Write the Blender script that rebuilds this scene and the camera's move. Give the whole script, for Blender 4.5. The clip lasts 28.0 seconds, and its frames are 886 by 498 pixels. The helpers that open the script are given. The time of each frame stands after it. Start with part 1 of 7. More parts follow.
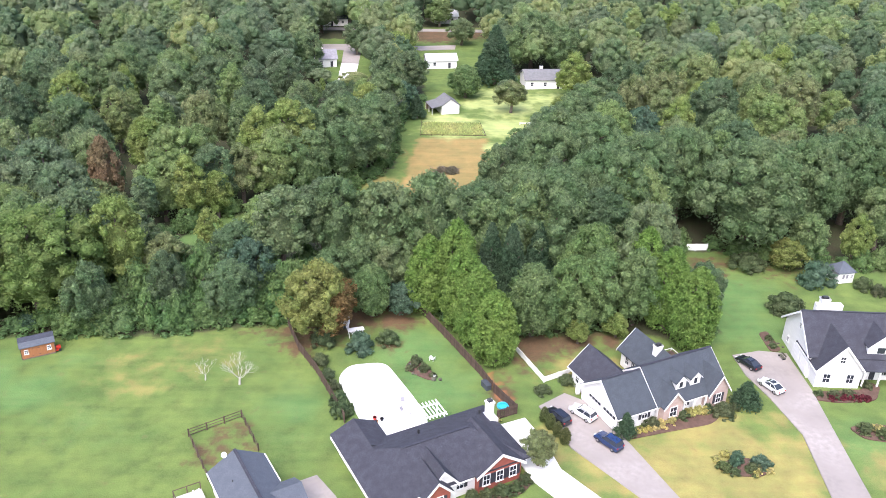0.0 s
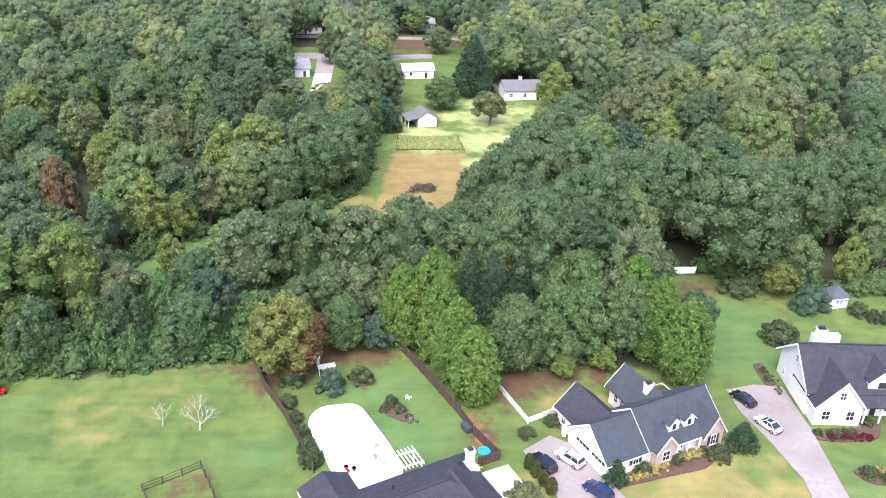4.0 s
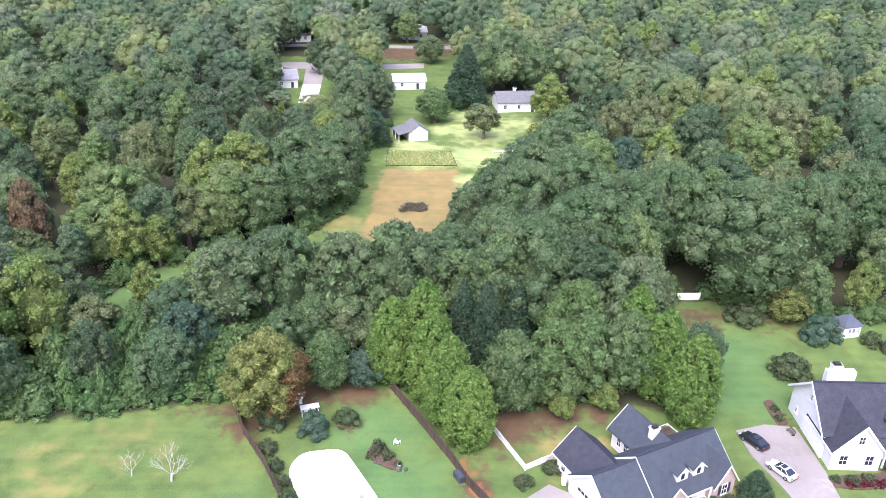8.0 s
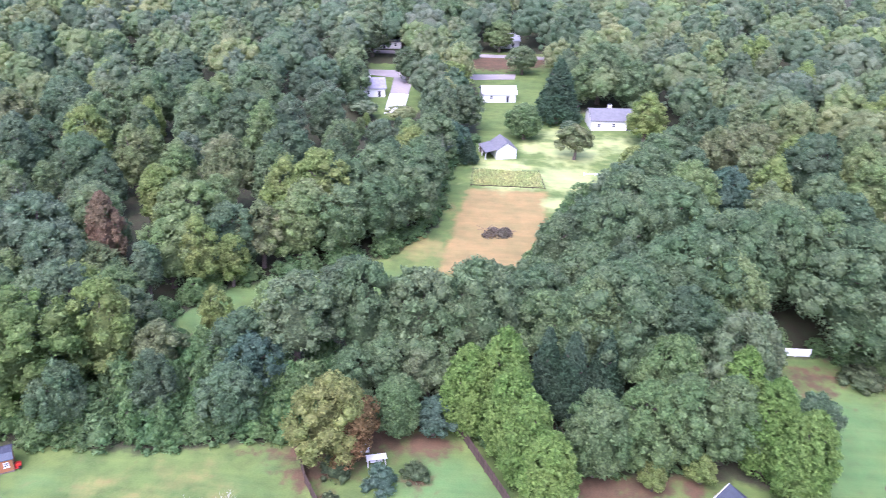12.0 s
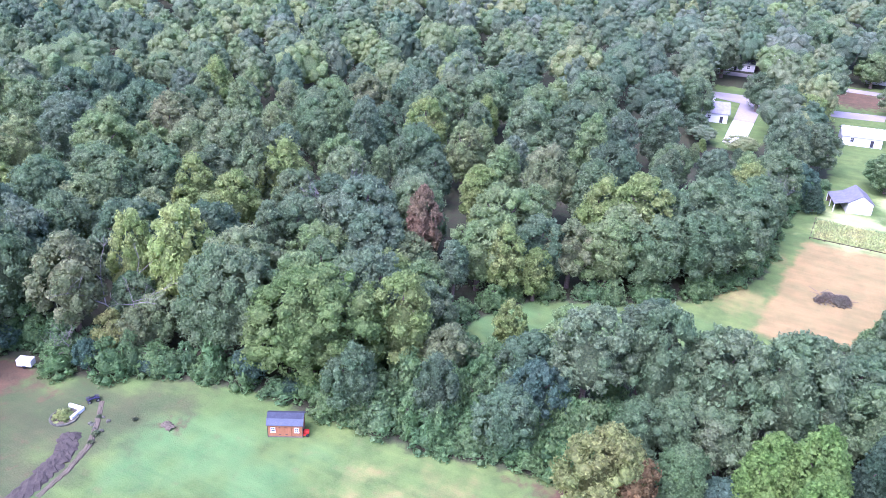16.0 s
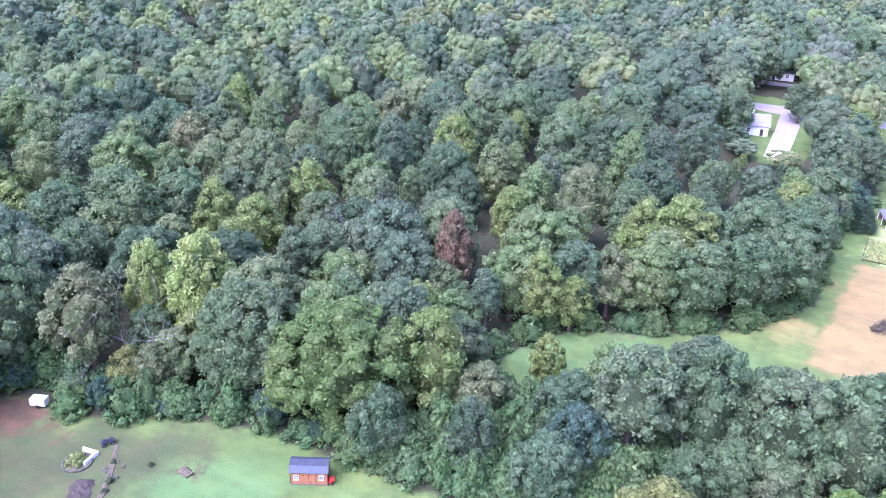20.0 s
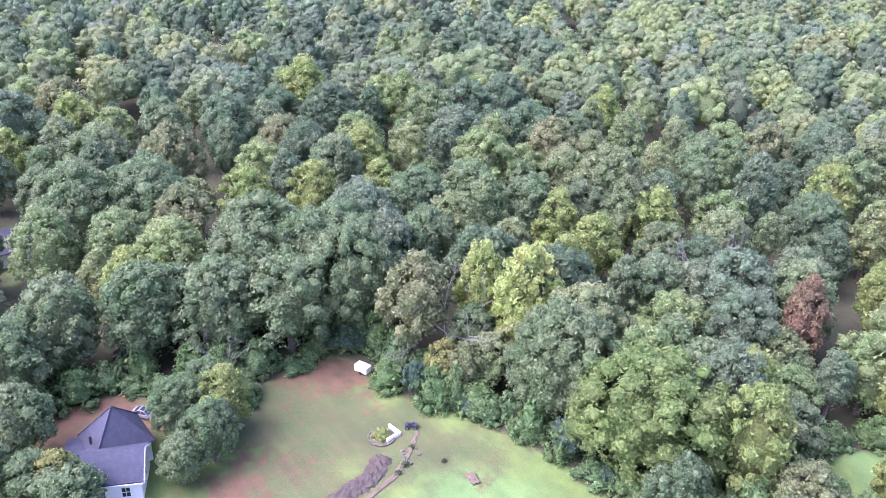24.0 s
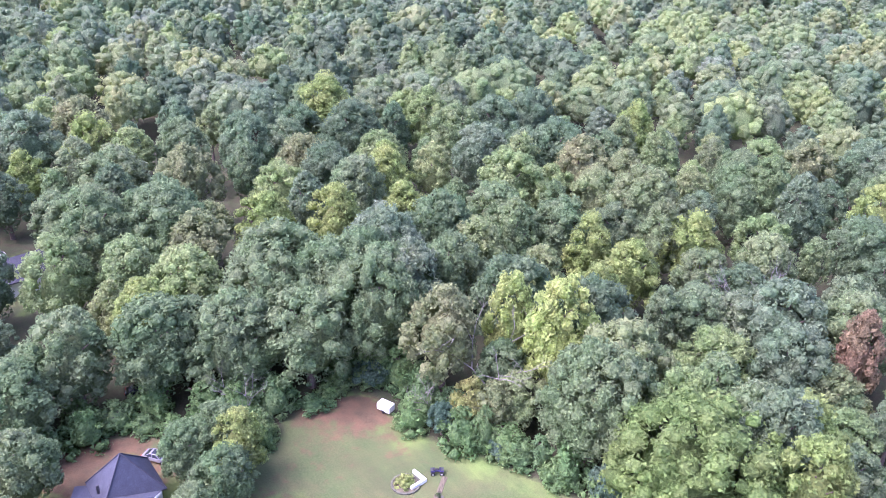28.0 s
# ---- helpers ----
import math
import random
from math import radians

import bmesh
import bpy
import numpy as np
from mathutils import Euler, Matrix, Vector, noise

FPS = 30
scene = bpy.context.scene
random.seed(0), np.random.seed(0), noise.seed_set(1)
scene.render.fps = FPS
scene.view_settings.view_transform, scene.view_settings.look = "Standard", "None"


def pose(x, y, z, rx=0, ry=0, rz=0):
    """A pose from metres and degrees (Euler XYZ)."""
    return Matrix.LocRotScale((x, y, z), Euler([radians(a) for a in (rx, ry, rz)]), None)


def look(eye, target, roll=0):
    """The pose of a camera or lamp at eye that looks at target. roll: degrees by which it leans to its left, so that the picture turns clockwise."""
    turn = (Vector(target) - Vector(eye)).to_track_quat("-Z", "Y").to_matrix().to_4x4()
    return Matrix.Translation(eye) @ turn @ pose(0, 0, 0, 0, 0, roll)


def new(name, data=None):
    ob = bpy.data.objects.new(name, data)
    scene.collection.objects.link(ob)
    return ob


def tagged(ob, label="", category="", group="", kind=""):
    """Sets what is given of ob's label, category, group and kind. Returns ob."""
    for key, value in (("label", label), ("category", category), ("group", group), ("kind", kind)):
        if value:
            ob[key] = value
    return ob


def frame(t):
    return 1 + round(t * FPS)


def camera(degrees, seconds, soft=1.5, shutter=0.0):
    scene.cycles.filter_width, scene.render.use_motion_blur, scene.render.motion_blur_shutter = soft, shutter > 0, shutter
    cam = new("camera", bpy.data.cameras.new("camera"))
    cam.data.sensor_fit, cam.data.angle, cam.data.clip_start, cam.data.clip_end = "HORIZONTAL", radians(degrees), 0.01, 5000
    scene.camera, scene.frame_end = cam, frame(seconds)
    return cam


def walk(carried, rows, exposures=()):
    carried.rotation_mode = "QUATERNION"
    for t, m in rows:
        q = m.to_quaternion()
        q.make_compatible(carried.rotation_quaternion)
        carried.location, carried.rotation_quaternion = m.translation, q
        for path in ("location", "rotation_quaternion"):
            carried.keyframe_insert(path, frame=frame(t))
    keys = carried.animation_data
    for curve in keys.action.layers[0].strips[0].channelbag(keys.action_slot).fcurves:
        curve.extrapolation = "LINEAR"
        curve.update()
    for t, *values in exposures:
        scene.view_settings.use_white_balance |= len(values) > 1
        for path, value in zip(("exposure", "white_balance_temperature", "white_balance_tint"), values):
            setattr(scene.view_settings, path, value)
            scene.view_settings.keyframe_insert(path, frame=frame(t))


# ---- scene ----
cam = camera(57.0, 28.0, soft=0.88, shutter=0.25)
PATH = [
    (0, (0.382, -2.008, 78.595), (0.437, 0.171, 77.499), 1.6),
    (0.5, (0.436, -0.855, 78.536), (0.501, 1.324, 77.441), 1.3),
    (1, (0.512, 0.510, 78.546), (0.586, 2.690, 77.453), 1.2),
    (1.5, (0.671, 1.648, 78.545), (0.749, 3.830, 77.453), 1.3),
    (2, (0.839, 2.812, 78.520), (0.925, 4.996, 77.435), 1.4),
    (2.5, (0.965, 4.030, 78.562), (1.058, 6.212, 77.474), 1.5),
    (3, (0.941, 5.267, 78.625), (1.044, 7.448, 77.536), 1.7),
    (3.5, (0.842, 6.576, 78.659), (0.955, 8.757, 77.572), 1.9),
    (5.5, (1.294, 11.405, 78.739), (1.421, 13.587, 77.654), 2.0),
    (6, (1.316, 12.686, 78.780), (1.448, 14.868, 77.698), 2.0),
    (6.5, (1.454, 13.774, 78.811), (1.590, 15.956, 77.729), 2.1),
    (7, (1.582, 15.035, 78.862), (1.717, 17.220, 77.784), 2.1),
    (7.5, (1.621, 16.136, 78.878), (1.756, 18.320, 77.799), 2.1),
    (8, (1.685, 17.336, 78.944), (1.823, 19.521, 77.867), 2.1),
    (8.5, (1.725, 18.487, 79.018), (1.863, 20.670, 77.938), 2.1),
    (9, (1.656, 19.583, 79.111), (1.793, 21.768, 78.034), 2.1),
    (9.5, (1.626, 21.035, 79.318), (1.760, 23.218, 78.236), 2.1),
    (9.7, (1.626, 22.275, 79.395), (1.760, 24.450, 78.300), 2.1),
    (10, (1.648, 24.410, 79.501), (1.781, 26.600, 78.431), 2.2),
    (10.5, (1.731, 26.153, 79.666), (1.858, 28.339, 78.591), 2.2),
    (11, (1.715, 27.169, 79.783), (1.840, 29.357, 78.710), 2.1),
    (11.5, (1.526, 28.304, 79.920), (1.651, 30.490, 78.845), 2.2),
    (12, (1.114, 29.145, 80.052), (1.013, 31.328, 78.968), 2.2),
    (12.5, (0.938, 30.047, 80.215), (0.615, 32.206, 79.124), 2.6),
    (13, (0.742, 30.981, 80.376), (0.193, 33.088, 79.274), 2.8),
    (13.5, (0.497, 31.890, 80.508), (-0.275, 33.920, 79.396), 3.1),
    (14.1, (-0.085, 33.172, 80.496), (-1.017, 35.132, 79.385), 3.0),
    (15.5, (-1.437, 36.173, 80.469), (-2.386, 38.126, 79.359), 2.9),
    (16, (-2.000, 37.034, 80.465), (-2.958, 38.985, 79.357), 2.6),
    (16.5, (-2.706, 38.020, 80.421), (-3.680, 39.965, 79.316), 2.3),
    (17, (-3.337, 38.898, 80.393), (-4.320, 40.841, 79.289), 2.1),
    (17.5, (-4.015, 39.812, 80.354), (-5.012, 41.752, 79.259), 1.9),
    (18, (-4.569, 40.593, 80.319), (-5.568, 42.530, 79.222), 1.8),
    (18.5, (-5.114, 41.447, 80.304), (-6.123, 43.380, 79.207), 1.7),
    (19, (-5.708, 42.471, 80.287), (-6.727, 44.399, 79.195), 1.6),
    (19.5, (-6.293, 43.402, 80.291), (-7.316, 45.330, 79.201), 1.5),
    (20, (-6.855, 44.292, 80.298), (-7.887, 46.215, 79.207), 1.4),
    (20.5, (-7.455, 45.110, 80.298), (-8.492, 47.032, 79.212), 1.4),
    (21, (-8.172, 45.699, 80.317), (-9.207, 47.621, 79.230), 1.5),
    (21.5, (-9.061, 45.987, 80.370), (-10.100, 47.909, 79.285), 1.5),
    (22, (-9.765, 46.099, 80.509), (-11.128, 47.802, 79.416), 1.7),
    (22.5, (-10.336, 46.408, 80.666), (-12.039, 47.758, 79.559), 2.1),
    (22.8, (-10.748, 46.824, 80.776), (-12.494, 48.118, 79.666), 2.2),
    (24.5, (-13.061, 49.217, 81.433), (-14.811, 50.506, 80.322), 2.3),
    (25, (-13.899, 49.830, 81.481), (-15.661, 51.102, 80.371), 2.0),
    (25.5, (-14.810, 50.349, 81.487), (-16.580, 51.612, 80.380), 1.8),
    (26, (-15.772, 50.836, 81.476), (-17.548, 52.093, 80.372), 1.6),
    (26.5, (-16.721, 51.303, 81.469), (-18.507, 52.547, 80.365), 1.5),
    (27, (-17.618, 51.785, 81.457), (-19.407, 53.031, 80.359), 1.5),
    (27.5, (-18.551, 52.245, 81.435), (-20.342, 53.484, 80.335), 1.4),
    (28, (-19.549, 52.739, 81.413), (-21.343, 53.979, 80.320), 1.4),
]
EXPOSURES = [(0.0, 1.59, 5960, 16), (6.0, 1.63, 5690, 20), (9.0, 1.67, 5560, 24), (11.0, 1.75, 5390, 32), (12.0, 1.83, 5170, 38), (13.2, 1.92, 4990, 41), (16.0, 2.08, 4850, 44), (21.0, 2.2, 4850, 45), (22.6, 2.37, 5230, 47), (24.5, 2.44, 5340, 49), (28.0, 2.50, 5350, 49)]
walk(cam, [(t, look(eye, target, roll)) for t, eye, target, roll in PATH], EXPOSURES)

# ---- light: a bright overcast day ----
world = bpy.data.worlds.new("world")
scene.world = world
world.use_nodes = True
SUN_ELEVATION, SUN_TURN = radians(55), radians(-160)
wn = world.node_tree.nodes
sky = wn.new("ShaderNodeTexSky")
sky.sky_type = "NISHITA"
sky.sun_disc = False
sky.sun_elevation, sky.sun_rotation = SUN_ELEVATION, SUN_TURN
sky.air_density, sky.dust_density = 1.0, 5.0
wn["Background"].inputs["Strength"].default_value = 0.15
world.node_tree.links.new(sky.outputs[0], wn["Background"].inputs["Color"])
sun = new("sun", bpy.data.lights.new("sun", "SUN"))
sun.data.energy, sun.data.angle, sun.data.color = 0.75, radians(60), (1.0, 0.97, 0.92)
sun_way = Vector((math.sin(SUN_TURN) * math.cos(SUN_ELEVATION), math.cos(SUN_TURN) * math.cos(SUN_ELEVATION), math.sin(SUN_ELEVATION)))
sun.matrix_world = look(sun_way * 200, (0, 0, 0))


# ---- materials ----
def shader(name, rough=0.8, metal=0.0, spec=0.3):
    m = bpy.data.materials.new(name)
    m.use_nodes = True
    b = m.node_tree.nodes["Principled BSDF"]
    b.inputs["Roughness"].default_value = rough
    b.inputs["Metallic"].default_value = metal
    b.inputs["Specular IOR Level"].default_value = spec
    return m, m.node_tree.nodes, m.node_tree.links, b


def noise_fac(nt, lk, coord, scale, detail=4.0, low=0.35, high=0.65):
    n = nt.new("ShaderNodeTexNoise")
    n.inputs["Scale"].default_value = scale
    n.inputs["Detail"].default_value = detail
    lk.new(coord, n.inputs["Vector"])
    r = nt.new("ShaderNodeMapRange")
    r.inputs["From Min"].default_value, r.inputs["From Max"].default_value = low, high
    lk.new(n.outputs["Fac"], r.inputs["Value"])
    return r.outputs["Result"]


def mix(nt, lk, fac, a, b, kind="MIX"):
    m = nt.new("ShaderNodeMix")
    m.data_type, m.blend_type = "RGBA", kind
    for sock, v in ((m.inputs["Factor"], fac), (m.inputs["A"], a), (m.inputs["B"], b)):
        if isinstance(v, (int, float)):
            sock.default_value = v
        elif isinstance(v, tuple):
            sock.default_value = (*v, 1)
        else:
            lk.new(v, sock)
    return m.outputs["Result"]


def surface(name, a, b, scale=2.0, fine=18.0, c=None, rough=0.8, metal=0.0, spec=0.3, bump=0.3, own=0.0, stretch=None):
    """Two tones in patches, a finer grain, and a light relief. own: how far objects of this material differ."""
    m, nt, lk, bsdf = shader(name, rough, metal, spec)
    tc = nt.new("ShaderNodeTexCoord")
    co = tc.outputs["Object"]
    if stretch:
        mp = nt.new("ShaderNodeMapping")
        mp.inputs["Scale"].default_value = stretch
        lk.new(co, mp.inputs["Vector"])
        co = mp.outputs["Vector"]
    col = mix(nt, lk, noise_fac(nt, lk, co, scale), a, b)
    grain = noise_fac(nt, lk, co, fine, 5.0, 0.3, 0.7)
    col = mix(nt, lk, grain, col, c if c else tuple(v * 0.8 for v in a))if c else mix(nt, lk, 0.25, col, mix(nt, lk, grain, a, b))
    if own:
        info = nt.new("ShaderNodeObjectInfo")
        hs = nt.new("ShaderNodeHueSaturation")
        mr = nt.new("ShaderNodeMapRange")
        mr.inputs["To Min"].default_value, mr.inputs["To Max"].default_value = 1 - own, 1 + own
        lk.new(info.outputs["Random"], mr.inputs["Value"])
        lk.new(mr.outputs["Result"], hs.inputs["Value"])
        lk.new(col, hs.inputs["Color"])
        col = hs.outputs["Color"]
    lk.new(col, bsdf.inputs["Base Color"])
    if bump:
        bp = nt.new("ShaderNodeBump")
        bp.inputs["Strength"].default_value, bp.inputs["Distance"].default_value = bump, 0.02
        lk.new(grain, bp.inputs["Height"])
        lk.new(bp.outputs["Normal"], bsdf.inputs["Normal"])
    return m


def leaf(name, tones, by="object", spread=0.3):
    """Foliage. tones: colours that trees of one wood range over, picked per tree; every clump varies a little."""
    m, nt, lk, bsdf = shader(name, 0.7, 0.0, 0.12)
    ramp = nt.new("ShaderNodeValToRGB")
    els = ramp.color_ramp.elements
    while len(els) < len(tones):
        els.new(0.5)
    for i, tone in enumerate(tones):
        els[i].position = i / max(1, len(tones) - 1)
        els[i].color = (1.03 * tone[0], 0.98 * tone[1], 1.14 * tone[2], 1)
    if by == "object":
        lk.new(nt.new("ShaderNodeObjectInfo").outputs["Random"], ramp.inputs["Fac"])
    else:
        at = nt.new("ShaderNodeAttribute")
        at.attribute_name = "tint"
        lk.new(at.outputs["Fac"], ramp.inputs["Fac"])
    geo = nt.new("ShaderNodeNewGeometry")
    hs = nt.new("ShaderNodeHueSaturation")
    mr = nt.new("ShaderNodeMapRange")
    mr.inputs["To Min"].default_value, mr.inputs["To Max"].default_value = 1 - spread, 1 + spread
    lk.new(geo.outputs["Random Per Island"], mr.inputs["Value"])
    lk.new(mr.outputs["Result"], hs.inputs["Value"])
    lk.new(ramp.outputs["Color"], hs.inputs["Color"])
    big = noise_fac(nt, lk, geo.outputs["Position"], 0.18, 3.0)
    col = mix(nt, lk, big, hs.outputs["Color"], mix(nt, lk, 1.0, hs.outputs["Color"], (0.8, 0.93, 0.85), "MULTIPLY"))
    speck = noise_fac(nt, lk, geo.outputs["Position"], 2.6, 9.0, 0.4, 0.6)
    col = mix(nt, lk, speck, mix(nt, lk, 1.0, col, (0.8, 0.82, 0.84), "MULTIPLY"), mix(nt, lk, 1.0, col, (1.15, 1.14, 1.11), "MULTIPLY"))
    lk.new(col, bsdf.inputs["Base Color"])
    bp = nt.new("ShaderNodeBump")
    bp.inputs["Strength"].default_value, bp.inputs["Distance"].default_value = 0.7, 0.3
    lk.new(speck, bp.inputs["Height"])
    lk.new(bp.outputs["Normal"], bsdf.inputs["Normal"])
    tr = nt.new("ShaderNodeBsdfTranslucent")
    lk.new(col, tr.inputs["Color"])
    ms = nt.new("ShaderNodeMixShader")
    ms.inputs[0].default_value = 0.53
    lk.new(bsdf.outputs[0], ms.inputs[1])
    lk.new(tr.outputs[0], ms.inputs[2])
    lk.new(ms.outputs[0], nt["Material Output"].inputs["Surface"])
    return m


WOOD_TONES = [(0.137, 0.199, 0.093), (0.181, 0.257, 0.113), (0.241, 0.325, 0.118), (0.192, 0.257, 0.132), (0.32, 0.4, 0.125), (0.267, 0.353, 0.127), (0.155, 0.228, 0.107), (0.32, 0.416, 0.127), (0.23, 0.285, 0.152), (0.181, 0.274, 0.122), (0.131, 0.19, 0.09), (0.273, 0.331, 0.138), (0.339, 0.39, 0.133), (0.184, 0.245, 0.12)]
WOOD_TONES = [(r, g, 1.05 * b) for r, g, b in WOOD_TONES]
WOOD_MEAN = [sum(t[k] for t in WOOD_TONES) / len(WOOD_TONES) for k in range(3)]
leaf_wood = leaf("leaf_mixed_wood", [tuple(0.2 * m + 0.8 * v for m, v in zip(WOOD_MEAN, t)) for t in WOOD_TONES])
# far leaves lifted in red and blue: distance haze put into the colour
leaf_hazed = leaf("leaf_hazed_far_wood", [tuple(s * (0.1 * m + 0.9 * v) for s, m, v in zip((1.03, 1.0, 1.03), WOOD_MEAN, t)) for t in WOOD_TONES], by="tint", spread=0.14)
leaf_oak = leaf("leaf_grey_green_oak", [(0.186, 0.264, 0.112), (0.204, 0.282, 0.118), (0.222, 0.292, 0.124)])
leaf_broad = leaf("leaf_fresh_green", [(0.215, 0.3, 0.086), (0.23, 0.312, 0.09)])
leaf_lime = leaf("leaf_lime", [(0.29, 0.365, 0.105), (0.33, 0.395, 0.115)])
leaf_yellow = leaf("leaf_yellow", [(0.40, 0.49, 0.135), (0.43, 0.48, 0.15)])
leaf_rust = leaf("leaf_rust", [(0.3, 0.22, 0.115), (0.315, 0.235, 0.122)])
leaf_orange = leaf("leaf_turning", [(0.29, 0.19, 0.075), (0.30, 0.20, 0.08)], spread=0.5)
leaf_olive = leaf("leaf_olive", [(0.31, 0.338, 0.1), (0.325, 0.345, 0.106)], spread=0.35)
leaf_cypress = leaf("leaf_cypress", [(0.22, 0.335, 0.078), (0.243, 0.36, 0.082)])
leaf_garden = leaf("leaf_garden_tree", [(0.20, 0.29, 0.108), (0.215, 0.305, 0.115), (0.225, 0.32, 0.11)])
leaf_brush = leaf("leaf_cut_brush", [(0.24, 0.215, 0.13), (0.26, 0.23, 0.14)])
leaf_vegetable = leaf("leaf_vegetable", [(0.62, 0.64, 0.24), (0.66, 0.66, 0.28)])
leaf_blue = leaf("leaf_blue_green", [(0.137, 0.218, 0.129), (0.154, 0.235, 0.134)])
leaf_conifer = leaf("leaf_conifer", [(0.097, 0.159, 0.079), (0.11, 0.171, 0.086)])
leaf_grey = leaf("leaf_grey_brown", [(0.262, 0.304, 0.125), (0.285, 0.31, 0.13)])
leaf_scrub = leaf("leaf_scrub", [(0.182, 0.284, 0.098), (0.215, 0.32, 0.106), (0.172, 0.284, 0.11), (0.235, 0.325, 0.11)])
leaf_shrub = leaf("leaf_shrub", [(0.132, 0.182, 0.083), (0.165, 0.209, 0.088), (0.149, 0.171, 0.083), (0.187, 0.231, 0.088)])
leaf_clipped = leaf("leaf_clipped", [(0.15, 0.175, 0.06), (0.165, 0.19, 0.065)])
leaf_flower = leaf("leaf_yellow_flower", [(0.58, 0.52, 0.15), (0.62, 0.56, 0.22)])
leaf_red = leaf("leaf_red_bedding", [(0.19, 0.05, 0.055), (0.22, 0.055, 0.06)])
bark = surface("bark", (0.12, 0.09, 0.07), (0.2, 0.16, 0.13), 6, 40, rough=0.95, bump=0.6)
dead_wood = surface("dead_wood", (0.5, 0.48, 0.44), (0.36, 0.33, 0.3), 4, 30, rough=0.9)
pale_wood = surface("pale_dead_wood", (0.3, 0.28, 0.26), (0.22, 0.2, 0.18), 4, 30, rough=0.9)
grey_wood = surface("grey_dead_wood", (0.26, 0.25, 0.24), (0.18, 0.165, 0.15), 4, 30, rough=0.9)
shingle_dark = surface("shingle_charcoal", (0.043, 0.043, 0.053), (0.066, 0.068, 0.082), 1.2, 9.0, (0.03, 0.031, 0.041), rough=0.9, bump=0.6)
shingle_blue = surface("shingle_slate_blue", (0.052, 0.061, 0.072), (0.070, 0.080, 0.094), 1.2, 9.0, (0.043, 0.051, 0.061), rough=0.9, bump=0.6)
shingle_navy = surface("shingle_navy", (0.044, 0.049, 0.064), (0.063, 0.069, 0.088), 1.4, 9.0, (0.035, 0.039, 0.052), rough=0.85, bump=0.6)
shingle_steel = surface("shingle_steel", (0.085, 0.096, 0.115), (0.108, 0.12, 0.142), 1.2, 9.0, (0.07, 0.08, 0.097), rough=0.9, bump=0.5)
shingle_mid = surface("shingle_mid_grey", (0.13, 0.13, 0.132), (0.165, 0.165, 0.168), 1.2, 9.0, rough=0.9, bump=0.5)
shingle_grey = surface("shingle_grey", (0.203, 0.195, 0.218), (0.281, 0.273, 0.296), 1.2, 9.0, rough=0.9, bump=0.5)
siding = surface("white_siding", (0.78, 0.77, 0.75), (0.70, 0.69, 0.67), 0.8, 14.0, rough=0.6, bump=0.15, stretch=(1, 1, 6))
trim_white = surface("white_trim", (0.82, 0.81, 0.8), (0.74, 0.73, 0.72), 1.5, 20, rough=0.5, bump=0.05)
brick_red = surface("red_brick", (0.328, 0.101, 0.070), (0.265, 0.078, 0.062), 1.2, 16.0, rough=0.85, stretch=(1, 1, 2.5))
brick_pale = surface("pale_pink_brick", (0.468, 0.367, 0.328), (0.390, 0.296, 0.257), 1.2, 16.0, rough=0.85, stretch=(1, 1, 2.5))
shutter_paint = surface("black_shutter", (0.03, 0.03, 0.04), (0.05, 0.05, 0.06), 3, 30, rough=0.5)
concrete = surface("white_concrete", (0.80, 0.78, 0.74), (0.70, 0.68, 0.64), 0.4, 6.0, rough=0.85)
drive_grey = surface("driveway_concrete", (0.34, 0.305, 0.28), (0.22, 0.195, 0.18), 0.14, 1.6, (0.26, 0.232, 0.212), rough=0.9)
fence_wood = surface("weathered_fence", (0.066, 0.044, 0.034), (0.105, 0.074, 0.056), 1.5, 20.0, rough=0.9, own=0.2)
fence_white = surface("white_vinyl", (0.8, 0.8, 0.78), (0.72, 0.72, 0.7), 1.5, 20.0, rough=0.45, bump=0.05)
cedar = surface("orange_cedar", (0.374, 0.164, 0.070), (0.296, 0.125, 0.055), 1.5, 14.0, rough=0.75, stretch=(6, 6, 1))
mulch = surface("bark_mulch", (0.078, 0.047, 0.035), (0.125, 0.078, 0.058), 1.5, 12.0, rough=0.95, bump=0.8)
soil_dark = surface("dark_soil", (0.045, 0.038, 0.029), (0.078, 0.064, 0.048), 1.2, 8.0, rough=0.95, bump=0.8)
rubber = surface("tyre_rubber", (0.02, 0.02, 0.02), (0.03, 0.03, 0.03), 8, 40, rough=0.9)
alloy = surface("alloy", (0.5, 0.5, 0.52), (0.4, 0.4, 0.42), 8, 40, rough=0.35, metal=0.9, bump=0.0)
dark_metal = surface("dark_metal", (0.04, 0.04, 0.045), (0.07, 0.07, 0.075), 5, 30, rough=0.5, metal=0.4)
blue_plastic = surface("turquoise_plastic", (0.05, 0.42, 0.6), (0.04, 0.36, 0.52), 3, 30, rough=0.4)
red_paint = surface("red_paint", (0.62, 0.05, 0.03), (0.5, 0.04, 0.03), 3, 30, rough=0.4)
earth = surface("bare_earth", (0.13, 0.105, 0.068), (0.085, 0.075, 0.045), 1.2, 9.0, rough=0.95, bump=0.7)
stone = surface("field_stone", (0.105, 0.105, 0.072), (0.08, 0.08, 0.055), 2, 14, rough=0.9, own=0.2)
terracotta = surface("terracotta", (0.45, 0.22, 0.13), (0.36, 0.17, 0.1), 3, 20, rough=0.8)


def gloss_paint(name, colour):
    m, nt, lk, b = shader(name, 0.25, 0.2, 0.5)
    b.inputs["Coat Weight"].default_value = 0.7
    geo = nt.new("ShaderNodeNewGeometry")
    f = noise_fac(nt, lk, geo.outputs["Position"], 1.5)
    lk.new(mix(nt, lk, f, colour, tuple(v * 0.85 for v in colour)), b.inputs["Base Color"])
    return m


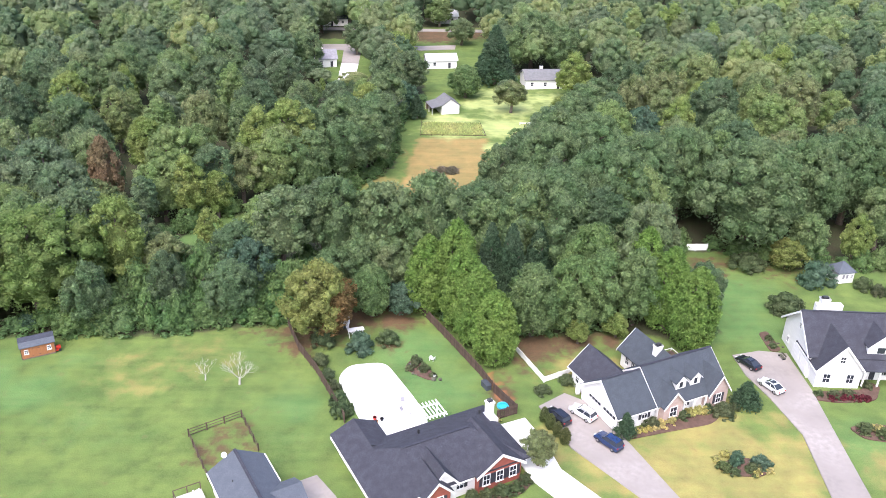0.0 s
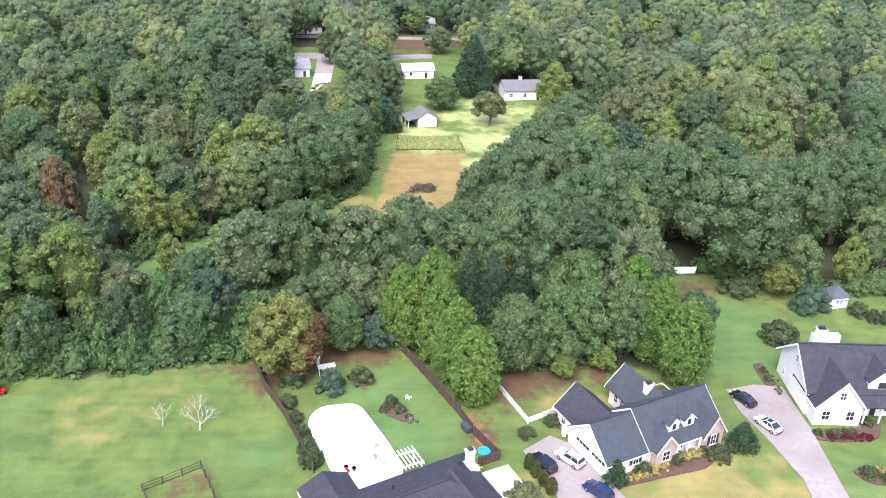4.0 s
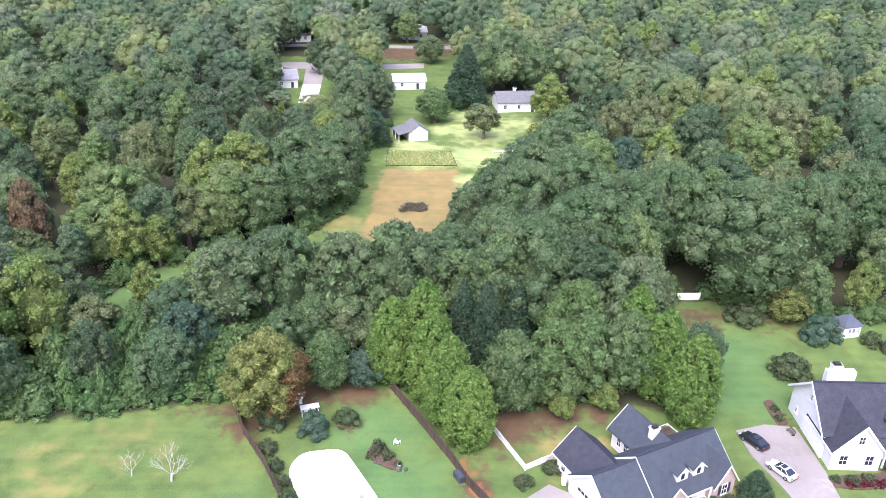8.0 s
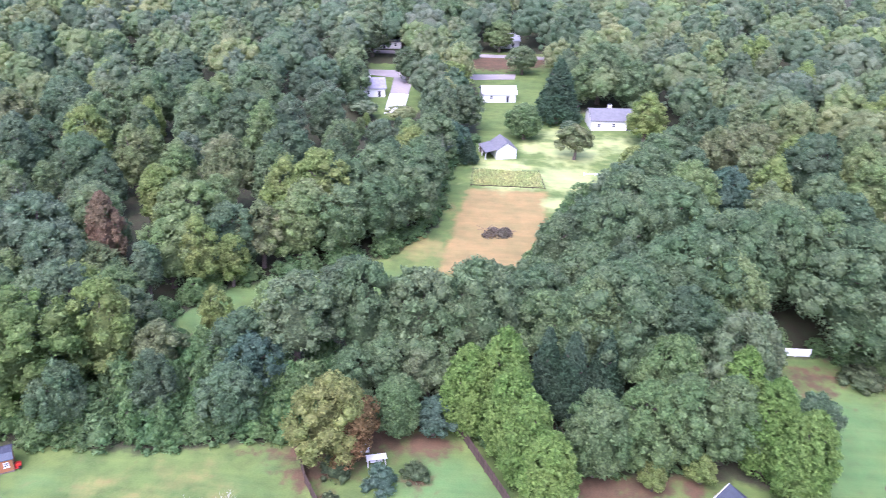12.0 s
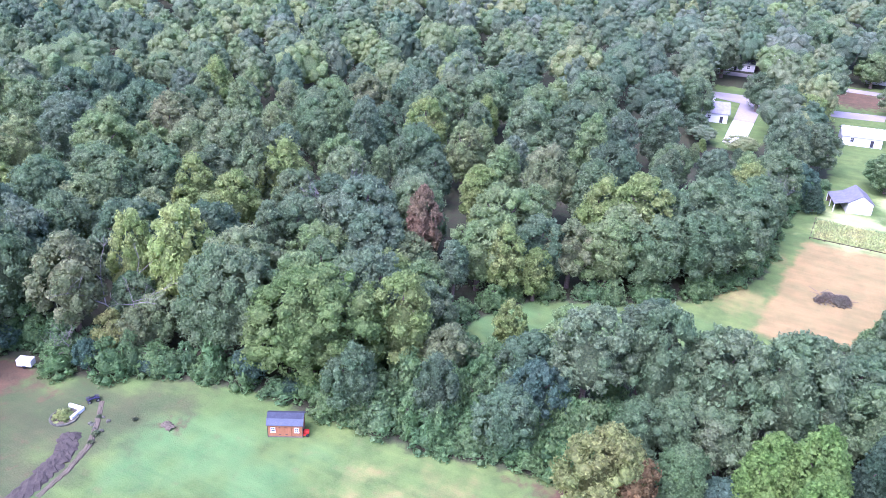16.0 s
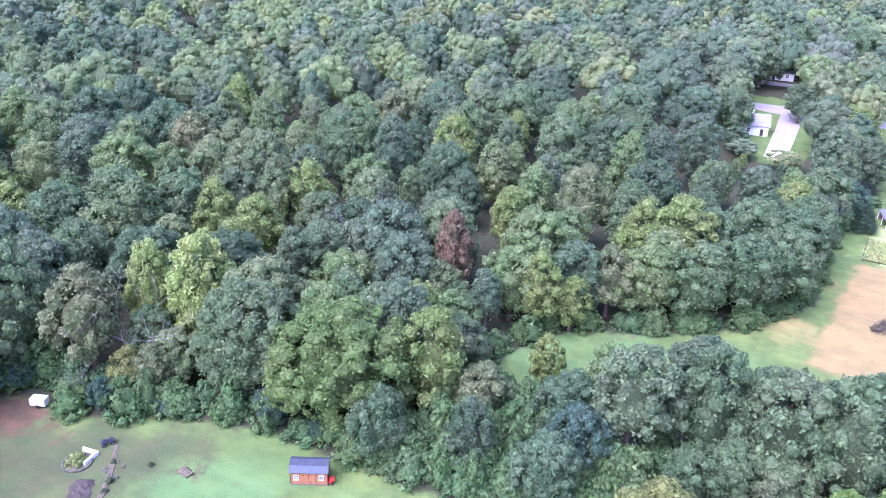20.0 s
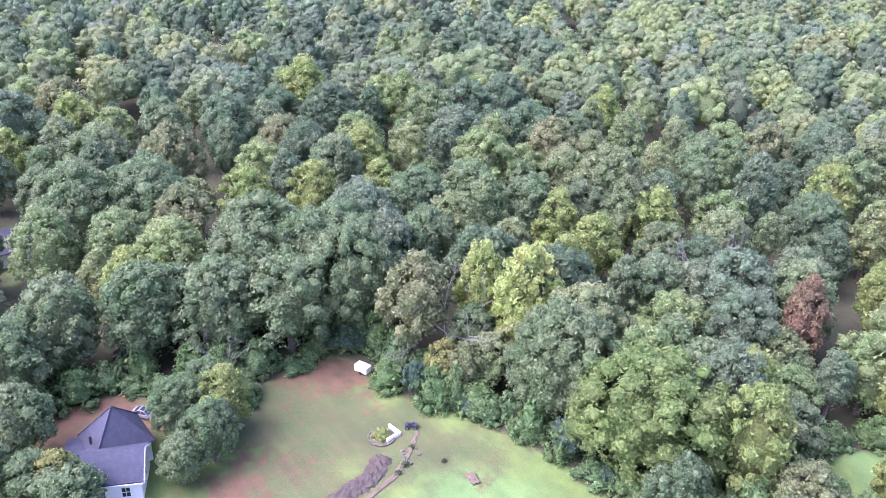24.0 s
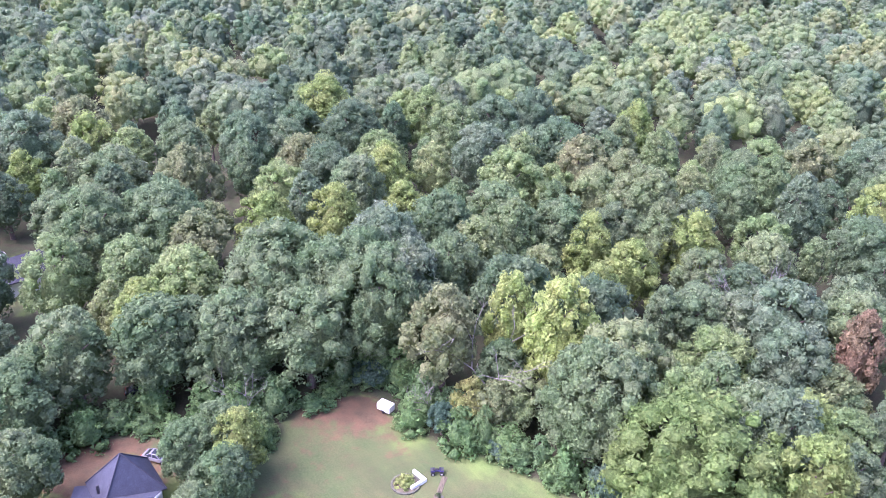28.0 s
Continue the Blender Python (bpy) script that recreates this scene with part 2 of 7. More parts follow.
paint_blue, paint_black, paint_white = gloss_paint("blue_car_paint", (0.013, 0.034, 0.11)), gloss_paint("black_car_paint", (0.015, 0.016, 0.025)), gloss_paint("white_car_paint", (0.8, 0.8, 0.8))
paint_purple = gloss_paint("purple_paint", (0.045, 0.04, 0.1))
paint_grey = gloss_paint("grey_car_paint", (0.25, 0.25, 0.27))
glass_dark, _n, _l, _b = shader("window_glass", 0.05, 0.0, 0.6)
_b.inputs["Base Color"].default_value = (0.03, 0.035, 0.045, 1)
lamp_red, _n, _l, _b = shader("tail_lamp", 0.2, 0.0, 0.5)
_b.inputs["Base Color"].default_value = (0.4, 0.02, 0.02, 1)
lamp_clear, _n, _l, _b = shader("head_lamp", 0.1, 0.2, 0.6)
_b.inputs["Base Color"].default_value = (0.75, 0.75, 0.75, 1)


# ---- making meshes ----
def part(name, bm, material, parent=None, label="", smooth=False):
    me = bpy.data.meshes.new(name)
    bm.to_mesh(me)
    bm.free()
    me.materials.append(material)
    if smooth:
        me.shade_smooth()
    ob = new(name, me)
    ob.parent = parent
    if label:
        ob["label"] = label
    return ob


def thing(name, label, category, m=None, group="", kind=""):
    ob = new(name)
    ob.empty_display_size = 0.5
    if m is not None:
        ob.matrix_basis = m
    return tagged(ob, label, category, group, kind)


def box(bm, x0, x1, y0, y1, z0, z1, bevel=0.0):
    r = bmesh.ops.create_cube(bm, size=1, matrix=Matrix.LocRotScale(((x0 + x1) / 2, (y0 + y1) / 2, (z0 + z1) / 2), None, (x1 - x0, y1 - y0, z1 - z0)))
    if bevel:
        es = list({e for v in r["verts"] for e in v.link_edges})
        bmesh.ops.bevel(bm, geom=es, offset=bevel, segments=2, affect="EDGES", profile=0.5)
    return bm


def boxes(*bs, bevel=0.0):
    bm = bmesh.new()
    for b in bs:
        box(bm, *b, bevel=bevel)
    return bm


def prism(bm, outline, z0, z1):
    """An upright solid over a plan outline."""
    lo = [bm.verts.new((x, y, z0)) for x, y in outline]
    hi = [bm.verts.new((x, y, z1)) for x, y in outline]
    n = len(lo)
    bm.faces.new(lo[::-1]), bm.faces.new(hi)
    for i in range(n):
        bm.faces.new((lo[i], lo[(i + 1) % n], hi[(i + 1) % n], hi[i]))
    return bm


def tube(bm, a, b, r0, r1, sides=8):
    a, b = Vector(a), Vector(b)
    q = (b - a).to_track_quat("Z", "Y")
    rings = []
    for p, r in ((a, r0), (b, r1)):
        rings.append([bm.verts.new(p + q @ Vector((r * math.cos(2 * math.pi * k / sides), r * math.sin(2 * math.pi * k / sides), 0))) for k in range(sides)])
    for k in range(sides):
        bm.faces.new((rings[0][k], rings[0][(k + 1) % sides], rings[1][(k + 1) % sides], rings[1][k]))
    bm.faces.new(rings[1]), bm.faces.new(rings[0][::-1])
    return bm


def arrays_mesh(name, verts, tris, tint=None, facets=True):
    me = bpy.data.meshes.new(name)
    me.vertices.add(len(verts)), me.loops.add(3 * len(tris)), me.polygons.add(len(tris))
    me.vertices.foreach_set("co", np.ascontiguousarray(verts, dtype=np.float32).ravel())
    me.loops.foreach_set("vertex_index", np.ascontiguousarray(tris, dtype=np.int32).ravel())
    me.polygons.foreach_set("loop_start", np.arange(0, 3 * len(tris), 3, dtype=np.int32))
    me.update(calc_edges=True)
    if facets:
        me.shade_flat()
    if tint is not None:
        at = me.attributes.new("tint", "FLOAT", "POINT")
        at.data.foreach_set("value", np.ascontiguousarray(tint, dtype=np.float32))
    return me


# ---- the plan: where the wood ends and the clearings lie ----
LOT_EDGE = [(-130, 40), (-107, 44), (-106, 52), (-99, 62), (-91, 69), (-95.5, 75), (-98, 82), (-94, 87), (-86, 86), (-79, 89.5), (-73, 93.5), (-65, 95.5), (-60, 97), (-50, 96.5), (-44, 97.2), (-36, 97.2), (-27, 100), (-20, 101.5), (-16, 102), (-9, 105), (0, 107), (11, 95), (14, 98.5), (28, 100), (38, 98), (44, 100), (45, 120), (46, 127.5), (52, 127), (60, 122), (74, 120), (95, 121), (140, 124), (140, 40)]
MEADOW = [(-45, 119), (-33, 121), (-21, 130), (-9, 141), (0, 146), (8, 150), (14, 166), (20, 184), (30, 190), (44, 202), (48, 228), (46, 242), (26, 246), (20, 262), (22, 300), (10, 318), (-3, 312), (-6, 285), (-1, 262), (-1, 244), (0, 218), (-3, 206), (-6, 194), (-6.5, 166), (-15, 152), (-26, 143.5), (-38, 138), (-43, 129)]
FAR_YARD = [(-38, 290), (-35, 266), (-28, 232), (-21, 230), (-17, 240), (-19, 292)]
WEST_YARD = [(-158, 47), (-146, 45), (-143, 57), (-155, 61)]
FAR_ROAD = [(-30, 304), (30, 306), (60, 322), (60, 330), (28, 316), (-30, 312)]
DRY_FIELD = [(-5.5, 147), (6, 145), (14, 165), (15, 186.5), (-1.5, 186), (-3.5, 170)]
CLEARINGS = [LOT_EDGE, MEADOW, FAR_YARD, FAR_ROAD, WEST_YARD]


def edge_distance(px, py, outline):
    """Metres from points to an outline, negative inside."""
    px, py = np.asarray(px, float), np.asarray(py, float)
    best = np.full(px.shape, 1e9)
    inside = np.zeros(px.shape, bool)
    for (x0, y0), (x1, y1) in zip(outline, outline[1:] + outline[:1]):
        ex, ey = x1 - x0, y1 - y0
        k = np.clip(((px - x0) * ex + (py - y0) * ey) / (ex * ex + ey * ey), 0, 1)
        best = np.minimum(best, np.hypot(px - x0 - k * ex, py - y0 - k * ey))
        if ey:
            inside ^= ((y0 > py) != (y1 > py)) & (px < (py - y0) * ex / ey + x0)
    return np.where(inside, -best, best)


def clearing_distance(px, py):
    return np.min([edge_distance(px, py, c) for c in CLEARINGS], axis=0)


def spots(px, py, rows):
    """Soft round patches: rows of x, y, radius, strength."""
    out = np.zeros(np.shape(px))
    for x, y, r, s in rows:
        out = np.maximum(out, s * np.exp(-((px - x) ** 2 + (py - y) ** 2) / (r * r)))
    return out


# ---- ground: one sheet to the horizon ----
def build_ground():
    xs = np.concatenate([[-4000, -2500, -1500, -900, -600, -420], np.arange(-300, -130, 12.0), np.arange(-130, 100, 1.2), np.arange(100, 300, 12.0), [420, 600, 900, 1500, 2500, 4000]])
    ys = np.concatenate([[-4000, -2500, -1500, -900, -500, -250, -120], np.arange(-60, 40, 8.0), np.arange(40, 215, 1.2), np.arange(215, 330, 2.5), np.arange(330, 480, 12.0), [560, 700, 900, 1500, 2500, 4000]])
    gx, gy = np.meshgrid(xs, ys)
    px, py = gx.ravel(), gy.ravel()
    pz = 0.10 * np.sin(px * 0.21 + 0.6 * np.sin(py * 0.13)) * np.sin(py * 0.17) - 0.06
    nx, ny = len(xs), len(ys)
    i = np.arange(nx * ny).reshape(ny, nx)
    a, b, c, d = i[:-1, :-1].ravel(), i[:-1, 1:].ravel(), i[1:, 1:].ravel(), i[1:, :-1].ravel()
    tris = np.concatenate([np.stack([a, b, c], 1), np.stack([a, c, d], 1)])
    me = arrays_mesh("ground", np.stack([px, py, pz], 1), tris, None, False)
    wood = np.clip((clearing_distance(px, py) + 1.0) / 2.5, 0, 1)
    dry = np.clip(0.5 - edge_distance(px, py, DRY_FIELD) / 3.0, 0, 1)
    red = spots(px, py, [(-96, 79, 4.5, 1), (-99, 76, 4, 0.8), (-92, 83.5, 4.5, 1.2), (-84, 84, 4, 0.35), (-79, 63, 4, 0.9), (-83, 66, 3, 0.7), (-65, 87, 2, 0.55), (-104, 48, 6, 0.7), (-97, 57, 5, 0.6), (10.5, 84.5, 2.2, 1.0), (11, 88, 2, 0.6), (-20, 99, 2.5, 0.8), (-19, 95, 2, 0.5), (-24, 99, 2.5, 0.5), (16, 96, 4.5, 1.0), (22, 97.5, 4, 0.9), (13, 92, 3.5, 0.55), (27, 98, 3, 0.8), (-22, 77, 2.5, 0.55), (-20.5, 73, 2, 0.5), (2, 299, 10, 1.3), (14, 304, 10, 1.0), (-100, 50, 6, 1.1), (-95.5, 60.5, 4, 1.0), (-103, 56, 6, 1.0), (-88, 77, 6, 0.25), (-92, 80, 5, 0.6), (-79, 70, 3.5, 0.55), (-86, 70, 4, 0.3), (-83, 75, 8, 0.15), (-90, 76, 7, 0.3), (-24, 73, 3, 0.7), (-22.5, 76.5, 2.5, 0.6), (48, 121, 5, 0.7), (52, 123, 5, 0.5), (62, 121, 6, 0.5), (-10, 103, 4, 1.0), (-4, 103, 4, 1.0), (-15, 99, 4.5, 1.1), (-17.5, 95, 2.2, 0.9), (-14.5, 92, 2, 0.7), (-4.5, 96, 2, 0.7), (-30, 142.5, 4, 0.4)])
    lush = spots(px, py, [(-40, 131, 10, 0.7), (-28, 136, 9, 0.7), (-16, 143, 8, 0.5), (-56, 91, 6, 0.5), (-46, 91, 6, 0.5), (-58, 86, 7, 0.9), (-50, 84, 6, 0.8), (-63, 80, 6, 0.8), (-70, 88, 3, 0.9), (-66, 84, 7, 0.9), (0, 84, 9, 1.0), (-1, 95, 7, 0.9), (50, 112, 9, 0.9), (48, 103, 8, 0.9), (-16, 82, 7, 0.6), (-24, 95, 6, 0.4), (-40, 78, 8, 0.4), (50, 82, 4, 0.4), (56, 75, 8, 0.7)])
    tan = spots(px, py, [(40, 70, 9, 1.0), (31, 70, 8, 1.0), (38, 83, 4, 0.7), (58, 70, 7, 0.7), (24, 72, 9, 0.8), (36, 76, 8, 0.9), (44, 76, 8, 0.6), (22, 90, 6, 0.7), (27, 92, 4, 0.6), (-88, 78, 8, 0.3), (-82, 74, 9, 0.3), (-30, 92, 6, 0.5), (-38, 88, 8, 0.45), (-9, 156, 6, 0.8), (-8, 175, 6, 0.5), (16, 74, 5, 0.7), (28, 215, 14, 0.2)])
    # broad darker olive patches in the west lawn
    dull_lawn = spots(px, py, [(-70, 90, 6, 0.8), (-80, 86, 5, 0.8), (-87, 76, 13, 1.1), (-74, 83, 9, 0.9), (-77, 68, 11, 1.0), (-98, 60, 9, 0.9)])
    straw = spots(px, py, [(9.3, 88.6, 0.8, 0.9), (9.9, 86.8, 0.9, 1.0), (10.6, 84.4, 1.0, 1.1), (11.2, 83, 1.0, 0.9)])
    pale = spots(px, py, [(20, 195, 9, 1), (22, 212, 9, 1), (17, 180, 4, 0.9), (6, 200, 7, 0.9), (22, 225, 8, 0.8), (14, 215, 6, 0.8), (34, 220, 9, 0.7), (38, 208, 7, 0.7), (6, 192.5, 7, 1.2)])
    for key, val in (("straw", straw), ("dull_lawn", dull_lawn), ("pale", pale), ("wood", wood), ("dry", dry), ("red", red), ("lush", lush), ("tan", tan)):
        at = me.attributes.new(key, "FLOAT", "POINT")
        at.data.foreach_set("value", np.ascontiguousarray(val, dtype=np.float32))
    m, nt, lk, bsdf = shader("grass_and_earth", 0.95, 0.0, 0.1)
    co = nt.new("ShaderNodeTexCoord").outputs["Object"]

    def mask(key, scale=0.5, ragged=0.6):
        at = nt.new("ShaderNodeAttribute")
        at.attribute_name = key
        ma = nt.new("ShaderNodeMath")
        ma.operation = "MULTIPLY_ADD"
        n = noise_fac(nt, lk, co, scale, 6.0, 0.3, 0.7)
        ma.inputs[1].default_value = ragged
        ma.inputs[2].default_value = -ragged / 2
        lk.new(n, ma.inputs[0])
        add = nt.new("ShaderNodeMath")
        add.operation = "ADD"
        lk.new(at.outputs["Fac"], add.inputs[0])
        lk.new(ma.outputs[0], add.inputs[1])
        r = nt.new("ShaderNodeMapRange")
        r.interpolation_type = "SMOOTHSTEP"
        r.inputs["From Min"].default_value, r.inputs["From Max"].default_value = 0.2, 0.8
        lk.new(add.outputs[0], r.inputs["Value"])
        return r.outputs["Result"]

    grass = mix(nt, lk, noise_fac(nt, lk, co, 0.09, 5.0, 0.4, 0.6), (0.098, 0.158, 0.043), (0.13, 0.184, 0.049))
    grass = mix(nt, lk, noise_fac(nt, lk, co, 0.5, 6.0, 0.4, 0.75), grass, (0.085, 0.126, 0.036))
    grass = mix(nt, lk, mask("lush", 0.3, 0.5), grass, mix(nt, lk, noise_fac(nt, lk, co, 0.6), (0.097, 0.192, 0.06), (0.098, 0.17, 0.055)))
    grass = mix(nt, lk, mask("tan", 0.3, 0.6), grass, mix(nt, lk, noise_fac(nt, lk, co, 0.6), (0.275, 0.255, 0.085), (0.24, 0.205, 0.075)))
    grass = mix(nt, lk, mask("dull_lawn", 0.15, 0.6), grass, mix(nt, lk, noise_fac(nt, lk, co, 0.25, 6.0), (0.062, 0.088, 0.033), (0.076, 0.081, 0.036)))
    grass = mix(nt, lk, mask("dry", 0.4, 0.5), grass, mix(nt, lk, noise_fac(nt, lk, co, 0.3, 6), (0.29, 0.2, 0.08), (0.245, 0.19, 0.075)))
    grass = mix(nt, lk, mask("pale", 0.3, 0.5), grass, mix(nt, lk, noise_fac(nt, lk, co, 0.35, 6), (0.37, 0.41, 0.16), (0.33, 0.385, 0.145)))
    grass = mix(nt, lk, mask("red", 0.6, 0.7), grass, mix(nt, lk, noise_fac(nt, lk, co, 0.7), (0.118, 0.066, 0.042), (0.09, 0.055, 0.036)))
    grass = mix(nt, lk, mask("straw", 0.6, 0.5), grass, mix(nt, lk, noise_fac(nt, lk, co, 0.9), (0.34, 0.12, 0.055), (0.26, 0.11, 0.06)))
    mottle = noise_fac(nt, lk, co, 0.22, 7.0, 0.36, 0.64)
    grass = mix(nt, lk, mottle, mix(nt, lk, 1.0, grass, (0.82, 0.86, 0.84), "MULTIPLY"), mix(nt, lk, 1.0, grass, (1.12, 1.08, 1.04), "MULTIPLY"))
    turn = nt.new("ShaderNodeMapping")
    turn.inputs["Rotation"].default_value = (0, 0, radians(26))
    turn.inputs["Scale"].default_value = (0.06, 0.9, 1)
    lk.new(co, turn.inputs["Vector"])
    swath = noise_fac(nt, lk, turn.outputs["Vector"], 1.0, 3.0, 0.38, 0.62)
    grass = mix(nt, lk, swath, mix(nt, lk, 1.0, grass, (0.93, 0.95, 0.94), "MULTIPLY"), mix(nt, lk, 1.0, grass, (1.06, 1.04, 1.02), "MULTIPLY"))
    floor = mix(nt, lk, noise_fac(nt, lk, co, 0.6), (0.044, 0.037, 0.026), (0.041, 0.052, 0.026))
    col = mix(nt, lk, mask("wood", 0.5, 0.6), grass, floor)
    blade = noise_fac(nt, lk, co, 6.0, 6.0, 0.3, 0.7)
    col = mix(nt, lk, 0.11, col, mix(nt, lk, blade, (0.07, 0.09, 0.03), (0.30, 0.31, 0.15)))
    lk.new(col, bsdf.inputs["Base Color"])
    bp = nt.new("ShaderNodeBump")
    bp.inputs["Strength"].default_value, bp.inputs["Distance"].default_value = 0.5, 0.06
    lk.new(blade, bp.inputs["Height"])
    lk.new(bp.outputs["Normal"], bsdf.inputs["Normal"])
    me.materials.append(m)
    me.shade_smooth()
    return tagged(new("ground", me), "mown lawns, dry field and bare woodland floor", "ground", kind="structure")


build_ground()


# ---- trees ----
def ico(level):
    bm = bmesh.new()
    bmesh.ops.create_icosphere(bm, subdivisions=level, radius=1)
    bm.verts.ensure_lookup_table()
    v = np.array([p.co[:] for p in bm.verts])
    f = np.array([[q.index for q in p.verts] for p in bm.faces])
    bm.free()
    return v, f


ICO0, ICO1 = ico(1), ico(2)
OCT = (np.array([(1, 0, 0), (0, 1, 0), (-1, 0, 0), (0, -1, 0), (0, 0, 1), (0, 0, -1.0)]), np.array([(0, 1, 4), (1, 2, 4), (2, 3, 4), (3, 0, 4), (1, 0, 5), (2, 1, 5), (3, 2, 5), (0, 3, 5)]))
PROFILES = {
    "round": lambda s: np.sin(np.pi * np.clip(0.14 + 0.78 * s, 0, 1)) ** 0.8,
    "tall": lambda s: np.sin(np.pi * np.clip(0.10 + 0.82 * s ** 1.15, 0, 1)) ** 0.9,
    "oval": lambda s: np.sin(np.pi * np.clip(0.18 + 0.76 * s ** 0.8, 0, 1)) ** 0.7,
    "cone": lambda s: (1 - s) ** 0.75 * 0.96 + 0.06,
    "column": lambda s: np.minimum(1, 0.75 + s) * (1 - s ** 3.0) ** 0.7 * 0.92 + 0.08,
    "mound": lambda s: np.sqrt(np.clip(1 - s * s, 0, 1)) * 0.95 + 0.05,
}


def crown_arrays(seed, radius, low, top, kind, lobes, leaves, size, hull, lump=0.36, fill=(0.62, 0.62), wild=0.68):
    """A crown of lobes, each covered in small sprays of leaves. Returns vertices and triangles."""
    rng = np.random.default_rng(seed)
    upright = kind in ("cone", "column")
    prof = PROFILES[kind]
    s = (np.arange(lobes) + rng.uniform(0.1, 0.9, lobes)) / lobes
    ang = np.arange(lobes) * 2.39996 + rng.uniform(-0.5, 0.5, lobes)
    rl = radius * lump * rng.uniform(0.65, 1.3, lobes)
    if upright:
        rl *= 0.55 + 0.6 * prof(s)
        reach = np.maximum(radius * prof(s) * (1 + rng.uniform(-0.12, 0.12, lobes)) - rl * 0.75, 0.0)
        zc = low + (top - low) * (0.06 + 0.94 * s) - rl * 0.75 * s
        cen = np.stack([reach * np.cos(ang), reach * np.sin(ang), zc], 1)
    else:
        # lobes sit evenly over a lopsided dome
        waist = low + (top - low) * {"tall": 0.38, "mound": 0.1}.get(kind, 0.45)
        uz = -0.55 + 1.55 * s ** 0.85
        ur = np.sqrt(np.clip(1 - uz * uz, 0, 1)) ** (1.15 if kind == "tall" else 0.9)
        lean = 1 + 0.16 * np.sin(ang + rng.uniform(0, 6)) + 0.1 * np.sin(2 * ang + rng.uniform(0, 6)) + rng.uniform(-0.1, 0.1, lobes)
        reach = np.maximum(radius * ur * lean - rl * 0.7, 0.0)
        up = np.where(uz > 0, (top - waist) * uz * rng.uniform(0.88, 1.06, lobes) - rl * 0.6 * uz, (waist - low) * uz)
        cen = np.stack([reach * np.cos(ang), reach * np.sin(ang), waist + up], 1)
    squash = np.stack([rng.uniform(0.9, 1.2, lobes), rng.uniform(0.9, 1.2, lobes), rng.uniform(0.85, 1.1, lobes)], 1)
    V, T, at = [], [], 0
    hv, hf = hull
    for k in range(lobes):
        rough = 1 + rng.uniform(-0.22, 0.14, (len(hv), 1))
        V.append(cen[k] + hv * rough * rl[k] * 0.84 * squash[k])
        T.append(hf + at)
        at += len(hv)
    hv, hf = ICO1
    cz = np.clip((hv[:, 2] + 1) / 2, 0.02, 0.98)
    cr = (radius * fill[0] * prof(cz) / np.maximum(np.hypot(hv[:, 0], hv[:, 1]), 0.2)) * (np.abs(hv[:, 2]) < 0.99)
    V.append(np.stack([hv[:, 0] * cr, hv[:, 1] * cr, low + (top - low) * (0.08 + fill[1] * cz)], 1))
    T.append(hf + at)
    at += len(hv)
    share = rl ** 2
    mid = np.array([0, 0, low + 0.35 * (top - low)])

    def shell(count, inner, outer):
        """Places and outward directions on the lobes, some on the crown's own skin."""
        pick = rng.choice(lobes, count, p=share / share.sum())
        n = rng.normal(size=(count, 3))
        n[:, 2] += 0.45
        n /= np.linalg.norm(n, axis=1)[:, None]
        out = cen[pick] - mid
        out /= np.linalg.norm(out, axis=1)[:, None] + 1e-6
        flip = (n * out).sum(1) < -0.3
        n[flip] *= -1
        p = cen[pick] + n * (rl[pick] * rng.uniform(inner, outer, count))[:, None] * squash[pick]
        skin = rng.random(count) < 0.25
        k = int(skin.sum())
        ss, aa = rng.random(k) ** 0.85, rng.uniform(0, 6.2832, k)
        bump = 0.92 + 0.07 * np.sin(aa * 5 + ss * 9) + rng.uniform(-0.06, 0.05, k)
        if not upright:
            bump *= 0.84
        p[skin] = np.stack([radius * prof(ss) * bump * np.cos(aa), radius * prof(ss) * bump * np.sin(aa), low + (top - low) * (ss * 0.95 + rng.uniform(-0.02, 0.02, k))], 1)
        n[skin] = np.stack([np.cos(aa), np.sin(aa), 1.6 * ss - 0.2], 1) / np.sqrt(1 + (1.6 * ss - 0.2) ** 2)[:, None]
        return p, n

    def axes(n, wild):
        nn = n + rng.normal(scale=wild, size=n.shape)
        nn /= np.linalg.norm(nn, axis=1)[:, None]
        t = np.cross(nn, rng.normal(size=n.shape))
        t /= np.linalg.norm(t, axis=1)[:, None] + 1e-6
        return nn, t, np.cross(nn, t)

    # small sprays of leaves over the whole skin
    sprays = int(leaves)
    p, n = shell(sprays, 0.84, 1.14)
    if upright:
        n = n * 0.9 + np.array([0, 0, 0.5])
    nn, t, b = axes(n, wild)
    sz = (size * rng.uniform(0.6, 1.35, sprays))[:, None]
    j = rng.uniform(0.7, 1.3, (3, sprays, 1))
    tall = 1.5 if upright else 1.0
    V.append(np.stack([p - t * sz * 0.6 * j[0], p + t * sz * 0.55 * j[1] - b * sz * 0.45, p + t * sz * 0.15 + b * sz * 0.66 * tall * j[2]], 1).reshape(-1, 3))
    i = at + 3 * np.arange(sprays)
    T.append(np.stack([i, i + 1, i + 2], 1))
    return np.concatenate(V), np.concatenate(T)


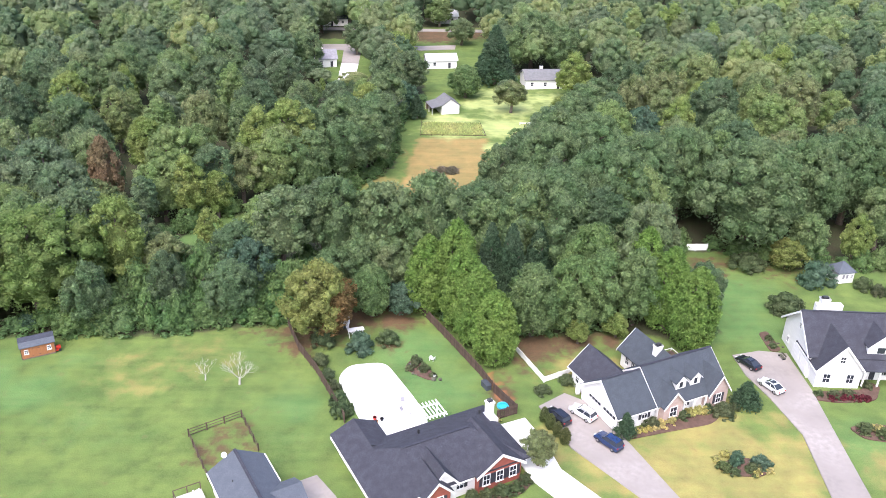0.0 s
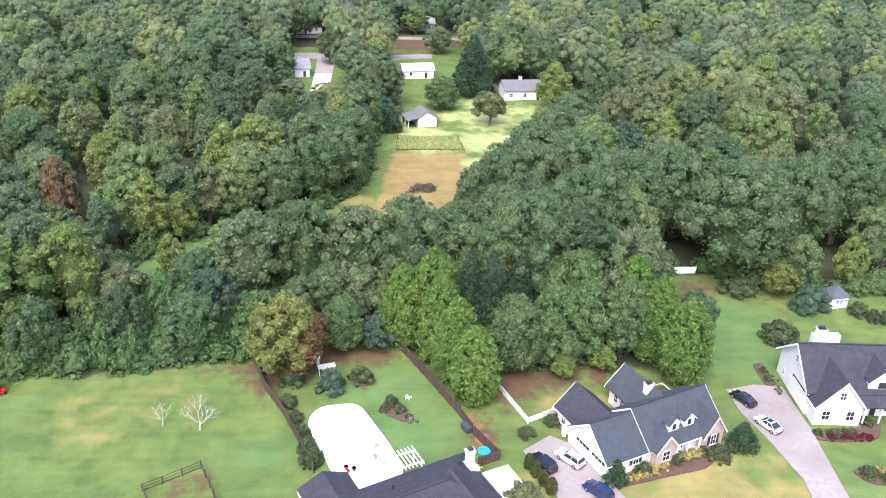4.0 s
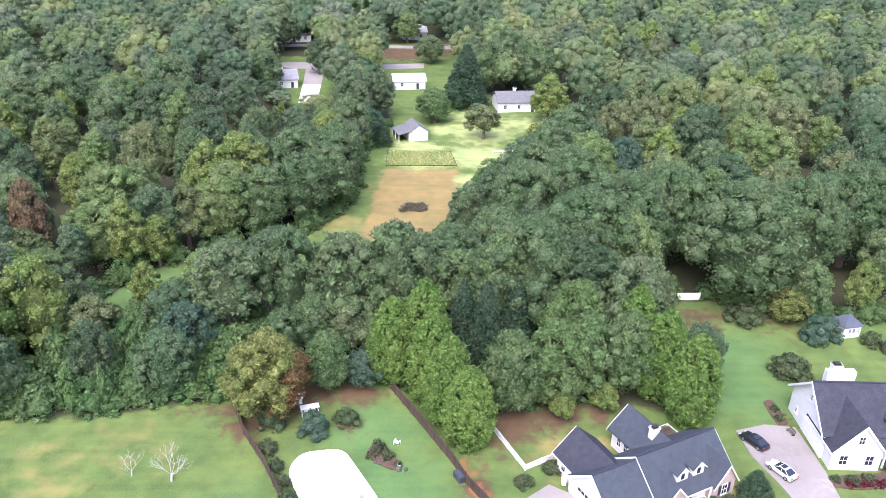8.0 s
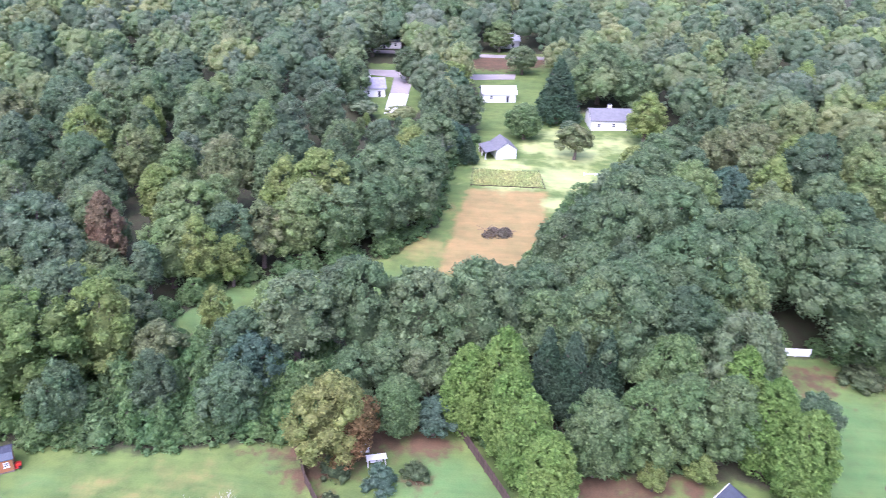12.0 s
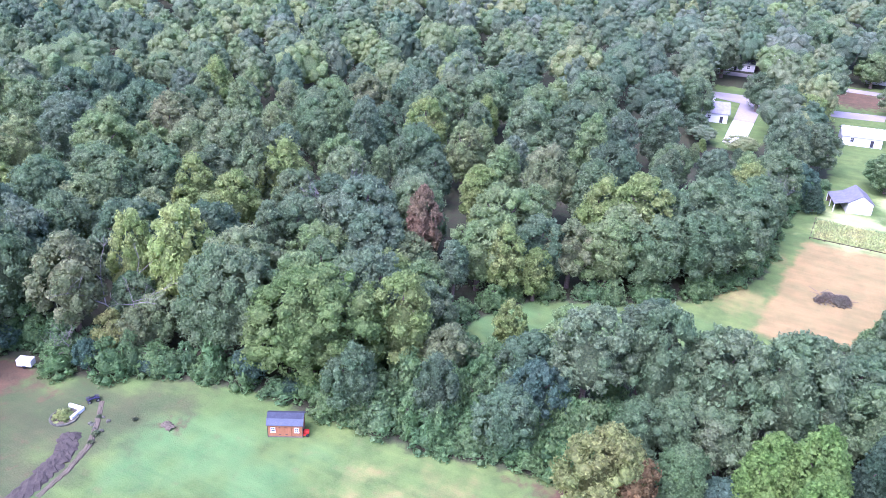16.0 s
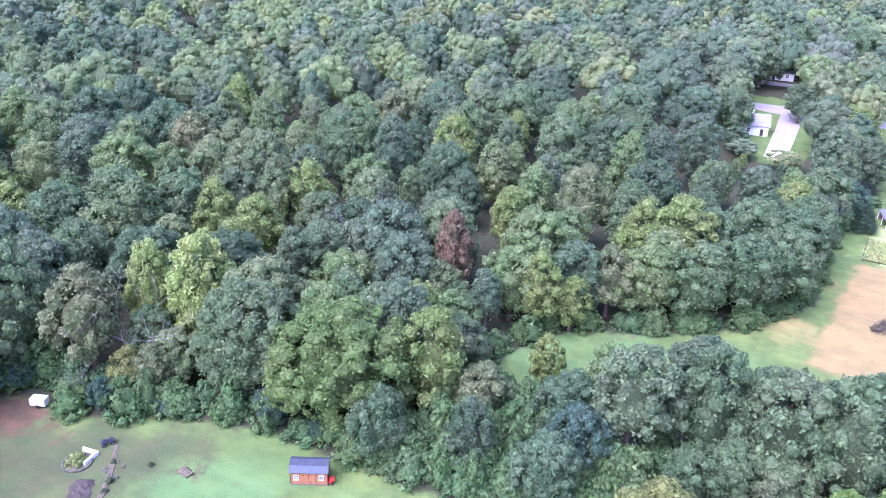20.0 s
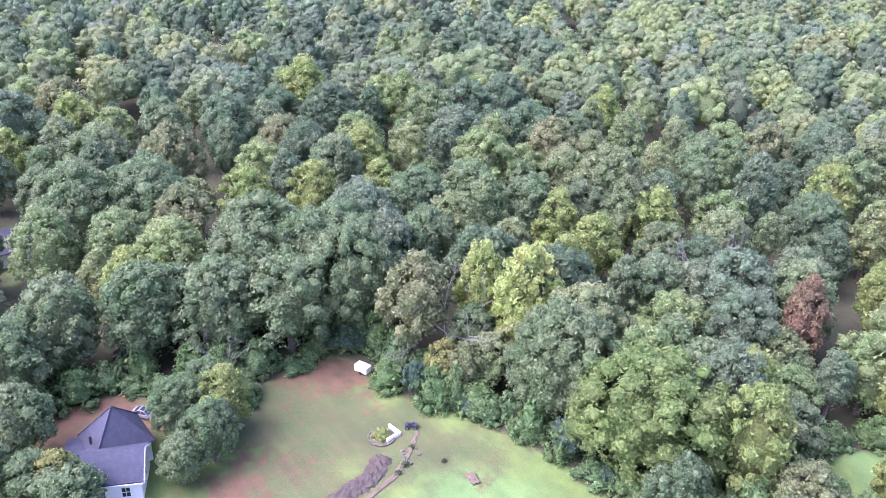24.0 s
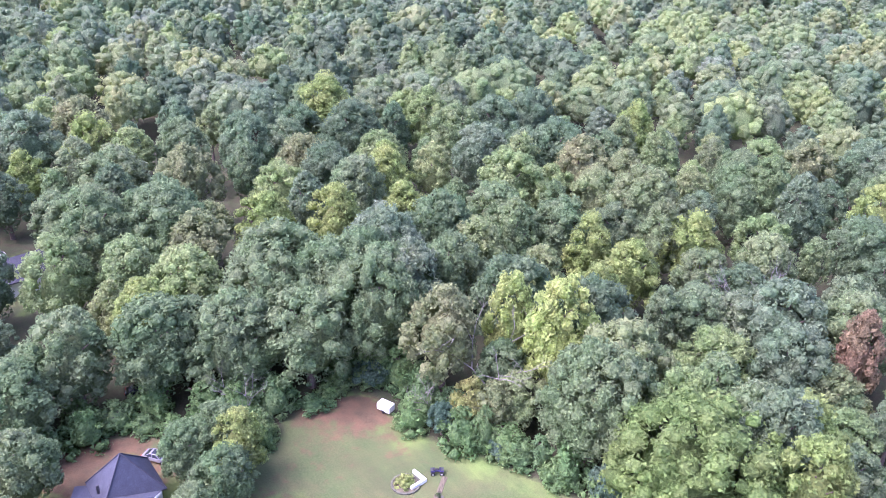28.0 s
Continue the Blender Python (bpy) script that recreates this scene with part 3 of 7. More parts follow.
def trunk_mesh(seed, height, r, spread):
    rng = random.Random(seed)
    bm = bmesh.new()
    pts = [Vector((rng.uniform(-0.2, 0.2) * k, rng.uniform(-0.2, 0.2) * k, height * k / 3)) for k in range(4)]
    pts[0].z = -0.4
    for k in range(3):
        tube(bm, pts[k], pts[k + 1], r * (1 - 0.28 * k), r * (1 - 0.28 * (k + 1)), 8)
    for k in range(5):
        a = pts[1].lerp(pts[3], 0.2 + 0.15 * k)
        w = k * 2.4 + rng.uniform(-0.4, 0.4)
        tube(bm, a, a + Vector((math.cos(w) * spread, math.sin(w) * spread, height * 0.22)), r * 0.4, r * 0.12, 6)
    me = bpy.data.meshes.new("trunk")
    bm.to_mesh(me)
    bm.free()
    me.materials.append(bark)
    return me


KINDS = {}


def tree_kind(key, count, radius, low, top, profile, lobes, leaves, size, hull, material, lump=0.36):
    """Mesh pairs (trunk, crown) of one kind of tree, in several shapes."""
    KINDS[key] = []
    for k in range(count):
        v, t = crown_arrays(hash_of(key) + k, radius, low, top, profile, lobes, leaves, size, hull, lump)
        me = arrays_mesh("crown", v, t, facets=False)
        me.materials.append(material)
        KINDS[key].append((trunk_mesh(k + 7, top * 0.72, 0.05 * radius + 0.02 * top, radius * 0.5) if top > 3.2 else None, me))


def hash_of(word):
    return sum((i + 3) * ord(c) for i, c in enumerate(word))


# all kinds are modelled at a nominal size and scaled where they are planted
tree_kind("oak", 6, 5.2, 1.6, 15.0, "round", 60, 3900, 0.40, ICO0, leaf_wood, 0.21)
tree_kind("great_oak", 4, 7.5, 1.8, 18.0, "round", 110, 7800, 0.40, ICO0, leaf_oak, 0.165)
tree_kind("field_oak", 4, 5.2, 1.6, 15.0, "round", 60, 3900, 0.40, ICO0, leaf_oak, 0.21)
tree_kind("broad_tree", 1, 7.5, 1.8, 18.0, "round", 110, 7800, 0.40, ICO0, leaf_broad, 0.165)
tree_kind("bright_shrub", 1, 1.0, 0.0, 1.0, "mound", 20, 900, 0.09, ICO0, leaf_lime, 0.26)
tree_kind("poplar", 4, 4.0, 2.0, 16.5, "tall", 52, 3380, 0.40, ICO0, leaf_wood, 0.23)
tree_kind("pine", 3, 3.8, 5.0, 17.0, "oval", 46, 3120, 0.36, ICO0, leaf_wood, 0.23)
tree_kind("lime_tree", 2, 4.4, 2.0, 15.0, "tall", 52, 3380, 0.40, ICO0, leaf_lime, 0.23)
tree_kind("yellow_tree", 2, 4.0, 2.2, 15.0, "tall", 46, 3120, 0.40, ICO0, leaf_yellow, 0.23)
tree_kind("rust_tree", 1, 4.0, 3.0, 14.0, "tall", 46, 3120, 0.40, ICO0, leaf_rust, 0.23)
tree_kind("turning_tree", 1, 4.4, 1.0, 11.5, "oval", 80, 5980, 0.34, ICO0, leaf_olive, 0.2)
tree_kind("cypress", 3, 3.2, 0.3, 14.0, "column", 130, 8450, 0.30, OCT, leaf_cypress, 0.2)
tree_kind("dark_conifer", 2, 4.2, 0.4, 15.0, "cone", 90, 5980, 0.36, OCT, leaf_conifer, 0.28)
tree_kind("magnolia", 3, 4.2, 0.6, 13.0, "tall", 76, 5980, 0.34, ICO0, leaf_garden, 0.21)
tree_kind("blue_tree", 2, 4.0, 1.5, 11.0, "oval", 52, 3120, 0.38, ICO0, leaf_blue, 0.22)
tree_kind("grey_tree", 2, 4.2, 3.0, 12.5, "tall", 46, 2600, 0.36, ICO0, leaf_grey, 0.22)
tree_kind("scrub", 5, 2.6, 0.0, 5.0, "mound", 20, 620, 0.36, OCT, leaf_scrub, 0.28)
tree_kind("shrub", 3, 1.0, 0.0, 1.5, "mound", 18, 760, 0.11, ICO0, leaf_shrub, 0.3)
tree_kind("blue_shrub", 2, 1.0, 0.0, 1.5, "mound", 18, 760, 0.11, ICO0, leaf_blue, 0.3)
tree_kind("column_shrub", 1, 0.65, 0.0, 2.6, "column", 110, 1300, 0.08, ICO0, leaf_clipped, 0.18)
tree_kind("olive_tree", 1, 3.0, 0.6, 9.0, "tall", 40, 1900, 0.32, ICO0, leaf_olive, 0.24)
tree_kind("cone_shrub", 1, 1.5, 0.0, 3.2, "cone", 50, 1600, 0.14, OCT, leaf_conifer, 0.3)
tree_kind("flower_shrub", 2, 0.55, 0.0, 0.8, "mound", 7, 160, 0.12, ICO0, leaf_flower, 0.42)
tree_kind("red_bedding", 1, 0.6, 0.0, 0.6, "mound", 7, 120, 0.18, ICO0, leaf_red, 0.42)
NOMINAL = {"olive_tree": (3, 9), "cone_shrub": (1.5, 3.2), "field_oak": (5.2, 15), "broad_tree": (7.5, 18), "bright_shrub": (1, 1), "oak": (5.2, 15), "great_oak": (7.5, 18), "poplar": (4, 16.5), "pine": (3.8, 17), "lime_tree": (4.4, 15), "yellow_tree": (4, 15), "rust_tree": (4, 14), "turning_tree": (4.4, 11.5), "cypress": (3.2, 14), "dark_conifer": (4.2, 15), "magnolia": (4.2, 13), "blue_tree": (4, 11), "grey_tree": (4.2, 12.5), "scrub": (2.6, 5), "shrub": (1, 1.5), "blue_shrub": (1, 1.5), "column_shrub": (0.65, 2.6), "flower_shrub": (0.55, 0.8), "red_bedding": (0.6, 0.6)}
LABELS = {
    "olive_tree": ("tree", "small olive-green tree at the lawn's edge", "tree"),
    "field_oak": ("tree", "grey-green oak with a knobbly domed crown", "tree"), "broad_tree": ("tree", "very broad fresh green tree behind the shed", "tree"), "bright_shrub": ("shrub", "yellow-green mounded shrub in a round bed", "shrub"),
    "great_oak": ("tree", "very broad green tree with a wide domed crown", "tree"),
    "oak": ("tree", "broad green deciduous tree with a lumpy crown", "tree"), "poplar": ("tree", "tall green deciduous tree with an upright crown", "tree"),
    "pine": ("pine_tree", "tall pine with a narrow dark green crown", "tree"), "lime_tree": ("tree", "bright yellow-green deciduous tree at the wood", "tree"),
    "yellow_tree": ("tree", "tree turning pale yellow among green ones", "tree"), "rust_tree": ("tree", "dying tree with rust-brown leaves in the wood", "tree"),
    "turning_tree": ("tree", "olive-green tree with orange autumn leaves by the fence", "tree"), "cypress": ("cypress_tree", "tall dense bright green cypress beside the fence", "tree"),
    "dark_conifer": ("conifer_tree", "dark green cone-shaped conifer on the grass", "tree"), "magnolia": ("tree", "dense green broadleaf tree behind the house", "tree"),
    "blue_tree": ("tree", "small blue-green tree at the wood's edge", "tree"), "grey_tree": ("tree", "thin grey-brown tree losing its leaves", "tree"),
    "scrub": ("bush", "overgrown green bush along the lawn's edge", "bush"), "shrub": ("shrub", "rounded green garden shrub in a bed", "shrub"),
    "blue_shrub": ("shrub", "blue-green garden shrub beside the lawn", "shrub"), "column_shrub": ("shrub", "clipped upright evergreen beside the driveway", "shrub"),
    "cone_shrub": ("shrub", "dark green cone-shaped evergreen at the house corner", "shrub"), "flower_shrub": ("flowering_shrub", "low shrub covered in yellow flowers", "shrub"), "red_bedding": ("bedding_plant", "low dark red bedding plant by the house", "plant"),
}
plant_rng = random.Random(4)


def plant(key, x, y, height, radius=None, group="", z=0.0):
    """One tree or shrub, with its trunk and crown."""
    r0, h0 = NOMINAL[key]
    k = height / h0
    kr = radius / r0 if radius else k * plant_rng.uniform(0.92, 1.12)
    trunk, crown = plant_rng.choice(KINDS[key])
    name, label, cat = LABELS[key]
    m = pose(x, y, z, 0, 0, plant_rng.uniform(0, 360)) @ Matrix.Diagonal((kr, kr, k, 1))
    if not trunk:
        ob = new(name, crown)
        ob.matrix_basis = m
        return tagged(ob, label, cat, group)
    ob = thing(name, label, cat, m, group)
    for n, me in (("trunk", trunk), ("crown", crown)):
        new(n, me).parent = ob
    return ob


# trees that stand out: kind, x, y, height, radius
HEROES = [
    ("cypress", 10.2, 92.4, 11.0, 3.1), ("cypress", 8.0, 96.6, 12.6, 3.1), ("cypress", 6.0, 101.0, 13.4, 3.1), ("cypress", 5.2, 105.6, 15.4, 3.3), ("cypress", 0.9, 105.4, 13.0, 3.1),
    ("magnolia", 16.0, 98.8, 11.5, 4.0), ("magnolia", 21.6, 101.6, 11.5, 4.2), ("magnolia", 26.6, 103.0, 11.8, 4.2), ("magnolia", 31.6, 102.6, 12.0, 4.0), ("cypress", 38.6, 96.8, 12.8, 3.3), ("cypress", 36.0, 101.4, 13.6, 3.1), ("cypress", 33.6, 106.4, 14.2, 3.2), ("dark_conifer", 10.6, 110.5, 12.6, 2.9), ("dark_conifer", 13.6, 108.6, 13.4, 2.9), ("dark_conifer", 18.0, 111.0, 12.5, 3.0), ("magnolia", 26, 110, 13, 4.5), ("oak", 32.5, 119.0, 12.5, 4.2),
    ("turning_tree", -14.4, 98.6, 11.3, 4.8), ("magnolia", -7.4, 103.6, 8.6, 3.2), ("blue_tree", -3.2, 104.2, 5.0, 2.6),
    ("oak", -62.0, 109.5, 14.5, 4.6), ("oak", -56.5, 114.5, 14.0, 5.2), ("lime_tree", -53.0, 118.0, 13.0, 5.0), ("pine", -21.8, 113.0, 16.8, 4.4), ("oak", -28.5, 112.5, 11.0, 4.2), ("oak", -14.0, 117.6, 16.6, 4.8), ("oak", -6.6, 117.6, 16.0, 5.4), ("oak", 1.2, 118.4, 17.4, 5.8), ("pine", 16.2, 116.5, 17.4, 3.4), ("oak", -8.5, 131.0, 7.5, 4.0), ("oak", 1.5, 133.5, 7.0, 4.0), ("oak", 11.0, 138.0, 8.0, 4.5), ("oak", 7, 125, 12.0, 6), ("oak", 18.5, 136.0, 12.0, 5.5), ("oak", 33.0, 152.0, 17.0, 7.5), ("oak", 28.5, 163.0, 14.0, 6.5), ("oak", 34.0, 177.0, 14.0, 6.5), ("oak", 39.0, 190.0, 13.0, 6.0), ("oak", 80.0, 140.0, 19.0, 7.5), ("lime_tree", 95.0, 216.0, 17.0, 5.5), ("lime_tree", 82.0, 276.0, 17.0, 5.5), ("lime_tree", 85.0, 244.0, 17.0, 5.0),
    ("oak", -113.6, 82.0, 18.5, 8.5), ("oak", -106.5, 92.0, 18.0, 6.5), ("oak", -111.8, 53.5, 14.5, 5.5), ("lime_tree", -115.0, 63.5, 15.0, 4.6), ("oak", -143.0, 64.0, 17.0, 7.5), ("oak", -139.5, 74.0, 17.0, 7.5), ("lime_tree", -184.0, 125.0, 18.0, 7.0), ("oak", -104.5, 105.5, 15.0, 5.0), ("lime_tree", -141.0, 116.0, 16.0, 4.6), ("lime_tree", -146.0, 119.0, 15.0, 4.0), ("oak", -116.0, 112.0, 16.0, 5.5), ("oak", -77.0, 128.5, 12.5, 5.0), ("oak", -106.0, 129.0, 15.0, 5.5), ("lime_tree", -90.5, 129.5, 14.0, 4.6), ("lime_tree", -90.0, 143.0, 15.0, 4.6),
    ("oak", -47.5, 136.5, 12.0, 4.8), ("oak", -40.0, 142.5, 12.5, 4.8), ("grey_tree", -35.0, 145.0, 12.0, 4.4), ("oak", -29.5, 147.0, 12.5, 4.8), ("oak", -22.5, 150.5, 13.0, 5.0), ("oak", -17.0, 156.5, 13.5, 5.4), ("oak", -12.5, 163.0, 13.5, 5.4), ("oak", -11.5, 171.5, 13.5, 5.6), ("oak", -18.0, 168.0, 15, 6), ("oak", -11.0, 180.0, 13.0, 5.0), ("oak", -10.0, 196.5, 13.0, 5.0),
    ("oak", 57.0, 128.0, 19.8, 9.6), ("oak", 20.5, 118.5, 18.5, 7.5), ("oak", 30.5, 128.0, 19.0, 7.6), ("oak", 48.0, 140.0, 18.6, 6.6), ("oak", 23.5, 144.0, 17.6, 6.6), ("oak", 69.0, 134.0, 19.0, 7.0), ("oak", 40, 136, 18, 8),
    ("lime_tree", 56.0, 171.5, 15.0, 4.5), ("lime_tree", -28.0, 158.0, 17.5, 5.4), ("lime_tree", -33.5, 156.5, 15.5, 4.6),
    ("yellow_tree", -79.2, 104.4, 20.2, 4.5), ("yellow_tree", -86.8, 103.6, 17.6, 3.2), ("rust_tree", -57.4, 136.0, 16.0, 3.1), ("grey_tree", -57.0, 130.5, 10.0, 4.2),
    ("oak", -68.5, 101.2, 16.8, 6.5), ("broad_tree", -56.2, 103.0, 16.6, 8.4), ("lime_tree", -45.6, 109.2, 16.8, 4.3), ("lime_tree", -42.8, 136.6, 12.4, 3.6), ("lime_tree", -38.2, 138.0, 9.5, 2.8),
    ("grey_tree", -39.5, 110.0, 10.0, 3.8), ("grey_tree", -89.0, 94.2, 16.8, 5.2), ("olive_tree", -81.2, 93.4, 8.0, 2.5), ("oak", -78.0, 98.0, 9.0, 3.2), ("oak", -83.6, 99.5, 10.0, 3.4), ("oak", -54.4, 130.4, 8.0, 3.6), ("oak", -51.2, 125.6, 9.0, 3.8), ("oak", -73.2, 132.0, 12.0, 4.4), ("oak", -77.5, 140.5, 12.0, 4.4), ("oak", -70.5, 139.0, 12.0, 4.0), ("oak", -13.8, 109.0, 8.5, 3.4), ("oak", -10.0, 111.5, 9.5, 3.6), ("oak", -38.5, 301.0, 14.0, 6.0), ("scrub", -85.0, 93.0, 4.5, 2.6), ("scrub", -88.5, 91.0, 4.0, 2.4), ("scrub", -75.5, 94.5, 4.5, 2.6), ("lime_tree", -36.0, 122.5, 8.5, 2.2),
    ("oak", -26.0, 117.5, 13.0, 4.0), ("pine", -16.5, 121.0, 15.0, 4.6), ("blue_tree", -26.5, 108.2, 10.4, 3.4),
    ("dark_conifer", 20.0, 236.0, 17.0, 6.0), ("oak", 33.0, 256.0, 17.0, 8.0), ("lime_tree", 41.0, 222.0, 12.5, 5.4), ("grey_tree", 22.5, 207.5, 8.5, 4.2), ("oak", 27.0, 251.0, 12.0, 5.0), ("oak", 41.5, 249.5, 14.0, 6.5), ("magnolia", 11.0, 221.0, 9.0, 4.6), ("blue_tree", -6.0, 203.5, 9.0, 3.2), ("oak", -5.0, 224.0, 12.0, 4.8), ("dark_conifer", -2.2, 201.5, 6.0, 2.4), ("lime_tree", -9.0, 245.0, 13.0, 6.2), ("oak", -14.0, 252.0, 12.5, 5.0), ("oak", 12.0, 286.0, 9.0, 4.5), ("oak", -30, 318, 17, 8), ("oak", -14, 322, 17, 8), ("pine", 22, 222, 5, 2.2),
    ("oak", -33.5, 236.5, 6.0, 3.4), ("oak", 4.6, 316.0, 11.0, 5.0), ("oak", -103.0, 171.0, 14.0, 5.0), ("oak", -107.5, 177.0, 14.0, 5.0), ("oak", -98.8, 166.0, 13.0, 4.6), ("oak", -37.0, 247.0, 12.0, 5.0), ("oak", -23.0, 268.0, 11.0, 4.5), ("scrub", -67.5, 97.0, 6.0, 2.6), ("scrub", -80.0, 91.0, 5.5, 3.0), ("grey_tree", -79.0, 95.0, 8.0, 2.8),
    ("oak", -91.5, 60.6, 8.0, 3.2), ("lime_tree", -88.0, 66.0, 10.5, 2.8), ("yellow_tree", -86.5, 63.5, 8.0, 2.2), ("oak", -84.5, 63.0, 8.5, 3.2), ("oak", -92.0, 64.5, 9.0, 3.6), ("oak", -83.0, 58.5, 6.5, 2.8), ("oak", -81.5, 46.5, 8.5, 4.0), ("oak", -86.5, 44.0, 8.0, 3.6), ("oak", -96.4, 44.6, 10.5, 4.0), ("olive_tree", -85.0, 46.6, 8.6, 3.2), ("oak", -107.0, 46.0, 12.5, 5.0), ("scrub", -103.5, 47.6, 5.0, 2.8), ("scrub", -104.5, 52.5, 5.0, 2.8), ("scrub", -109.0, 42.5, 6.0, 3.0), ("oak", -90, 40, 9, 4),
    ("scrub", -97.5, 88.5, 6.0, 3.0), ("scrub", -94.0, 91.0, 6.5, 3.2), ("scrub", -99.5, 84.5, 5.5, 3.0), ("scrub", -90.0, 92.0, 6.0, 3.0), ("oak", -100.5, 80.5, 15.5, 6.0), ("oak", -104.0, 72.0, 15.0, 6.0), ("oak", -99.5, 90.0, 18.0, 6.5), ("oak", -106.5, 87.0, 17.5, 7.0), ("oak", -108.5, 63.0, 15, 6), ("scrub", -98.5, 69.5, 6.0, 3.2), ("scrub", -101.5, 66.5, 6.0, 3.2), ("scrub", -98.0, 74.0, 5.5, 3.0), ("scrub", -101.0, 71.5, 6.5, 3.2), ("scrub", -106.0, 61.0, 5.5, 3.0),
]
for key, x, y, h, r in HEROES:
    if key == "oak" and r >= 6.4:
        key = "great_oak"
    elif key == "oak" and (x < -80 or x > -20 and 105 < y < 215):
        key = "field_oak"
    hero = plant(key, x, y, h, r)
    if key == "turning_tree":
        for ang, up in ((-35, 3.4), (-12, 5.0), (8, 6.6), (-62, 2.4), (14, 4.0), (-30, 6.0), (-48, 4.6)):
            me = KINDS["scrub"][0][1].copy()
            me.materials[0] = leaf_orange
            tuft = new("turning_branch", me)
            tuft.parent = hero
            tuft.matrix_basis = hero.matrix_basis.to_3x3().normalized().inverted().to_4x4() @ Matrix.Translation((3.1 * math.cos(radians(ang)), 3.1 * math.sin(radians(ang)), up)) @ Matrix.Diagonal((0.62, 0.62, 0.5, 1))

# the wood: nearer trees one by one, the rest as one mass
wood_rng = np.random.default_rng(11)


OPEN_SPOTS = [(-13, 109.5, 4.5), (-54.6, 131, 4.5), (-51.6, 125, 4.0), (41.5, 113, 6.5), (44, 123, 6.5), (49, 130.5, 4.5)]


def scatter(x0, x1, y0, y1, gap, margin):
    """Tree places in the wood, at least gap apart, clear of the clearings and the trees above."""
    n = int((x1 - x0) * (y1 - y0) / (gap * gap) * 6)
    px, py = wood_rng.uniform(x0, x1, n), wood_rng.uniform(y0, y1, n)
    keep = clearing_distance(px, py) > margin
    for x, y, r in OPEN_SPOTS:
        keep &= np.hypot(px - x, py - y) > r
    px, py = px[keep], py[keep]
    cells, out = {}, []
    for key, x, y, h, r in HEROES:
        cells.setdefault((int(x // gap), int(y // gap)), []).append((x, y, max(r * 0.85, 0.6 * gap)))
    for x, y in zip(px, py):
        c = (int(x // gap), int(y // gap))
        ok = True
        for i in (-1, 0, 1):
            for j in (-1, 0, 1):
                for a, b, d in cells.get((c[0] + i, c[1] + j), ()):
                    if (a - x) ** 2 + (b - y) ** 2 < max(d, gap if d == gap else d) ** 2:
                        ok = False
        if ok:
            cells.setdefault(c, []).append((x, y, gap))
            out.append((x, y))
    return out


def height_limit(x, y):
    """Low growth before the meadow, the field and the far yard, tall trees elsewhere."""
    h = 30.0
    if y > 98:
        w = (x - 1.4) / (y - 22.3)
        if -0.125 < w < 0.17:
            edge = np.interp(w, [-0.108, -0.047, 0.0, 0.042, 0.07, 0.102, 0.139, 0.17], [148, 149, 150, 155, 165, 180, 195, 201])
            if y < edge:
                h = min(h, max(3.0, 64 * (1 - (y - 22.3) / (edge - 22.3))))
        w = (x + 2.7) / (y - 31.9)
        if -0.5 < w < -0.02:
            edge = np.interp(w, [-0.45, -0.338, -0.187, 0.0], [117.6, 123.7, 132.5, 148.8])
            if y < edge:
                h = min(h, max(3.0, 65 * (1 - (y - 31.9) / (edge - 31.9))))
    if -146 < x < -112 and abs(y - 42.4 + 0.081 * (x + 14.4)) < 3.5:
        h = min(h, max(5.0, 62 * (1 - math.hypot(x + 14.4, y - 42.4) / 142)))
    if -34 < x < -12 and 170 < y < 236:
        h = min(h, max(4.5, 0.27 * (238 - y)))
    return h


def camera_side(x, y):
    """Distance from the middle of the flight's end, over the ground."""
    return math.hypot(x + 6, y - 25)


def in_view(x, y):
    w = math.degrees(math.atan2(-(x - 8), y - 5))
    return -44 < w < 98


places = [p for p in scatter(-330, 300, 30, 440, 8.3, 1.4) if camera_side(*p) < 415 and in_view(*p)]
places += [p for p in scatter(-440, -332, 30, 330, 9.2, 1.4) if camera_side(*p) < 480 and in_view(*p)]
places.sort(key=lambda p: camera_side(*p))
NEAR = 270
for x, y in places[:NEAR]:
    d = float(clearing_distance(np.array([x]), np.array([y]))[0])
    h = plant_rng.uniform(12.0, 17.5)
    if d < 6:
        h *= 0.75
    h = min(h, height_limit(x, y) * plant_rng.uniform(0.8, 1.0))
    key = plant_rng.choices(["oak", "poplar", "pine", "lime_tree", "grey_tree", "blue_tree"], [10, 5, 2, 1.6, 1.2, 0.35])[0]
    plant(key, x, y, h, group="trees of the near wood")

# bushes along the lawn's edge
edge_rng = random.Random(9)
for (x0, y0), (x1, y1) in zip(LOT_EDGE[5:23], LOT_EDGE[6:24]):
    n = max(1, int(math.hypot(x1 - x0, y1 - y0) / 2.3))
    for k in range(n):
        f = (k + edge_rng.random()) / n
        x, y = x0 + (x1 - x0) * f, y0 + (y1 - y0) * f + 1.6
        if -18 < x < 0:
            continue
        if -97 < x < -88 and 82 < y < 91:
            y += 2.4
        plant("scrub" if edge_rng.random() < 0.85 else "blue_tree", x + edge_rng.uniform(-0.5, 0.5), y + edge_rng.uniform(0, 1.0), edge_rng.uniform(1.8, 6.5), edge_rng.uniform(1.5, 3.0), "bushes along the lawn's edge")
        if -50 < x < -20:
            plant("scrub", x + edge_rng.uniform(-1, 1), y + edge_rng.uniform(3, 5.5), edge_rng.uniform(3.5, 6.5), edge_rng.uniform(2.2, 3.2), "bushes along the lawn's edge")


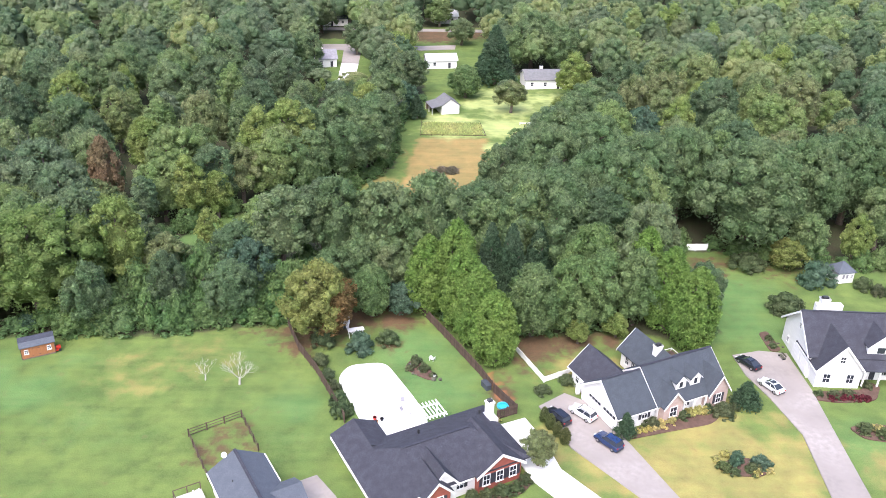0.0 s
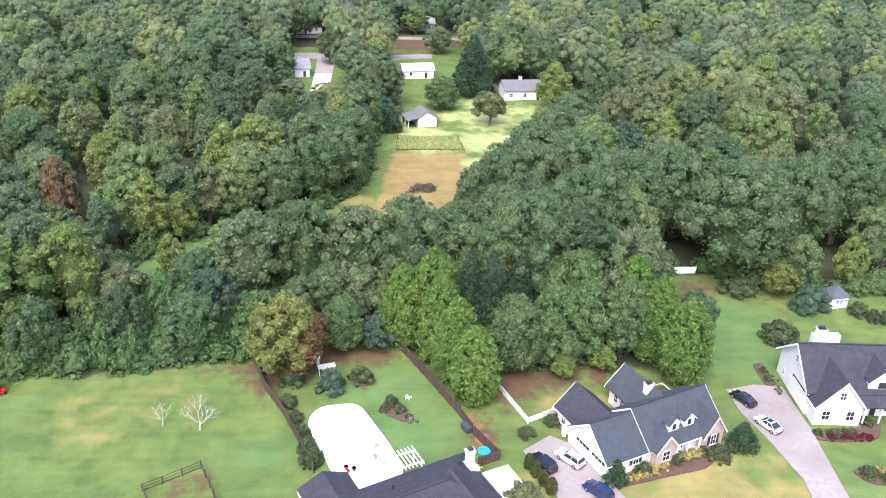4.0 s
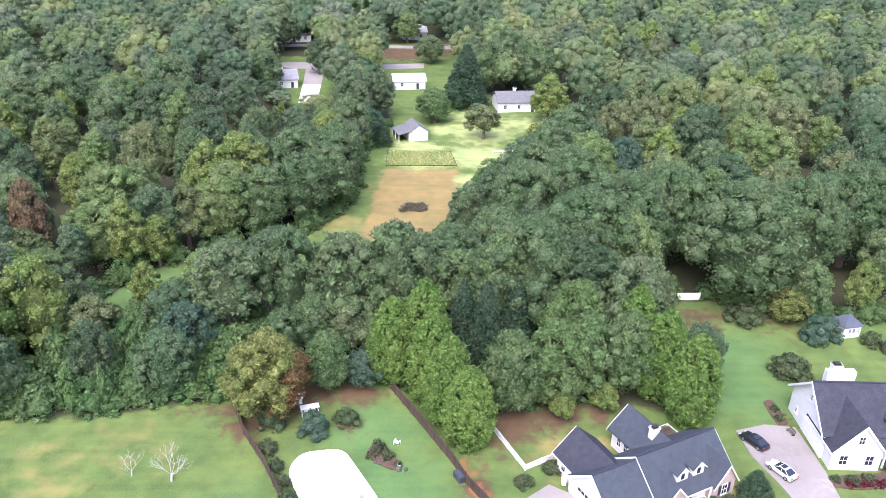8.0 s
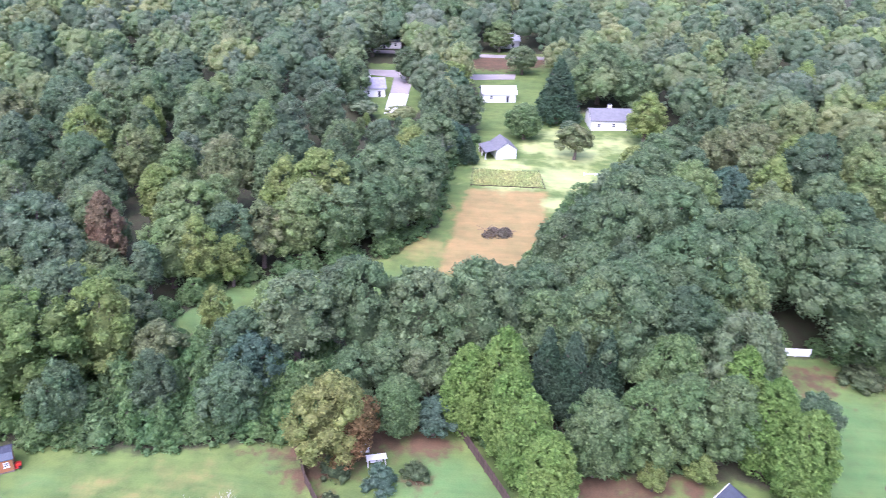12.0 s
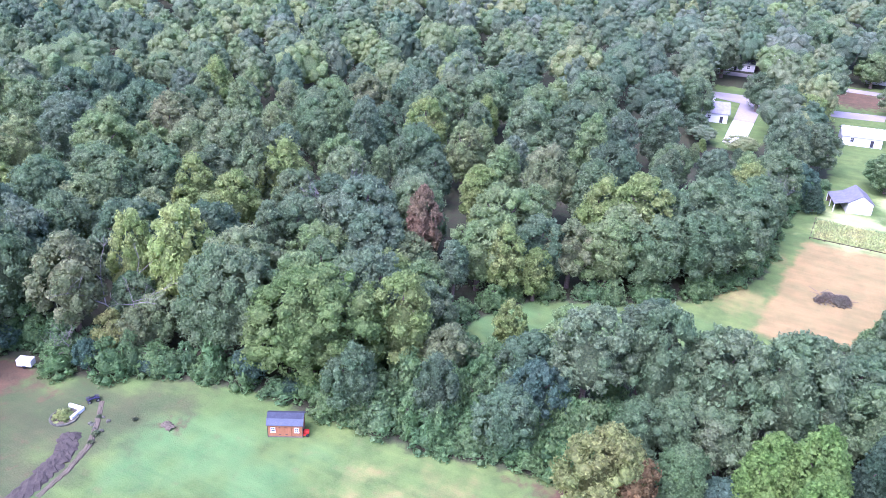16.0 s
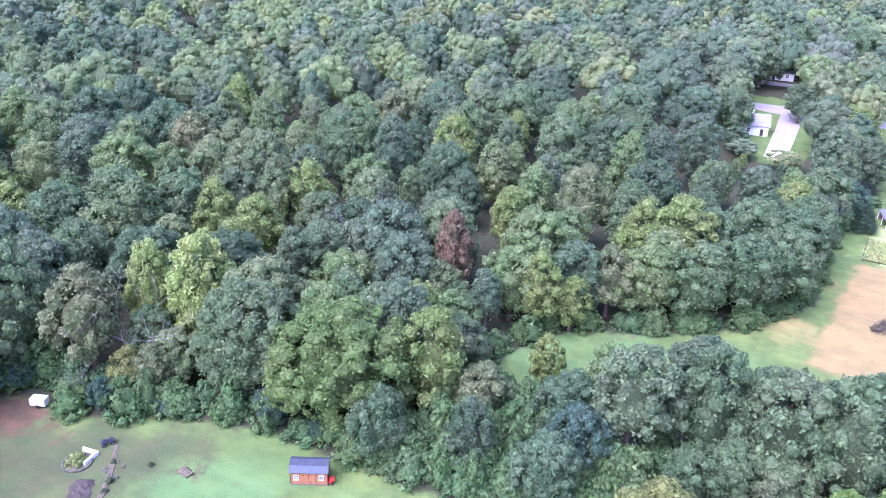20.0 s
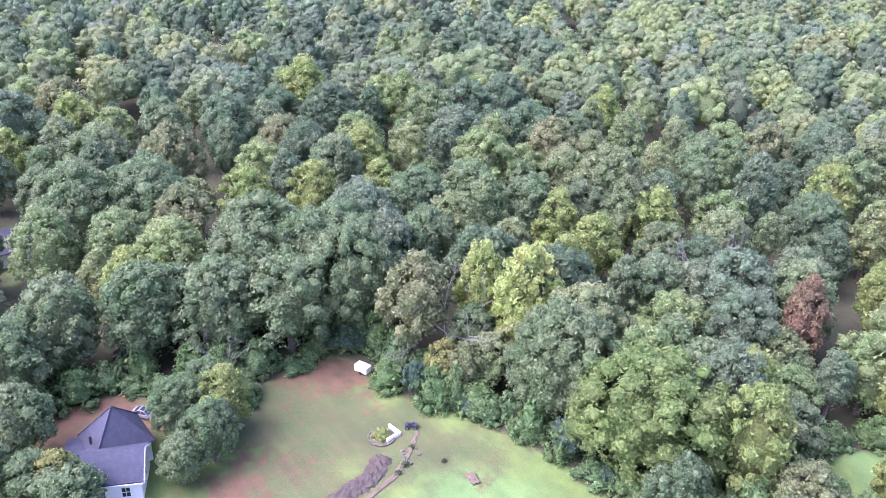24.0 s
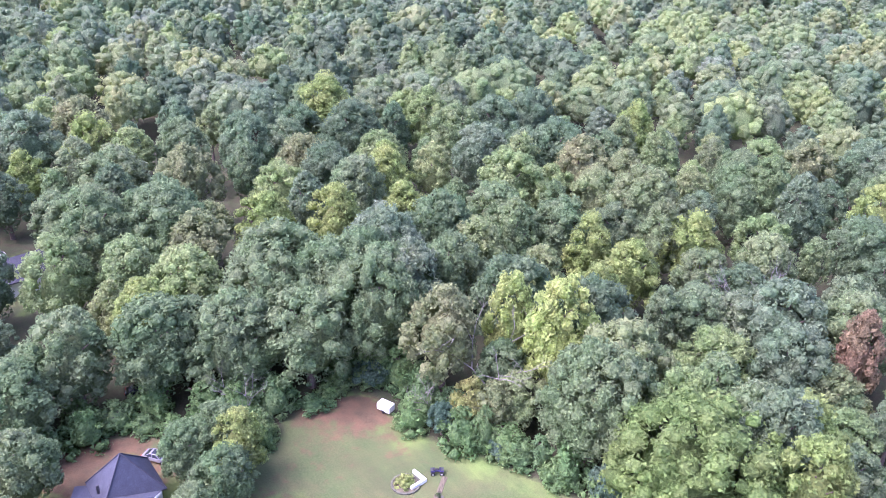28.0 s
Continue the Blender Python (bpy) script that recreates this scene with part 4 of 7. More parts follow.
for k in range(150):
    x, y = edge_rng.uniform(-52, -17), edge_rng.uniform(98, 117)
    d = float(clearing_distance(np.array([x]), np.array([y]))[0])
    if d > 2.0 and all(math.hypot(x - q[1], y - q[2]) > 0.7 * q[4] for q in HEROES):
        h = min(edge_rng.uniform(4.5, 8.5), 3.5 + 0.5 * d)
        plant("scrub", x, y, h, edge_rng.uniform(2.0, 3.2), "undergrowth between the lawn and the wood")


for line, gap in ((MEADOW[20:28] + [MEADOW[0]], 2.4), (LOT_EDGE[25:33], 2.6), (MEADOW[5:11], 3.0), (LOT_EDGE[1:6], 3.0)):
    for (x0, y0), (x1, y1) in zip(line, line[1:]):
        n = max(1, int(math.hypot(x1 - x0, y1 - y0) / gap))
        nx, ny = (y0 - y1) / math.hypot(x1 - x0, y1 - y0), (x1 - x0) / math.hypot(x1 - x0, y1 - y0)
        side = 1.0 if float(clearing_distance(np.array([(x0 + x1) / 2 + nx]), np.array([(y0 + y1) / 2 + ny]))[0]) > 0 else -1.0
        for k in range(n):
            f = (k + edge_rng.random()) / n
            d = side * edge_rng.uniform(1.0, 2.6)
            plant("scrub", x0 + (x1 - x0) * f + nx * d, y0 + (y1 - y0) * f + ny * d, edge_rng.uniform(1.8, 4.2), edge_rng.uniform(1.5, 2.6), "bushes along the wood's edge")


def far_wood(rows, shapes, name, label):
    """The trees of one depth of the wood, each a turned and scaled crown with a tone of its own."""
    V, T, C, at = [], [], [], 0
    for x, y, h in rows:
        v, t, h0 = shapes[int(wood_rng.integers(len(shapes)))]
        k = h / h0
        kr = (0.4 + 0.6 * k) * wood_rng.uniform(0.92, 1.2)
        a = wood_rng.uniform(0, 6.283)
        c, s = math.cos(a) * kr, math.sin(a) * kr
        V.append(np.stack([v[:, 0] * c - v[:, 1] * s + x, v[:, 0] * s + v[:, 1] * c + y, v[:, 2] * k], 1))
        T.append(t + at)
        at += len(v)
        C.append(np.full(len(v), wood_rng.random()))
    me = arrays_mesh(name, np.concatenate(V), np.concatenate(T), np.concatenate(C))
    me.materials.append(leaf_hazed)
    tagged(new(name, me), label, "wood", kind="stuff")


def far_shapes(count, lobes, sprays, size, lump, seed):
    out = []
    for k in range(count):
        kind, radius, top = (("round", 5.2, 14.0), ("tall", 4.2, 15.5), ("oval", 4.7, 14.5), ("round", 6.0, 14.5), ("tall", 3.8, 14.5))[k % 5]
        v, t = crown_arrays(seed + k, radius, 4.5, top, kind, lobes, sprays, size, ICO0, lump, (0.74, 0.76), 0.45)
        out.append((v, t, top))
    return out


rest = [(x, y, min(wood_rng.uniform(12.5, 16.5) + (2.5 if wood_rng.random() < 0.15 else 0), height_limit(x, y))) for x, y in places[NEAR:]]
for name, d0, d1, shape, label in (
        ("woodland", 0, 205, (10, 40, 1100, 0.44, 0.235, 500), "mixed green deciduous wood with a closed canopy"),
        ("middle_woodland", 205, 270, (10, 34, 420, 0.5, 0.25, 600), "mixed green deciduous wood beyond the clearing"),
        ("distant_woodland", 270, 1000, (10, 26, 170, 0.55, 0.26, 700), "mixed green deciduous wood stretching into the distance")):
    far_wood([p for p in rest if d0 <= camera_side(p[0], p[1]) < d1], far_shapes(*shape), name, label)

# ---- houses ----
def gable_walls(x0, x1, y0, y1, eave, ridge, along="x"):
    """A solid body with a gable at each end; the ridge runs along x or y."""
    bm = bmesh.new()
    if along == "x":
        ym = (y0 + y1) / 2
        ring = [(y0, -0.3), (y1, -0.3), (y1, eave), (ym, ridge), (y0, eave)]
        ends = [[bm.verts.new((x, a, z)) for a, z in ring] for x in (x0, x1)]
    else:
        xm = (x0 + x1) / 2
        ring = [(x1, -0.3), (x0, -0.3), (x0, eave), (xm, ridge), (x1, eave)]
        ends = [[bm.verts.new((a, y, z)) for a, z in ring] for y in (y0, y1)]
    a, b = ends
    bm.faces.new(a[::-1]), bm.faces.new(b)
    for k in range(5):
        bm.faces.new((a[k], a[(k + 1) % 5], b[(k + 1) % 5], b[k]))
    bmesh.ops.recalc_face_normals(bm, faces=bm.faces)
    return bm


def slab(bm, quad, thick):
    """A sloping slab under four (or three) corners."""
    top = [bm.verts.new(p) for p in quad]
    low = [bm.verts.new((p[0], p[1], p[2] - thick)) for p in quad]
    n = len(top)
    bm.faces.new(top), bm.faces.new(low[::-1])
    for k in range(n):
        bm.faces.new((top[k], low[k], low[(k + 1) % n], top[(k + 1) % n]))


def gable_roof(x0, x1, y0, y1, eave, ridge, along="x", over=0.4, thick=0.16):
    bm = bmesh.new()
    if along == "x":
        ym = (y0 + y1) / 2
        drop = (ridge - eave) / (ym - y0) * over
        slab(bm, [(x0 - over, y0 - over, eave - drop), (x1 + over, y0 - over, eave - drop), (x1 + over, ym, ridge), (x0 - over, ym, ridge)], -thick)
        slab(bm, [(x1 + over, y1 + over, eave - drop), (x0 - over, y1 + over, eave - drop), (x0 - over, ym, ridge), (x1 + over, ym, ridge)], -thick)
    else:
        xm = (x0 + x1) / 2
        drop = (ridge - eave) / (xm - x0) * over
        slab(bm, [(x0 - over, y1 + over, eave - drop), (x0 - over, y0 - over, eave - drop), (xm, y0 - over, ridge), (xm, y1 + over, ridge)], -thick)
        slab(bm, [(x1 + over, y0 - over, eave - drop), (x1 + over, y1 + over, eave - drop), (xm, y1 + over, ridge), (xm, y0 - over, ridge)], -thick)
    bmesh.ops.recalc_face_normals(bm, faces=bm.faces)
    return bm


def barge(x0, x1, y, eave, ridge, over=0.4, deep=0.22, face=1, lip=0.1):
    """White boards up a gable that faces along y."""
    bm = bmesh.new()
    xm = (x0 + x1) / 2
    drop = (ridge - eave) / (xm - x0) * over
    for xa, xb, za, zb in ((x0 - over, xm, eave - drop, ridge), (xm, x1 + over, ridge, eave - drop)):
        v = [bm.verts.new((x, yy, z)) for yy in (y, y + 0.06 * face) for x, z in ((xa, za - deep), (xb, zb - deep), (xb, zb + lip), (xa, za + lip))]
        for f in ((0, 1, 2, 3), (7, 6, 5, 4), (0, 4, 5, 1), (1, 5, 6, 2), (2, 6, 7, 3), (3, 7, 4, 0)):
            bm.faces.new([v[i] for i in f])
    bmesh.ops.recalc_face_normals(bm, faces=bm.faces)
    return bm


def barge_x(y0, y1, x, eave, ridge, over=0.4, deep=0.22, face=-1):
    bm = barge(y0, y1, 0, eave, ridge, over, deep, 1)
    for v in bm.verts:
        v.co = Vector((x + v.co.y * face, v.co.x, v.co.z))
    bmesh.ops.recalc_face_normals(bm, faces=bm.faces)
    return bm


def hip_roof(x0, x1, y0, y1, eave, ridge, left=True, right=True, over=0.45, thick=0.16):
    """A roof with its ridge along x, hipped at the ends that are named."""
    bm = bmesh.new()
    ym = (y0 + y1) / 2
    run = (y1 - y0) / 2
    drop = (ridge - eave) / run * over
    a, b, c, d, z = x0 - over, x1 + over, y0 - over, y1 + over, eave - drop
    ra, rb = (x0 + run if left else a), (x1 - run if right else b)
    if ra >= rb:
        ra = rb = (ra + rb) / 2
        slab(bm, [(a, c, z), (b, c, z), (ra, ym, ridge)], -thick), slab(bm, [(b, d, z), (a, d, z), (ra, ym, ridge)], -thick)
    else:
        slab(bm, [(a, c, z), (b, c, z), (rb, ym, ridge), (ra, ym, ridge)], -thick)
        slab(bm, [(b, d, z), (a, d, z), (ra, ym, ridge), (rb, ym, ridge)], -thick)
    if left:
        slab(bm, [(a, d, z), (a, c, z), (ra, ym, ridge)], -thick)
    if right:
        slab(bm, [(b, c, z), (b, d, z), (rb, ym, ridge)], -thick)
    bmesh.ops.recalc_face_normals(bm, faces=bm.faces)
    return bm


def window(house, m, w=0.9, h=1.4, shutters=None, bars=2):
    """A window on a wall that faces -y of the pose m: frame, pane, glazing bars, sill and shutters."""
    w, h = w * 0.86, h * 0.9
    f = 0.07
    bm = boxes((-w / 2 - f, -w / 2, -0.07, 0.02, 0, h), (w / 2, w / 2 + f, -0.07, 0.02, 0, h), (-w / 2 - f, w / 2 + f, -0.07, 0.02, h, h + f), (-w / 2 - f, w / 2 + f, -0.07, 0.02, -f, 0), (-w / 2, w / 2, -0.06, 0.0, h / 2 - 0.03, h / 2 + 0.03))
    for k in range(1, bars):
        x = -w / 2 + w * k / bars
        box(bm, x - 0.02, x + 0.02, -0.055, -0.02, 0, h)
    win = part("window", bm, trim_white, house)
    win.matrix_basis = m
    part("pane", boxes((-w / 2, w / 2, -0.03, -0.015, 0, h)), glass_dark, win, "dark window glass")
    part("sill", boxes((-w / 2 - 0.12, w / 2 + 0.12, -0.14, 0.0, -0.13, -f)), trim_white, win)
    if shutters:
        for s in (-1, 1):
            x = s * (w / 2 + f + 0.24)
            bm = boxes((x - 0.2, x + 0.2, -0.05, 0.0, -0.02, h + 0.02))
            for k in range(6):
                box(bm, x - 0.15, x + 0.15, -0.065, -0.04, 0.05 + k * h / 6, 0.05 + k * h / 6 + h / 9)
            part("shutter", bm, shutters, win, "dark louvred shutter")
    return win


def door(house, m, w=0.8, h=1.72, material=None):
    d = part("door", boxes((-w / 2, w / 2, -0.06, 0.02, 0, h)), material or trim_white, house)
    d.matrix_basis = m
    bm = boxes((-w / 2 - 0.1, -w / 2, -0.08, 0.02, 0, h + 0.1), (w / 2, w / 2 + 0.1, -0.08, 0.02, 0, h + 0.1), (-w / 2, w / 2, -0.08, 0.02, h, h + 0.1))
    part("frame", bm, trim_white, d)
    part("handle", boxes((w / 2 - 0.12, w / 2 - 0.08, -0.12, -0.06, 0.95, 1.1)), dark_metal, d)
    return d


def garage_door(house, m, w=2.6, h=2.15, glazed=True):
    d = part("garage_door", boxes((-w / 2, w / 2, -0.04, 0.02, 0, h)), trim_white, house, "white panelled garage door")
    d.matrix_basis = m
    for r in range(4):
        for c in range(4):
            x, z = -w / 2 + w * (c + 0.5) / 4, h * (r + 0.5) / 4
            part("pane" if r == 3 and glazed else "panel", boxes((x - w / 10, x + w / 10, -0.06, -0.03, z - h / 10, z + h / 10)), glass_dark if r == 3 and glazed else trim_white, d)


def chimney(house, x, y, top, w=1.0, d=0.8, material=None, cap=True):
    c = part("chimney", boxes((x - w / 2, x + w / 2, y - d / 2, y + d / 2, -0.2, top), (x - w / 2 - 0.08, x + w / 2 + 0.08, y - d / 2 - 0.08, y + d / 2 + 0.08, top - 0.25, top)), material or siding, house, "white chimney stack")
    if cap:
        part("chimney_cap", boxes((x - w / 3, x + w / 3, y - d / 3, y + d / 3, top, top + 0.28)), dark_metal, c, "dark metal chimney cap")
    return c


def dormer(house, x, y, z, w, tall, back, roof_mat, glazed=True):
    """A small gabled dormer whose face looks to -y."""
    bm = gable_walls(x - w / 2, x + w / 2, y, y + back, z + tall, z + tall + w * 0.5, "y")
    for v in bm.verts:
        if v.co.z < z:
            v.co.z = z - 0.4
    d = part("dormer", bm, siding, house, "white gabled dormer")
    part("roof", gable_roof(x - w / 2, x + w / 2, y, y + back, z + tall, z + tall + w * 0.5, "y", 0.2, 0.1), roof_mat, d)
    part("barge_board", barge(x - w / 2, x + w / 2, y - 0.2, z + tall, z + tall + w * 0.5, 0.2, 0.1, -1, 0.04), trim_white, d)
    if glazed:
        part("pane", boxes((x - w * 0.15, x + w * 0.15, y - 0.03, y + 0.01, z + 0.4, z + tall * 0.9)), glass_dark, d, "dark window glass")


def front(x, y, z, turn=0):
    return pose(x, y, z, 0, 0, turn)


def brick_house():
    h = thing("house", "one-storey red brick house with a charcoal hip roof", "house", pose(-10.1, 72.9, 0, 0, 0, 27.2) @ Matrix.Scale(0.982, 4))
    E, R = 2.7, 4.9
    part("wall", boxes((0.7, 17.7, -12.8, -3.7, -0.3, E)), siding, h, "white sided house walls")
    part("wall", boxes((0.7, 5.0, -3.7, -0.5, -0.3, E)), siding, h, "white sided house walls")
    part("wall", gable_walls(12.2, 17.9, -13.4, -9, E, R - 0.35, "y"), brick_red, h, "red brick gable wall")
    part("wall", gable_walls(5.2, 8.4, -14.0, -9, 2.6, 4.1, "y"), brick_red, h, "red brick gable wall")
    part("wall", gable_walls(6.2, 9.6, -13.2, -9, 2.7, 4.5, "y"), siding, h, "white sided gable")
    part("roof", hip_roof(0.4, 18.6, -13.0, -3.3, E, R, True, True), shingle_dark, h)
    # the rear wing carries on the slope of the left hip
    k = (R - E) / 4.85
    a, d, z, xm = -0.05, -2.85, E - 0.45 * k, 2.9
    bm = bmesh.new()
    slab(bm, [(a, 0.25, z), (a, d, z), (xm, d - (xm - a), z + (xm - a) * k), (xm, 0.25, z + (xm - a) * k)], -0.16)
    slab(bm, [(2 * xm - a, -5.0, z), (2 * xm - a, 0.25, z), (xm, 0.25, z + (xm - a) * k), (xm, -5.0, z + (xm - a) * k)], -0.16)
    bmesh.ops.recalc_face_normals(bm, faces=bm.faces)
    part("roof", bm, shingle_dark, h)
    part("ridge_cap", boxes((5.3, 13.8, -8.32, -7.98, R + 0.13, R + 0.2)), shutter_paint, h)
    part("roof", gable_roof(12.2, 17.9, -13.4, -7, E, R - 0.2, "y", 0.4), shingle_dark, h)
    part("roof", gable_roof(5.2, 8.4, -14.0, -9, 2.6, 4.25, "y", 0.3), shingle_dark, h)
    part("roof", gable_roof(6.2, 9.6, -13.2, -9, 2.7, 4.7, "y", 0.25), shingle_dark, h)
    part("barge_board", barge(12.2, 17.9, -13.8, E, R - 0.2, 0.4, 0.28, -1), trim_white, h)
    part("barge_board", barge(5.2, 8.4, -14.3, 2.6, 4.25, 0.3, 0.25, -1), trim_white, h)
    part("barge_board", barge(6.2, 9.6, -13.45, 2.7, 4.7, 0.25, 0.25, -1), trim_white, h)
    z = E - 0.33
    for b in ((-0.15, -0.05, -13.4, 0.0, z - 0.08, z + 0.12), (5.7, 18.5, -2.86, -2.78, z, z + 0.16), (0.0, 5.7, 0.2, 0.28, z, z + 0.16), (-0.4, 11.4, -13.55, -13.45, z, z + 0.14), (18.45, 18.53, -13.6, -2.9, z, z + 0.14)):
        part("gutter", boxes(b), trim_white, h, "white gutter")
    chimney(h, 18.2, -5.6, 5.4, 0.85, 0.75)
    part("chimney_base", boxes((17.6, 19.0, -6.5, -4.7, -0.2, 3.2)), siding, h)
    for x in (13.3, 15.05, 16.8):
        window(h, front(x, -13.42, 0.8), 0.95, 1.5, shutter_paint)
    window(h, front(6.8, -14.02, 0.7), 1.5, 1.5, shutter_paint, 3)
    window(h, front(10.2, -12.82, 1.0), 1.1, 1.1, shutter_paint)
    window(h, front(2.6, -12.82, 0.8), 1.3, 1.5, shutter_paint)
    door(h, front(9.0, -12.82, 0), material=brick_red)
    window(h, front(0.68, -4.5, 0.9, -90), 0.9, 1.3)
    window(h, front(0.68, -9.5, 0.9, -90), 0.9, 1.3)
    window(h, front(9.5, -3.68, 0.9, 180), 1.8, 1.3, None, 4)
    for x in (8.0, 16.0):
        part("roof_vent", boxes((x - 0.12, x + 0.12, -7.0, -6.76, 5.2, 5.75)), dark_metal, h)
    part("porch_column", boxes((8.25, 8.45, -13.9, -13.7, 0, 2.5)), trim_white, h)
    part("flood_lamp", boxes((-0.1, 0.1, -0.5, -0.4, 2.3, 2.5)), dark_metal, h)
    return h


def cape_house():
    h = thing("house", "white house with slate-blue roofs, dormers and wings", "house", pose(24.4, 75.8, 0, 0, 0, 24.9) @ Matrix.Scale(0.97, 4))
    E = 2.7
    part("wall", gable_walls(0.3, 6.6, 1.5, 8.7, E, 5.5), siding, h, "white garage gable")
    part("wall", gable_walls(6.3, 17.4, 1.5, 9.0, E, 5.7), siding, h)
    part("wall", gable_walls(1.1, 6.5, 8.0, 12.7, E, 5.0, "y"), siding, h)
    part("wall", gable_walls(10.0, 14.8, 8.0, 13.6, E, 4.9, "y"), siding, h)
    part("wall", gable_walls(6.9, 9.9, 0.5, 4.6, E, 4.4, "y"), brick_pale, h, "pale pink brick gable")
    part("wall", gable_walls(14.2, 17.4, 0.4, 4.6, E, 4.9, "y"), brick_pale, h, "pale pink brick gable")
    part("roof", gable_roof(0.3, 6.5, 1.4, 8.8, E, 5.65), shingle_blue, h)
    part("roof", gable_roof(6.5, 17.5, 1.3, 9.2, E, 5.9), shingle_blue, h)
    part("roof", gable_roof(1.0, 6.6, 5.1, 12.8, E, 5.2, "y"), shingle_dark, h)
    part("roof", gable_roof(9.9, 14.9, 5, 13.7, E, 5.1, "y"), shingle_blue, h)
    part("roof", gable_roof(6.9, 9.9, 0.5, 4.8, E, 4.5, "y", 0.3), shingle_blue, h)
    part("roof", gable_roof(14.2, 17.4, 0.4, 5.4, E, 5.05, "y", 0.3), shingle_blue, h)
    part("porch_roof", hip_roof(10.0, 14.2, 0.7, 2.2, 2.5, 2.85, False, False, 0.15), shingle_blue, h)
    part("barge_board", barge(6.9, 9.9, 0.2, E, 4.5, 0.3, 0.2, -1), trim_white, h)
    part("barge_board", barge(14.2, 17.4, 0.1, E, 5.05, 0.3, 0.2, -1), trim_white, h)
    part("barge_board", barge(1.0, 6.6, 13.25, E, 5.2, 0.4, 0.2, 1), trim_white, h)
    part("barge_board", barge(9.9, 14.9, 14.15, E, 5.1, 0.4, 0.2, 1), trim_white, h)
    part("barge_board", barge_x(1.4, 8.8, -0.12, E, 5.65, 0.4, 0.22, -1), trim_white, h)
    part("barge_board", barge_x(1.3, 9.2, 6.08, E, 5.9, 0.4, 0.2, -1), trim_white, h)
    part("barge_board", barge_x(1.3, 9.2, 17.92, E, 5.9, 0.4, 0.2, 1), trim_white, h)
    for b in ((-0.1, 6.5, 0.9, 0.98, 2.25, 2.4), (10, 14.2, 0.46, 0.54, 2.28, 2.42), (0.5, 0.58, 8.2, 13.2, 2.35, 2.5)):
        part("gutter", boxes(b), trim_white, h, "white gutter")
    dormer(h, 10.5, 2.0, 3.2, 1.6, 1.35, 3.4, shingle_blue)
    dormer(h, 12.9, 2.0, 3.2, 1.6, 1.35, 3.4, shingle_blue)
    part("ridge_cap", boxes((6.1, 17.9, 5.1, 5.4, 6.03, 6.1)), shutter_paint, h)
    part("ridge_cap", boxes((0.0, 6.0, 4.96, 5.24, 5.78, 5.84)), shutter_paint, h)
    chimney(h, 11.8, 8.6, 5.8, 1.0, 0.75)
    for x in (1.6, 4.6):
        window(h, front(x, 1.48, 0.9), 0.9, 1.4, shutter_paint)
    window(h, front(8.4, 0.48, 0.8), 1.2, 1.5, brick_pale)
    window(h, front(15.8, 0.38, 0.8), 0.9, 1.5, shutter_paint)
    window(h, front(11.0, 1.48, 0.8), 0.9, 1.5, shutter_paint)
    door(h, front(12.6, 1.48, 0))
    for x in (10.3, 12.0, 14.0):
        part("porch_column", boxes((x - 0.1, x + 0.1, 0.6, 0.8, 0.05, 2.3)), trim_white, h)
    part("porch_floor", boxes((9.9, 14.2, 0.4, 1.5, -0.2, 0.15)), concrete, h)
    for y in (3.1, 6.2):
        garage_door(h, front(0.28, y, 0, -90))
    door(h, front(1.08, 9.8, 0, -90))
    window(h, front(1.08, 11.4, 0.9, -90), 0.8, 1.2)
    for y in (9.6, 10.9, 12.2):
        window(h, front(9.98, y, 0.9, -90), 0.7, 1.2, None)
    part("ridge_vent", boxes((3.7, 3.9, 10.2, 10.4, 5.0, 5.35)), dark_metal, h)
    return h


